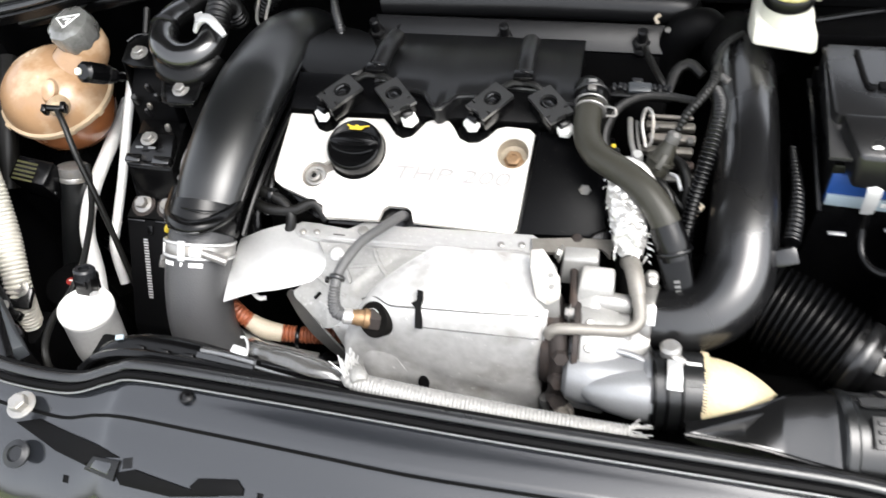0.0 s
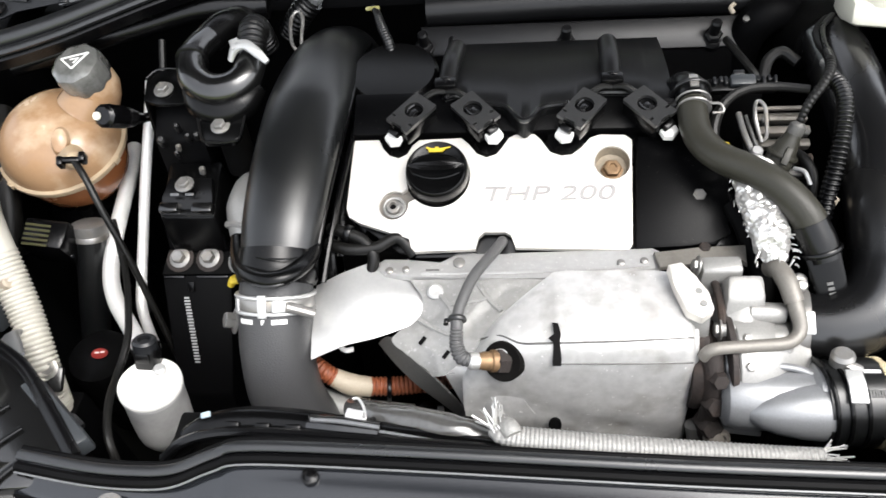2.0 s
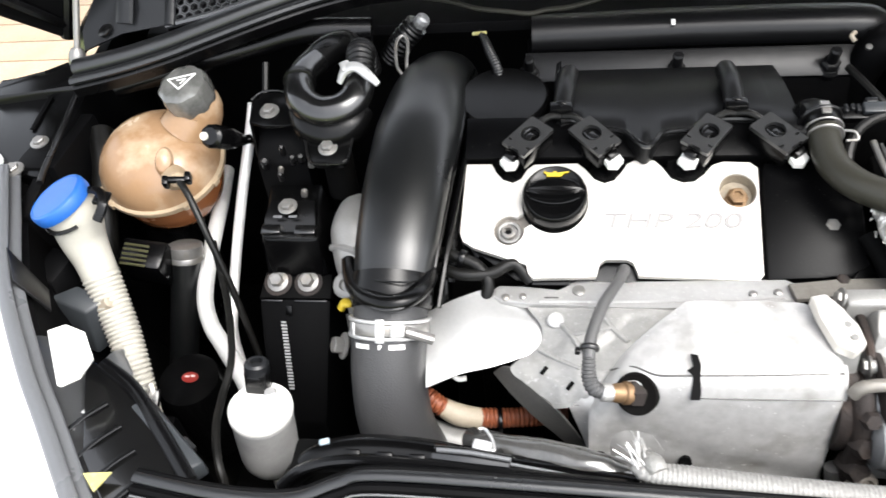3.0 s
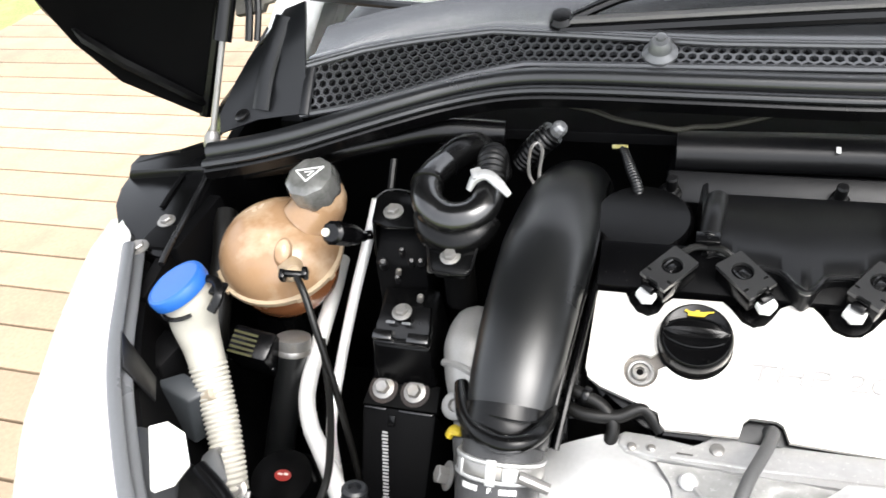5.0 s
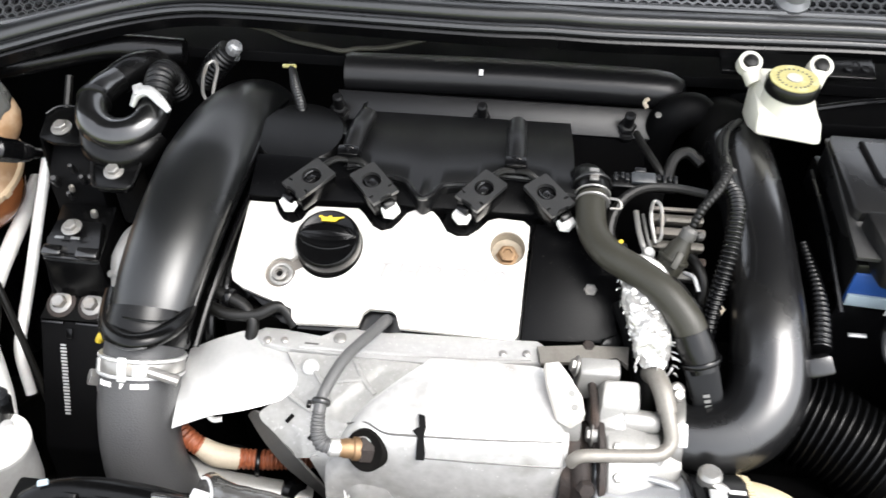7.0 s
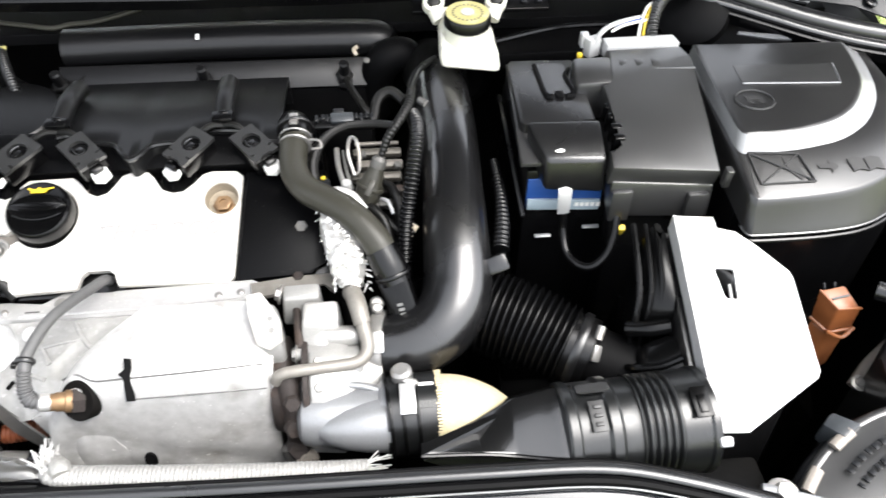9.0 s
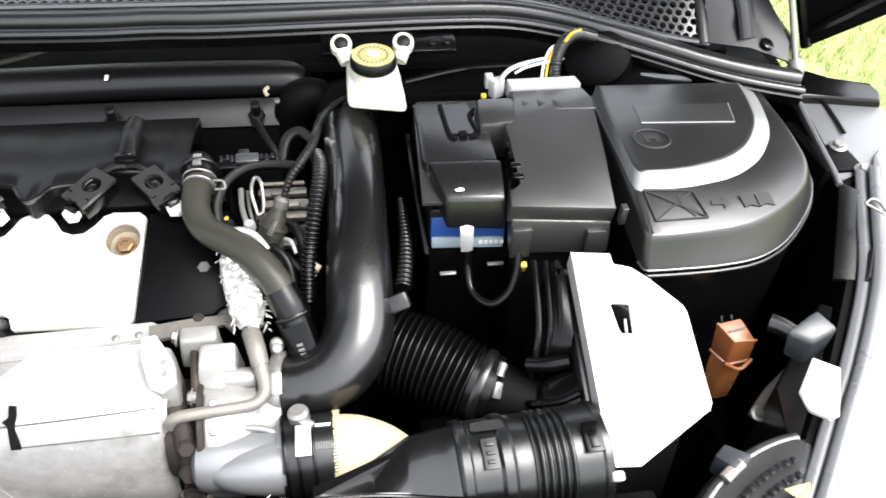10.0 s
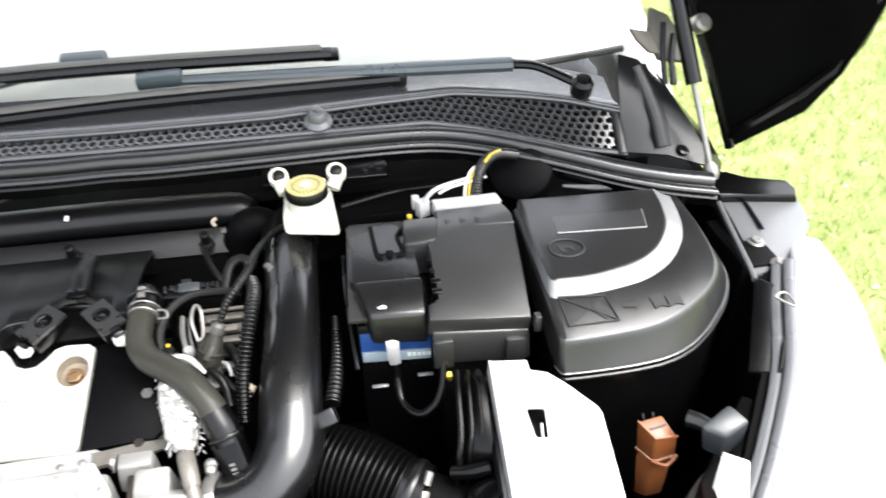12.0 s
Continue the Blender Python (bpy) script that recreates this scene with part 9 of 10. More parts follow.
def build_fuse_box():
    f = thing("fuse_box", "grey-black plastic fuse box with stepped lid", "fuse box", (0.31, 0.59, 0.62))
    lid = [(0.290, 0.670, 0.999), (0.366, 0.672, 0.999), (0.373, 0.655, 0.996), (0.366, 0.575, 0.978), (0.3605, 0.515, 0.966), (0.262, 0.516, 0.975), (0.264, 0.536, 0.979), (0.278, 0.538, 0.980), (0.276, 0.592, 0.988), (0.2755, 0.62, 0.992), (0.289, 0.622, 0.993)]
    part("lid", slab(lid, 0.022, (0.05, -0.2, 1), 0.003), LIDPL, f, "grey-black lid with faint mouldings")
    part("side_pod", hexa([(0.2515, 0.622, 0.95), (0.289, 0.620, 0.95), (0.292, 0.660, 0.95), (0.253, 0.662, 0.95)], [(0.2515, 0.624, 0.990), (0.290, 0.622, 0.992), (0.291, 0.659, 0.999), (0.2535, 0.660, 0.998)], 0.004), LIDPL, f, "side pod")
    part("body", hexa([(0.265, 0.5165, 0.916), (0.362, 0.515, 0.911), (0.368, 0.664, 0.93), (0.285, 0.666, 0.93)], [(0.264, 0.5175, 0.957), (0.3595, 0.5165, 0.948), (0.369, 0.668, 0.975), (0.285, 0.668, 0.98)], 0.003), LIDPL, f, "front wall")
    for x, z in ((0.2745, 0.915), (0.346, 0.908)):
        part("snap_lug", box(axes((x, 0.5145, z), (0, 0, 1)), (0.019, 0.006, 0.034), 0.0015), LIDPL, f)
    part("lid_step", tube([(0.331, 0.640, 0.9935), (0.372, 0.640, 0.993)], 0.0012, 6, 1, smooth=False), LIDPL, f)
    part("rear_strip", hexa([(0.292, 0.672, 0.985), (0.366, 0.674, 0.985), (0.362, 0.690, 0.985), (0.288, 0.688, 0.985)], [(0.292, 0.673, 1.001), (0.366, 0.675, 1.001), (0.362, 0.688, 1.003), (0.289, 0.686, 1.003)], 0.0015), PALEGREY, f, "pale grey strip")
    for k in range(3):
        part("faint_mark", box(axes((0.302 + 0.016 * k, 0.648, 0.9958), (0.05, -0.2, 1)), (0.008, 0.011, 0.0004), 0.0002), LIDPL, f)
    part("white_plug", join(box(axes((0.279, 0.683, 0.985), (0, 0, 1), (1, 0.5, 0)), (0.014, 0.010, 0.020), 0.0015), box(axes((0.272, 0.69, 0.992), (0, 0, 1)), (0.008, 0.01, 0.014), 0.001)), PALEGREY, f, "pale plug")
    part("yellow_nib", box(axes((0.262, 0.665, 0.994), (0, 0, 1)), (0.005, 0.005, 0.005), 0.001), YELLOW, f)
    for k in range(4):
        part("side_tooth", box(axes((0.2775 - 0.001 * k, 0.60 - 0.016 * k, 0.965), (0, -0.2, 1)), (0.01, 0.007, 0.02), 0.0015), BLACK, f)
    part("latch", box(axes((0.3655, 0.512, 0.952), (0, -0.1, 1)), (0.006, 0.008, 0.020), 0.001), LIDPL, f)
    part("lower_body", hexa([(0.28, 0.53, 0.46), (0.355, 0.53, 0.46), (0.36, 0.66, 0.46), (0.285, 0.66, 0.46)], [(0.272, 0.522, 0.915), (0.357, 0.521, 0.910), (0.364, 0.662, 0.93), (0.287, 0.664, 0.93)], 0.004), BLACK, f, "black lower housing")
    w = thing("fuse_box_wires", "bundle of white, blue and yellow wires under a black sleeve", "wires", (0.33, 0.70, 0.99))
    part("wire", tube([(0.280, 0.682, 0.992), (0.281, 0.680, 1.004), (0.287, 0.682, 1.012), (0.297, 0.688, 1.015), (0.312, 0.694, 1.016), (0.330, 0.702, 1.014)], 0.0024, 10, 8), PALEGREY, w, "pale grey sleeved wire")
    for k, m in enumerate((WHITE, LABELBLUE, BLACK, PALEGREY)):
        part("wire", tube([(0.298 + 0.003 * k, 0.688 + 0.002 * k, 1.008), (0.308, 0.689 + 0.003 * k, 1.013), (0.322, 0.692 + 0.003 * k, 1.015), (0.338, 0.700 + 0.003 * k, 1.013), (0.358, 0.722 + 0.002 * k, 1.004)], 0.0014, 8, 8), m, w)
    for k, m in enumerate((WHITE, YELLOW, GREYPL, BLACK)):
        part("wire", tube([(0.327 + 0.0045 * k, 0.688, 0.998), (0.328 + 0.0045 * k, 0.692, 1.008), (0.333 + 0.004 * k, 0.702, 1.017), (0.345 + 0.0035 * k, 0.718, 1.021), (0.380, 0.748, 1.012)], 0.0014, 8, 8), m, w)
    part("ribbed_sleeve", tube([(0.341, 0.690, 0.998), (0.343, 0.700, 1.012), (0.354, 0.718, 1.023), (0.374, 0.736, 1.024), (0.40, 0.756, 1.010)], 0.0072, 12, 8, ribs=0.001, pitch=0.003), GREYPL, w, "ribbed black sleeve")
    part("grommet", lathe([(0.036, -0.02), (0.041, 0.0), (0.038, 0.012), (0.026, 0.020), (0.0, 0.023)], axes((0.412, 0.764, 0.982), (-0.35, -0.6, 0.7)), 36), DARK, w, "large round black grommet")
    part("yellow_band", tube([(0.354, 0.712, 1.0285), (0.364, 0.724, 1.0315), (0.377, 0.734, 1.0305)], 0.0019, 8, 5, 0.6), YELLOW, w)
    return f


def build_ecu_box():
    e = thing("control_unit_box", "large black lidded box with raised band and moulded pictograms", "control unit box", (0.49, 0.58, 0.6))
    def outline(front, dx=0.0):
        # left flank, tight front-left corner, then the long round front corner
        pts = [Vector((front[0][0] + 0.004 + dx, 0.697, 0)), Vector((front[0][0] + 0.001 + dx, 0.62, 0)), Vector((front[0][0] + dx, front[0][1] + 0.012, 0)), Vector((front[0][0] + 0.002 + dx, front[0][1] + 0.003, 0))]
        run = spline([Vector((x, y, 0)) for x, y in front], 6)
        return pts + [run[round(k * (len(run) - 1) / 40)] + Vector((0.006 if k == 0 else 0, 0, 0)) for k in range(41)]
    def deck(x, y):
        return (0.9567 + 0.2 * (y - 0.497) if y < 0.54 else 0.9654 + 0.04 * (y - 0.54)) - 0.02 * (x - 0.4)
    def plateau(x, y):
        return 0.9825 + 0.03 * (y - 0.6) - 0.02 * (x - 0.4)
    def edge(x, y):
        return 0.936 + 0.09 * (y - 0.6) - 0.02 * (x - 0.4)
    def layer(o, height, dz=0.0):
        return [Vector((q.x, q.y, height(q.x, q.y) + dz)) for q in o]
    def shrink(o, d):
        mid = Vector((0.48, 0.62, 0))
        return [q + (mid - q).normalized() * d for q in o]
    rim = outline(((0.379, 0.474), (0.414, 0.474), (0.459, 0.476), (0.498, 0.483), (0.534, 0.502), (0.570, 0.536), (0.592, 0.566), (0.603, 0.595), (0.604, 0.640), (0.598, 0.697)))
    wall = outline(((0.381, 0.4845), (0.413, 0.485), (0.468, 0.490), (0.503, 0.500), (0.535, 0.518), (0.560, 0.539), (0.577, 0.564), (0.585, 0.590), (0.589, 0.640), (0.588, 0.697)))
    flat = outline(((0.383, 0.489), (0.413, 0.489), (0.469, 0.495), (0.502, 0.505), (0.532, 0.522), (0.555, 0.541), (0.570, 0.565), (0.578, 0.590), (0.583, 0.640), (0.583, 0.697)))
    foot = outline(((0.385, 0.538), (0.430, 0.540), (0.461, 0.545), (0.494, 0.555), (0.528, 0.578), (0.552, 0.608), (0.564, 0.632), (0.570, 0.653), (0.574, 0.675), (0.576, 0.697)))
    crest = outline(((0.387, 0.5475), (0.431, 0.550), (0.462, 0.557), (0.490, 0.568), (0.515, 0.587), (0.534, 0.613), (0.543, 0.632), (0.547, 0.648), (0.551, 0.670), (0.553, 0.697)))
    def loft(loops, cap=True):
        bm = bmesh.new()
        vs = [[bm.verts.new(q) for q in l] for l in loops]
        n = len(vs[0])
        for a, b in zip(vs, vs[1:]):
            for i in range(n):
                bm.faces.new((a[i], a[(i + 1) % n], b[(i + 1) % n], b[i]))
        if cap:
            bm.faces.new(vs[-1])
        return bm
    low_foot, high_crest = layer(foot, deck), layer(crest, plateau, -0.0012)
    mid = [a.lerp(b, 0.5) + Vector((0, 0, -0.0012)) for a, b in zip(low_foot, high_crest)]
    lid = part("lid", loft([layer(rim, edge), layer(shrink(rim, 0.002), edge, 0.004), layer(wall, deck, -0.007), layer([a.lerp(b, 0.35) for a, b in zip(wall, flat)], deck, -0.0026), layer([a.lerp(b, 0.7) for a, b in zip(wall, flat)], deck, -0.0007), layer(flat, deck), low_foot], False), ECUPL, e, "textured black lid", 60)
    # same plastic as the lid; the paler colour stands in for its sky reflection
    part("band", loft([low_foot, [a.lerp(b, 0.15) for a, b in zip(low_foot, mid)], mid, [a.lerp(b, 0.85) for a, b in zip(mid, high_crest)], high_crest], False), BANDPL, e, "sloping band, coloured paler for the sky it reflects", 60)
    part("raised_top", loft([high_crest, layer(shrink(crest, 0.002), plateau, -0.0004), layer(shrink(crest, 0.005), plateau)]), ECUPL, e, "textured raised top of the lid", 60)
    part("rim", tube([q + Vector((0, 0, -0.001)) for q in layer(rim, edge)[2:]], 0.0012, 8, 2), TRIM, e, "thin lighter lip line")
    part("rim_low", tube([q + Vector((0.001, -0.001, -0.007)) for q in layer(rim, edge)[2:]], 0.0022, 8, 2), BLACK, e)
    part("body", loft([[Vector((0.40 + (q.x - 0.40) * 0.8, q.y + 0.02, 0.60)) for q in rim], [Vector((q.x, q.y, 0.70)) for q in shrink(rim, 0.002)], layer(shrink(rim, 0.001), edge, -0.005)]), BLACK, e, "black box body", 60)
    part("hinge_tab", box(axes((0.562, 0.705, 0.955), (0, -0.1, 1)), (0.035, 0.012, 0.006), 0.001), PALEGREY, e)
    n = (0.02, -0.03, 1)
    def top(x, y, up=0.0006):
        return Vector((x, y, 0.9825 + 0.03 * (y - 0.6) - 0.02 * (x - 0.4) + up))
    def low(x, y, up=0.0010):
        s = (y - 0.497) / 0.043
        return Vector((x, y, (0.967 + 0.10 * (0.497 - 0.6)) * (1 - s) + (0.969 + 0.06 * (0.54 - 0.6)) * s - 0.02 * (x - 0.4) + up))
    # paler colours stand in for the reflection on this recessed panel
    part("window", slab([top(0.418, 0.655), top(0.523, 0.655), top(0.516, 0.6215), top(0.417, 0.624)], 0.0004, n, 0), LIDPL, lid, "smooth recessed panel")
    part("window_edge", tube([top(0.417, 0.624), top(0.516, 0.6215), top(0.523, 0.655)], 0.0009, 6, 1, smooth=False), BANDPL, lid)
    ring = [top(0.4185 + 0.0185 * math.cos(a), 0.5975 + 0.0155 * math.sin(a)) for a in [2 * math.pi * k / 32 for k in range(33)]]
    part("round_mark", join(tube(ring, 0.0014, 6, 1), slab([top(0.4185 + x * 0.001, 0.5975 + y * 0.001) for x, y in ((-8, 6), (9, 6), (8, -6), (4, -6), (4, -1), (-3, -1), (-3, -6), (-7, -6))], 0.0004, n, 0)), DARKPRINT, lid, "round moulded pictogram")
    sq = [(0.394, 0.5385), (0.441, 0.536), (0.446, 0.504), (0.395, 0.5025)]
    for a, b in list(zip(sq, sq[1:] + sq[:1])) + [(sq[0], sq[2]), (sq[1], sq[3])]:
        part("mark_line", tube([low(*a), low(*b)], 0.0010, 6, 1, smooth=False), DARKPRINT, lid)
    part("warning_mark", slab([low(0.424, 0.532), low(0.432, 0.528), low(0.440, 0.510), low(0.434, 0.506), low(0.426, 0.516)], 0.0004, n, 0), DARKPRINT, lid, "moulded warning mark")
    part("arrow_mark", slab([low(0.455, 0.523), low(0.466, 0.523), low(0.466, 0.527), low(0.474, 0.520), low(0.466, 0.513), low(0.466, 0.518), low(0.455, 0.518)], 0.0004, n, 0), DARKPRINT, lid)
    part("book_mark", join(slab([low(0.485, 0.528, 0.0008), low(0.4915, 0.5305, 0.0008), low(0.4995, 0.5285, 0.0008), low(0.5005, 0.514, 0.0008), low(0.494, 0.5165, 0.0008), low(0.4865, 0.5135, 0.0008)], 0.0012, n, 0), slab([low(0.5012, 0.5285, 0.0008), low(0.508, 0.5312, 0.0008), low(0.5165, 0.5290, 0.0008), low(0.5170, 0.515, 0.0008), low(0.509, 0.5172, 0.0008), low(0.5018, 0.514, 0.0008)], 0.0012, n, 0)), DARKPRINT, lid, "open book pictogram")
    part("stand", box(axes((0.47, 0.6, 0.46), (0, 0, 1)), (0.12, 0.14, 0.16), 0.005), DARK, e)
    return e


def build_brake_reservoir():
    r = thing("brake_fluid_reservoir", "ivory brake fluid reservoir with yellow-topped black cap", "brake reservoir", (0.155, 0.70, 0.9))
    part("tank", hexa([(0.126, 0.678, 0.980), (0.187, 0.670, 0.976), (0.184, 0.735, 0.955), (0.130, 0.738, 0.955)], [(0.126, 0.686, 0.999), (0.184, 0.680, 0.996), (0.180, 0.738, 1.005), (0.128, 0.742, 1.006)], 0.006), CREAMW, r, "ivory plastic tank")
    part("shoulder", hexa([(0.128, 0.685, 0.99), (0.186, 0.68, 0.988), (0.180, 0.745, 1.0), (0.128, 0.746, 1.0)], [(0.132, 0.712, 1.010), (0.180, 0.708, 1.008), (0.176, 0.742, 1.014), (0.132, 0.744, 1.014)], 0.006), CREAMW, r)
    m = axes((0.1545, 0.705, 1.006), (0, -0.05, 1))
    cap = part("cap", lathe([(0.022, 0.006), (0.0235, 0.008), (0.0235, 0.016), (0.022, 0.0185), (0.0, 0.0185)], m, 40), BLACK, r, "black screw cap")
    part("filler_neck", lathe([(0.024, -0.010), (0.0225, 0.0), (0.0215, 0.009)], m, 32), CREAMW, r)
    part("cap_label", lathe([(0.0215, 0.0186), (0.0215, 0.0194), (0.0, 0.0195)], m, 36), PALEYELLOW, cap, "pale yellow printed disc")
    part("cap_centre", lathe([(0.0068, 0.0196), (0.0068, 0.0206), (0.0, 0.021)], m, 24), MILKY, cap)
    part("printed_ring", join(*[box(m @ pose(0.0145 * math.cos(a), 0.0145 * math.sin(a), 0.0194, 0, 0, math.degrees(a) + 90), (0.0016, 0.0022, 0.0004), 0) for a in [2 * math.pi * k / 22 for k in range(22)]]), TANCAST, cap)
    for x in (0.124, 0.1885):
        ear = part("ear", join(lathe([(0.011, -0.006), (0.011, 0.004), (0.0095, 0.005), (0.0075, 0.005), (0.007, 0.003)], axes((x, 0.741, 1.017), (0, -0.55, 0.85)), 24), tube([(x, 0.738, 1.013), (x + (0.006 if x < 0.15 else -0.006), 0.728, 1.004)], 0.008, 12, 1, smooth=False)), CREAMW, r, "round mounting ear")
        part("rubber_bush", lathe([(0.0072, 0.002), (0.006, 0.007), (0.003, 0.008), (0, 0.008)], axes((x, 0.741, 1.017), (0, -0.55, 0.85)), 18), RUBBER, ear)
    part("booster", lathe([(0.04, -0.1), (0.05, -0.06), (0.05, 0.0), (0.03, 0.02)], axes((0.155, 0.80, 0.90), (0, -1, 0)), 26), DARK, r)
    k = thing("bulkhead_bracket", "flat black bracket bolted below the cowl", "bracket", (0.17, 0.77, 1.0))
    part("plate", box(axes((0.175, 0.762, 1.003), (0, -0.35, 1)), (0.145, 0.026, 0.006), 0.002), BLACK, k)
    for x, y in ((0.222, 0.756), (0.230, 0.764), (0.238, 0.757)):
        part("hole_rim", lathe([(0.004, 0), (0.004, 0.0015), (0.002, 0.0015), (0, 0.001)], axes((x, y, 1.0085), (0, -0.35, 1)), 12), GREYPL, k)
    g = thing("bulkhead_rail", "thin edges of the black bulkhead shelf", "rail", (0.4, 0.76, 0.95))
    part("edge", tube([(0.19, 0.735, 0.975), (0.26, 0.742, 0.985), (0.34, 0.745, 0.985)], 0.003, 8, 6), BLACK, g)
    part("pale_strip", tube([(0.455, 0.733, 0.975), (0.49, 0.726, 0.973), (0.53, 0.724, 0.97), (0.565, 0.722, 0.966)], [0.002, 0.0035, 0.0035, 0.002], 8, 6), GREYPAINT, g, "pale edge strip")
    part("shelf", box(axes((0.40, 0.80, 0.93), (0, 0, 1)), (0.5, 0.10, 0.02), 0.004), DARK, g)
    return r


def build_orange_connector():
    c = thing("orange_connector", "orange-brown plastic relay connector on a bracket", "connector", (0.47, 0.44, 0.8))
    top_block = hexa([(0.4535, 0.440, 0.842), (0.4665, 0.4265, 0.836), (0.4905, 0.4285, 0.838), (0.4795, 0.4475, 0.843)], [(0.4525, 0.4455, 0.877), (0.4645, 0.4270, 0.869), (0.4885, 0.4285, 0.867), (0.4795, 0.4500, 0.877)], 0.002)
    blk = part("relay", top_block, ORANGE, c, "orange-brown upper block")
    part("cap_edge", tube([(0.4535, 0.445, 0.8775), (0.465, 0.4272, 0.870), (0.4885, 0.4288, 0.868)], 0.0014, 6, 1, smooth=False), ORANGE, blk)
    part("latch", tube([(0.463, 0.4255, 0.842), (0.478, 0.4215, 0.836), (0.491, 0.4275, 0.842)], 0.002, 8, 5), ORANGE, blk, "orange latch loop")
    part("socket", hexa([(0.455, 0.432, 0.785), (0.466, 0.4245, 0.785), (0.484, 0.426, 0.785), (0.477, 0.444, 0.785)], [(0.4535, 0.440, 0.842), (0.4665, 0.4275, 0.836), (0.4895, 0.4295, 0.838), (0.4785, 0.4475, 0.843)], 0.003), ORANGE, c, "orange-brown socket")
    part("back_clip", join(*[tube([(x, 0.450, 0.872), (x, 0.454, 0.876), (x + 0.002, 0.456, 0.874)], 0.0012, 8, 4) for x in (0.462, 0.472)]), GREYPL, c, "small wire clip")
    for k, x in enumerate((0.464, 0.469)):
        part("wire", tube([(x, 0.434, 0.786), (x + 0.001 * k, 0.428, 0.765), (x - 0.003, 0.426, 0.735), (x - 0.006, 0.43, 0.70)], 0.0022, 8, 6), (RUBBER, BLACK)[k], c)
    part("slot_line", box(axes((0.4715, 0.4385, 0.8735), (0.08, -0.3, 1), (1, 0.2, 0)), (0.018, 0.002, 0.0008), 0), DARKPRINT, blk)
    part("rim", tube([(0.4535, 0.441, 0.845), (0.4662, 0.4262, 0.8385), (0.4905, 0.4282, 0.8405)], 0.0018, 8, 1, smooth=False), ORANGE, blk)
    part("foot", box(axes((0.468, 0.437, 0.46), (0, 0, 1)), (0.02, 0.016, 0.33), 0.003), DARK, c)
    return c


def build_bulb_cover(lamp):
    """The round-backed cover behind the bulb, with its rim, pads and moulded print."""
    def arc(r, a, b, z, n=14):
        return [Vector((0.4855 + r * math.cos(t), 0.1737 + r * math.sin(t), z - 0.03 * (math.cos(t) ** 2))) for t in np.linspace(radians(a), radians(b), n)]
    outline = arc(0.1475, 150, 92, 0.872) + [Vector(q) for q in ((0.486, 0.312, 0.874), (0.466, 0.282, 0.874), (0.438, 0.246, 0.870), (0.405, 0.222, 0.862), (0.375, 0.226, 0.856))]
    cover = part("bulb_cover", slab(outline[::-1], 0.06, (-0.10, 0.10, 1), 0.005), LIDPL, lamp, "round-backed grey bulb cover", 45)
    part("rim", tube(arc(0.1500, 150, 94, 0.868), 0.0052, 12, 2, 0.8), LIDPL, cover)
    part("outer_step", tube(arc(0.1535, 148, 100, 0.856), 0.0058, 12, 2, 1.2), CAPPL, cover)
    for a in (138, 121):
        part("rim_pad", tube(arc(0.1485, a + 4.0, a - 4.0, 0.8755, 6), 0.0050, 10, 2, 0.5), PALECAST, cover, "pale rim pad")
    for r, first in ((0.1300, 128), (0.1180, 130)):
        for k in range(9):
            t = radians(first - 3.3 * k)
            c = Vector((0.4855 + r * math.cos(t), 0.1737 + r * math.sin(t), 0.8735 - 0.03 * math.cos(t) ** 2))
            part("moulded_bar", box(axes(c, (-0.10, 0.10, 1), (-math.sin(t), math.cos(t), 0)), (0.0042 if k % 3 else 0.0030, 0.0058, 0.0012), 0.0003), CAPPL, cover)
    part("cover_tab", hexa([(0.3992, 0.3149, 0.845), (0.4121, 0.3256, 0.845), (0.4292, 0.310, 0.845), (0.4099, 0.2997, 0.845)][::-1], [(0.3992, 0.3149, 0.868), (0.4121, 0.3256, 0.868), (0.4292, 0.310, 0.872), (0.4099, 0.2997, 0.872)][::-1], 0.0025), SLATE, cover, "slate grey locking tab")


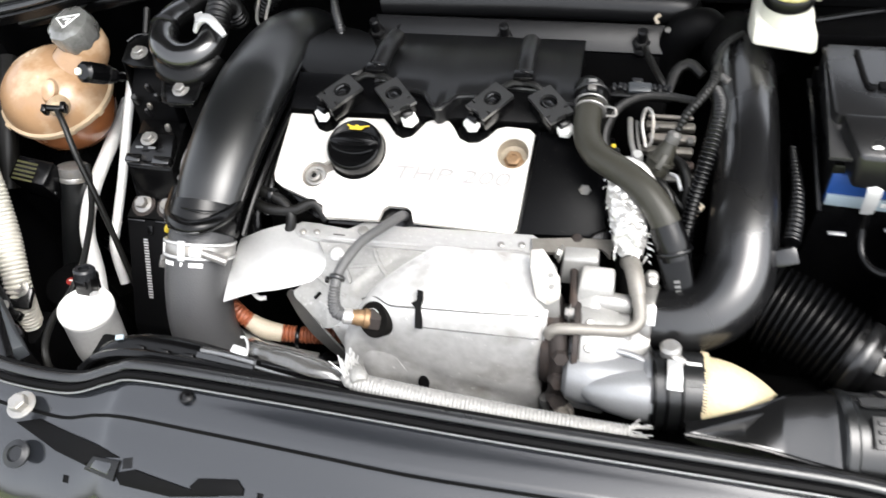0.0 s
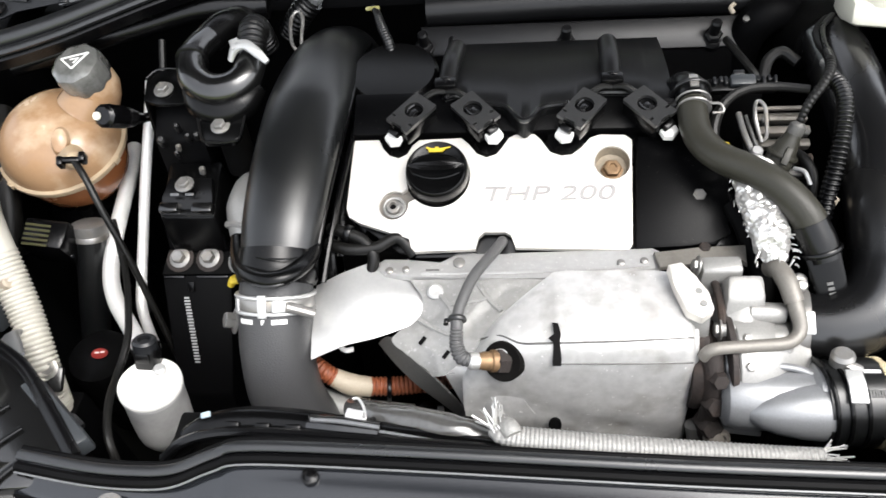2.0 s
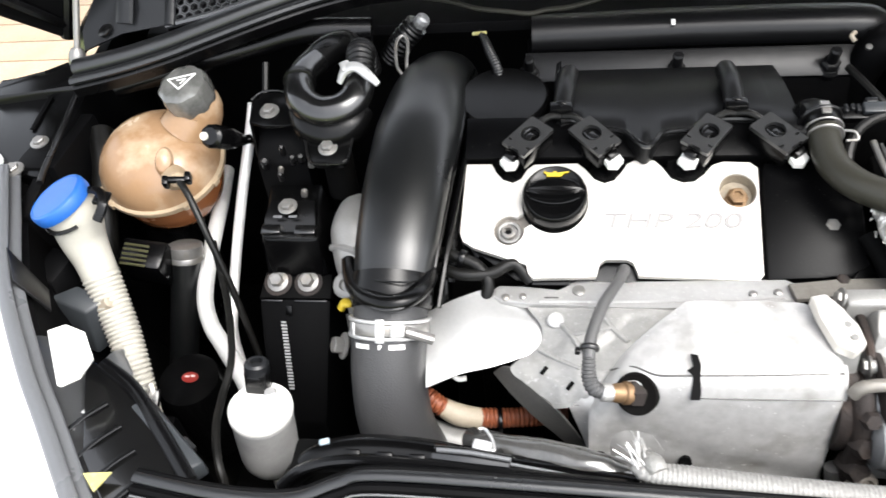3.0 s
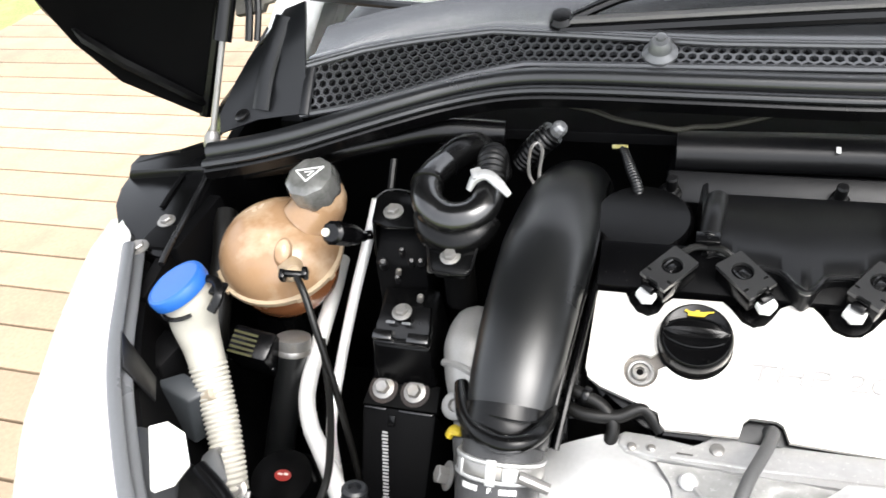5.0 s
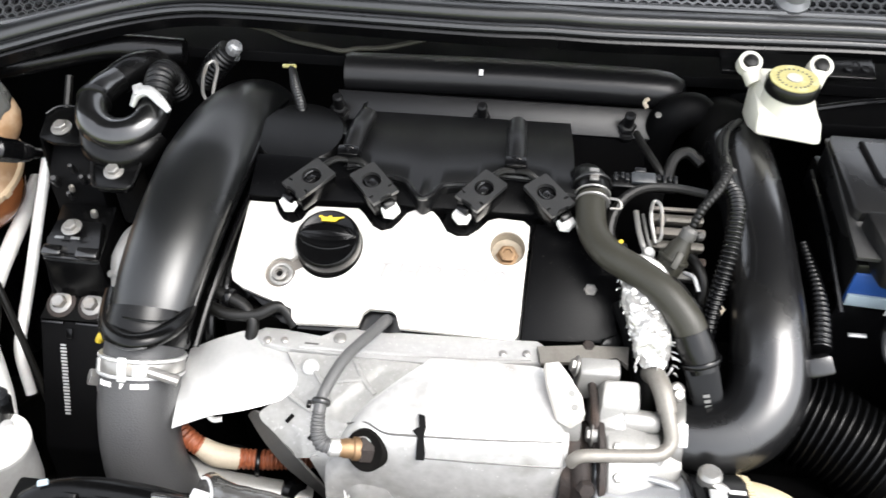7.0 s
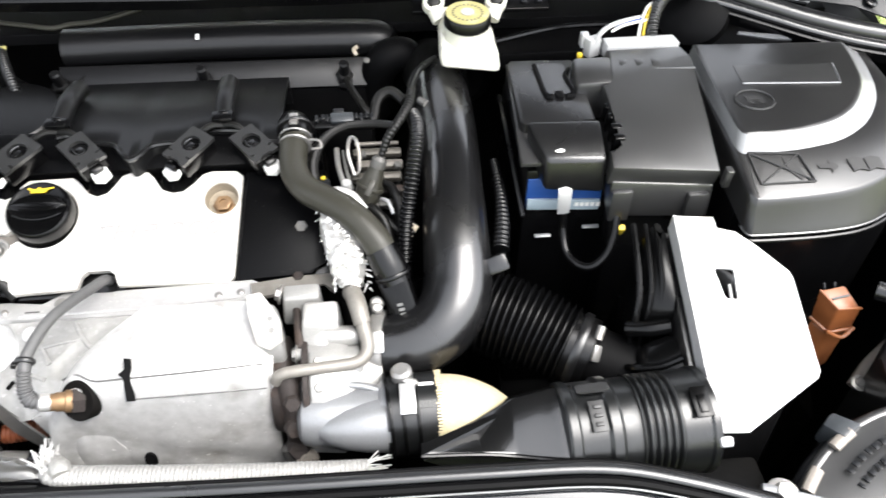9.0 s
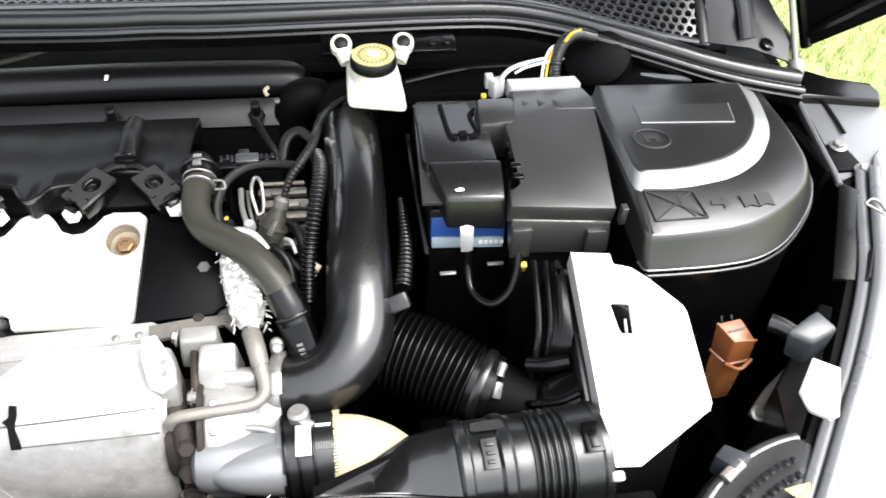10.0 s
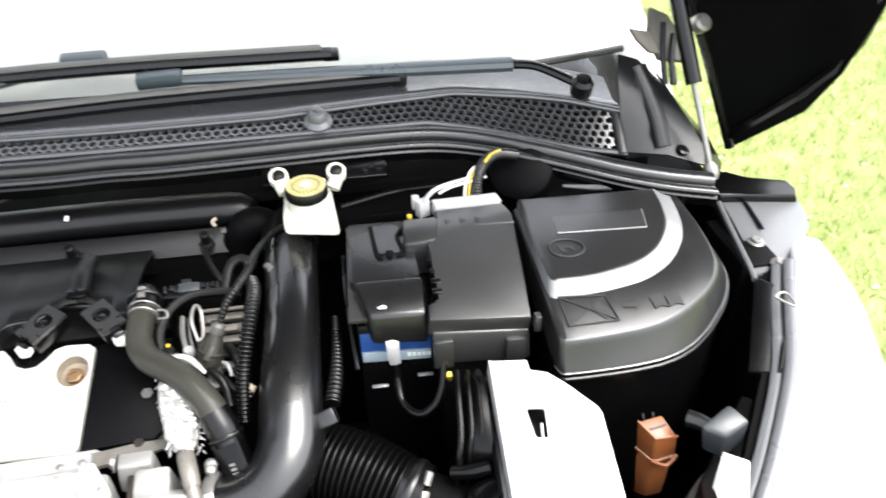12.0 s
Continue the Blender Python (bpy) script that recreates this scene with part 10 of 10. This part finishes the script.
def build_headlamp(flip):
    lamp = thing("headlamp", "grey-black headlamp housing with yellow and white stickers", "headlamp", (2 * MID - 0.47 if flip else 0.47, 0.33, 0.55), "headlamps")
    def P(*pts, shift=(0, 0)):
        pts = [(x + shift[0] * flip, y + shift[1] * flip, z) for x, y, z in pts]
        return [Vector(p) for p in (mirror(pts) if flip else pts)]
    s = -1 if flip else 1
    up = (0.028, 0.038)
    top = P((0.560, 0.425, 0.876), (0.578, 0.420, 0.884), (0.545, 0.375, 0.880), (0.50, 0.312, 0.868), (0.465, 0.262, 0.858), (0.43, 0.235, 0.852), (0.39, 0.245, 0.85), (0.372, 0.275, 0.852), (0.42, 0.322, 0.842), (0.462, 0.35, 0.835), (0.50, 0.385, 0.835))
    if not flip:
        top = P((0.575, 0.47, 0.868), (0.585, 0.44, 0.885), (0.545, 0.375, 0.880), (0.50, 0.312, 0.868), (0.465, 0.262, 0.858), (0.43, 0.235, 0.852), (0.423, 0.248, 0.852), (0.458, 0.285, 0.855), (0.482, 0.325, 0.850), (0.50, 0.395, 0.835))
    if flip:
        top = top[::-1]
    part("housing", slab(top, 0.30, (0, 0, 1), 0.004), LIDPL, lamp, "grey-black moulded housing", 40)
    if not flip:
        build_bulb_cover(lamp)
    if flip:
        part("cover_tab", box(axes(P((0.416, 0.326, 0.852))[0], (0.2, 0.1, 1), (1, -0.7, 0)), (0.016, 0.026, 0.007), 0.002), GREYPL, lamp, "locking tab")
    t = P((0.4375, 0.2760, 0.8755), (0.4595, 0.2785, 0.8775), (0.4500, 0.2600, 0.8765))
    if flip:
        t = [Vector(q) for q in ((-0.584, 0.279, 0.8765), (-0.598, 0.2925, 0.8785), (-0.574, 0.2935, 0.8805))]
    part("warning_sticker", slab(t, 0.001, (0.05 * s, -0.05, 1), 0), PALEYELLOW, lamp, "triangular warning sticker")
    l = P((0.5000, 0.374, 0.908), (0.5165, 0.3595, 0.910), (0.4965, 0.320, 0.903), (0.490, 0.320, 0.898), (0.4835, 0.334, 0.890), (0.484, 0.340, 0.888), (0.4855, 0.355, 0.887), shift=up) if not flip else [Vector(q) for q in ((-0.672, 0.4064, 0.9055), (-0.659, 0.414, 0.905), (-0.637, 0.4055, 0.906), (-0.616, 0.378, 0.907), (-0.6185, 0.360, 0.907), (-0.6316, 0.352, 0.906), (-0.6363, 0.3535, 0.906))][::-1]
    part("white_label", slab(l if not flip else l[::-1], 0.004, (-0.45 * s, 0.1, 1), 0.001), WHITE, lamp, "blank white label")
    if flip:
        lower = [(-0.746, 0.482, 0.80), (-0.722, 0.500, 0.80), (-0.688, 0.487, 0.795), (-0.705, 0.470, 0.79)]
        upper = [(-0.7446, 0.4931, 0.850), (-0.720, 0.5093, 0.850), (-0.6878, 0.4985, 0.842), (-0.7049, 0.4824, 0.838)]
        part("adjuster_box", hexa(lower[::-1], upper[::-1], 0.0025), SLATE, lamp, "slate grey adjuster motor")
        part("adjuster_nose", lathe([(0.0065, -0.012), (0.0065, 0.004), (0.004, 0.006), (0, 0.006)], axes((-0.687, 0.4965, 0.838), (0.7, 0.1, 0.5)), 14), TAPE, lamp)
        part("side_pocket", hexa([(-0.765, 0.50, 0.80), (-0.735, 0.49, 0.80), (-0.725, 0.535, 0.80), (-0.758, 0.55, 0.80)][::-1], [(-0.762, 0.505, 0.865), (-0.738, 0.50, 0.862), (-0.728, 0.532, 0.868), (-0.755, 0.545, 0.872)][::-1], 0.004), DARK, lamp, "black pocket by the filler neck")
        part("cross_arm", tube([(-0.612, 0.392, 0.862), (-0.628, 0.408, 0.855), (-0.645, 0.425, 0.845), (-0.655, 0.44, 0.83)], [0.006, 0.008, 0.009, 0.008], 10, 5, 0.5), GREYPAINT, lamp, "grey stay to the filler neck")
        part("light_tick", tube([(-0.637, 0.352, 0.862), (-0.628, 0.359, 0.864), (-0.622, 0.366, 0.864)], 0.0022, 8, 3), PALEGREY, lamp)
        part("edge_tick", tube([(-0.652, 0.345, 0.862), (-0.645, 0.338, 0.862), (-0.632, 0.337, 0.864)], 0.0020, 8, 3), PALEGREY, lamp)
        part("side_strut", hexa([(-0.596, 0.362, 0.852), (-0.580, 0.372, 0.852), (-0.514, 0.315, 0.846), (-0.526, 0.303, 0.846)], [(-0.594, 0.360, 0.868), (-0.582, 0.370, 0.866), (-0.516, 0.316, 0.862), (-0.526, 0.306, 0.863)], 0.003), SLATE, lamp, "slate grey strut down to the slam panel")
    else:
        part("adjuster_box", hexa(P((0.500, 0.406, 0.872), (0.518, 0.395, 0.868), (0.543, 0.406, 0.875), (0.527, 0.426, 0.878)), P((0.495, 0.408, 0.903), (0.515, 0.395, 0.899), (0.542, 0.4035, 0.907), (0.530, 0.4245, 0.911)), 0.004), SLATE, lamp, "slate grey adjuster motor")
    if not flip:
        part("adjuster_stem", tube(P((0.514, 0.415, 0.888), (0.505, 0.426, 0.888), (0.497, 0.433, 0.887), shift=up), [0.008, 0.0085, 0.009], 14, 3), GREYPL, lamp)
    part("bracket_arm", tube(P((0.535, 0.425, 0.82), (0.515, 0.412, 0.806), (0.503, 0.400, 0.800), (0.494, 0.391, 0.797)), [0.004, 0.006, 0.008, 0.0085], 10, 6, 0.5), GREYPL if flip else PALECAST, lamp)
    part("bolt", bolt_mesh(axes(P((0.4956, 0.3923, 0.802))[0], (0, -0.3, 1)), 0.0052, 0.003), STEEL, lamp, "", 30)
    if flip:
        back = [(-0.652, 0.404, 0.872), (-0.628, 0.398, 0.868), (-0.600, 0.383, 0.862), (-0.556, 0.340, 0.861), (-0.517, 0.300, 0.861), (-0.535, 0.276, 0.858), (-0.575, 0.268, 0.866), (-0.61, 0.310, 0.873)]
        part("rear_cover", slab(back[::-1], 0.03, (0, 0, 1), 0.003), GLOSSPL, lamp, "satin black rear cover")
        for k in range(4):
            a = Vector((-0.612 + 0.020 * k, 0.360 - 0.020 * k, 0.8705 - 0.001 * k))
            part("cover_rib", tube([a, a + Vector((-0.012, -0.014, 0.0015)), a + Vector((-0.022, -0.030, 0.0015))], 0.0022, 8, 3, 0.6), BLACK, lamp)
        part("cover_ridge", tube([(-0.634, 0.400, 0.870), (-0.598, 0.378, 0.866), (-0.556, 0.336, 0.865), (-0.520, 0.298, 0.864)], 0.006, 10, 6, 0.6), BLACK, lamp)
    else:
        part("stay", box(axes((0.355, 0.258, 0.864), (0, -0.2, 1), (1, -0.35, 0)), (0.055, 0.006, 0.006), 0.001), GREYPAINT, lamp)
    return lamp


def build_wing_bracket(flip):
    b = thing("wing_bracket", "grey pressed bracket bolted at the wing edge", "bracket", (2 * MID - 0.66 if flip else 0.66, 0.65, 0.9), "wing brackets")
    def P(*pts):
        return [Vector(p) for p in (mirror(pts) if flip else pts)]
    def turn(q):
        return q[::-1] if flip else q
    s = -1 if flip else 1
    part("plate", slab(turn(P((0.664, 0.735, 0.930), (0.764, 0.735, 0.930), (0.762, 0.700, 0.926), (0.752, 0.672, 0.922), (0.722, 0.632, 0.918), (0.690, 0.612, 0.916), (0.658, 0.602, 0.915), (0.644, 0.598, 0.914), (0.650, 0.65, 0.919))), 0.006, (0, 0, 1), 0.002), GREYPAINT if not flip else SATIN, b, "flat pressed plate")
    part("slot", tube(P((0.693, 0.728, 0.9305), (0.692, 0.70, 0.9275), (0.690, 0.672, 0.9245)), 0.003, 8, 4, 0.4), DARK, b, "dark pressed groove")
    part("step", slab(turn(P((0.655, 0.782, 0.948), (0.690, 0.775, 0.948), (0.705, 0.752, 0.947), (0.755, 0.742, 0.947), (0.763, 0.730, 0.940), (0.758, 0.716, 0.936), (0.700, 0.726, 0.940), (0.662, 0.730, 0.940), (0.650, 0.745, 0.942))), 0.014, (0, 0, 1), 0.004), BLACK, b, "dark humped rear step")
    # grey colour of the right rail stands in for glints along the edge
    part("edge_rail", tube(P((0.655, 0.72, 0.936), (0.646, 0.66, 0.930), (0.637, 0.600, 0.926), (0.633, 0.580, 0.924)), 0.0032, 10, 6), GREYPAINT if not flip else GREYPL, b)
    for o, r in (((0.672, 0.652, 0.921), 0.0064), ((0.680, 0.607, 0.919), 0.0075)):
        part("bolt", bolt_mesh(axes(P(o)[0], (0, -0.1, 1)), r, 0.005), STEEL, b, "", 30)
    if not flip:
        part("hook", tube(P((0.626, 0.530, 0.940), (0.636, 0.535, 0.941), (0.6415, 0.530, 0.940), (0.640, 0.515, 0.938), (0.626, 0.530, 0.940)), 0.0013, 8, 4), STEEL, b, "small wire hook")
    if not flip:
        part("lower_fold", slab(turn(P((0.635, 0.585, 0.925), (0.665, 0.56, 0.92), (0.60, 0.46, 0.905), (0.575, 0.47, 0.90))), 0.004, (0, 0, 1), 0.001), BLACK, b)
    part("fin", slab(turn(P((0.598, 0.455, 0.915), (0.620, 0.490, 0.922), (0.59, 0.475, 0.88), (0.575, 0.45, 0.88))), 0.003, (-0.6 * s, 0.2, 0.7), 0.001), GREYPL, b)
    part("leg", box(axes(P((0.66, 0.66, 0.5))[0], (0, 0, 1)), (0.05, 0.1, 0.42), 0.005), DARK, b)
    return b


# ---- surroundings ----
def build_deck():
    deck = thing("decking", "pale weathered timber decking beside the car", "decking", (-2.2, 1.6, 0), "", "structure")
    part("joists", box(axes((-2.35, 1.6, 0.0), (0, 0, 1)), (2.6, 5.0, 0.03), 0.004), EARTH, deck)
    bm = box(axes((0, 0, 0), (0, 0, 1)), (2.7, 0.138, 0.024), 0.003)
    first = part("plank", bm, WOOD, deck)
    first.matrix_parent_inverse = Matrix()
    data = first.data
    for k in range(34):
        ob = first if k == 0 else new("plank", data)
        if k:
            ob.parent = deck
        ob.location = (-0.15 + 0.012 * ((k * 7) % 3), -2.35 + 0.145 * k, 0.031)


build_boost_pipe()
build_coolant_hose()
build_foil_wrap()
build_thermostat()
build_looms()
build_outlet_hose()
build_bellows()
build_snorkel()
build_filter_box()
build_battery()
build_fuse_box()
build_ecu_box()
build_brake_reservoir()
build_orange_connector()
for flip in (False, True):
    build_headlamp(flip)
    build_wing_bracket(flip)
build_deck()
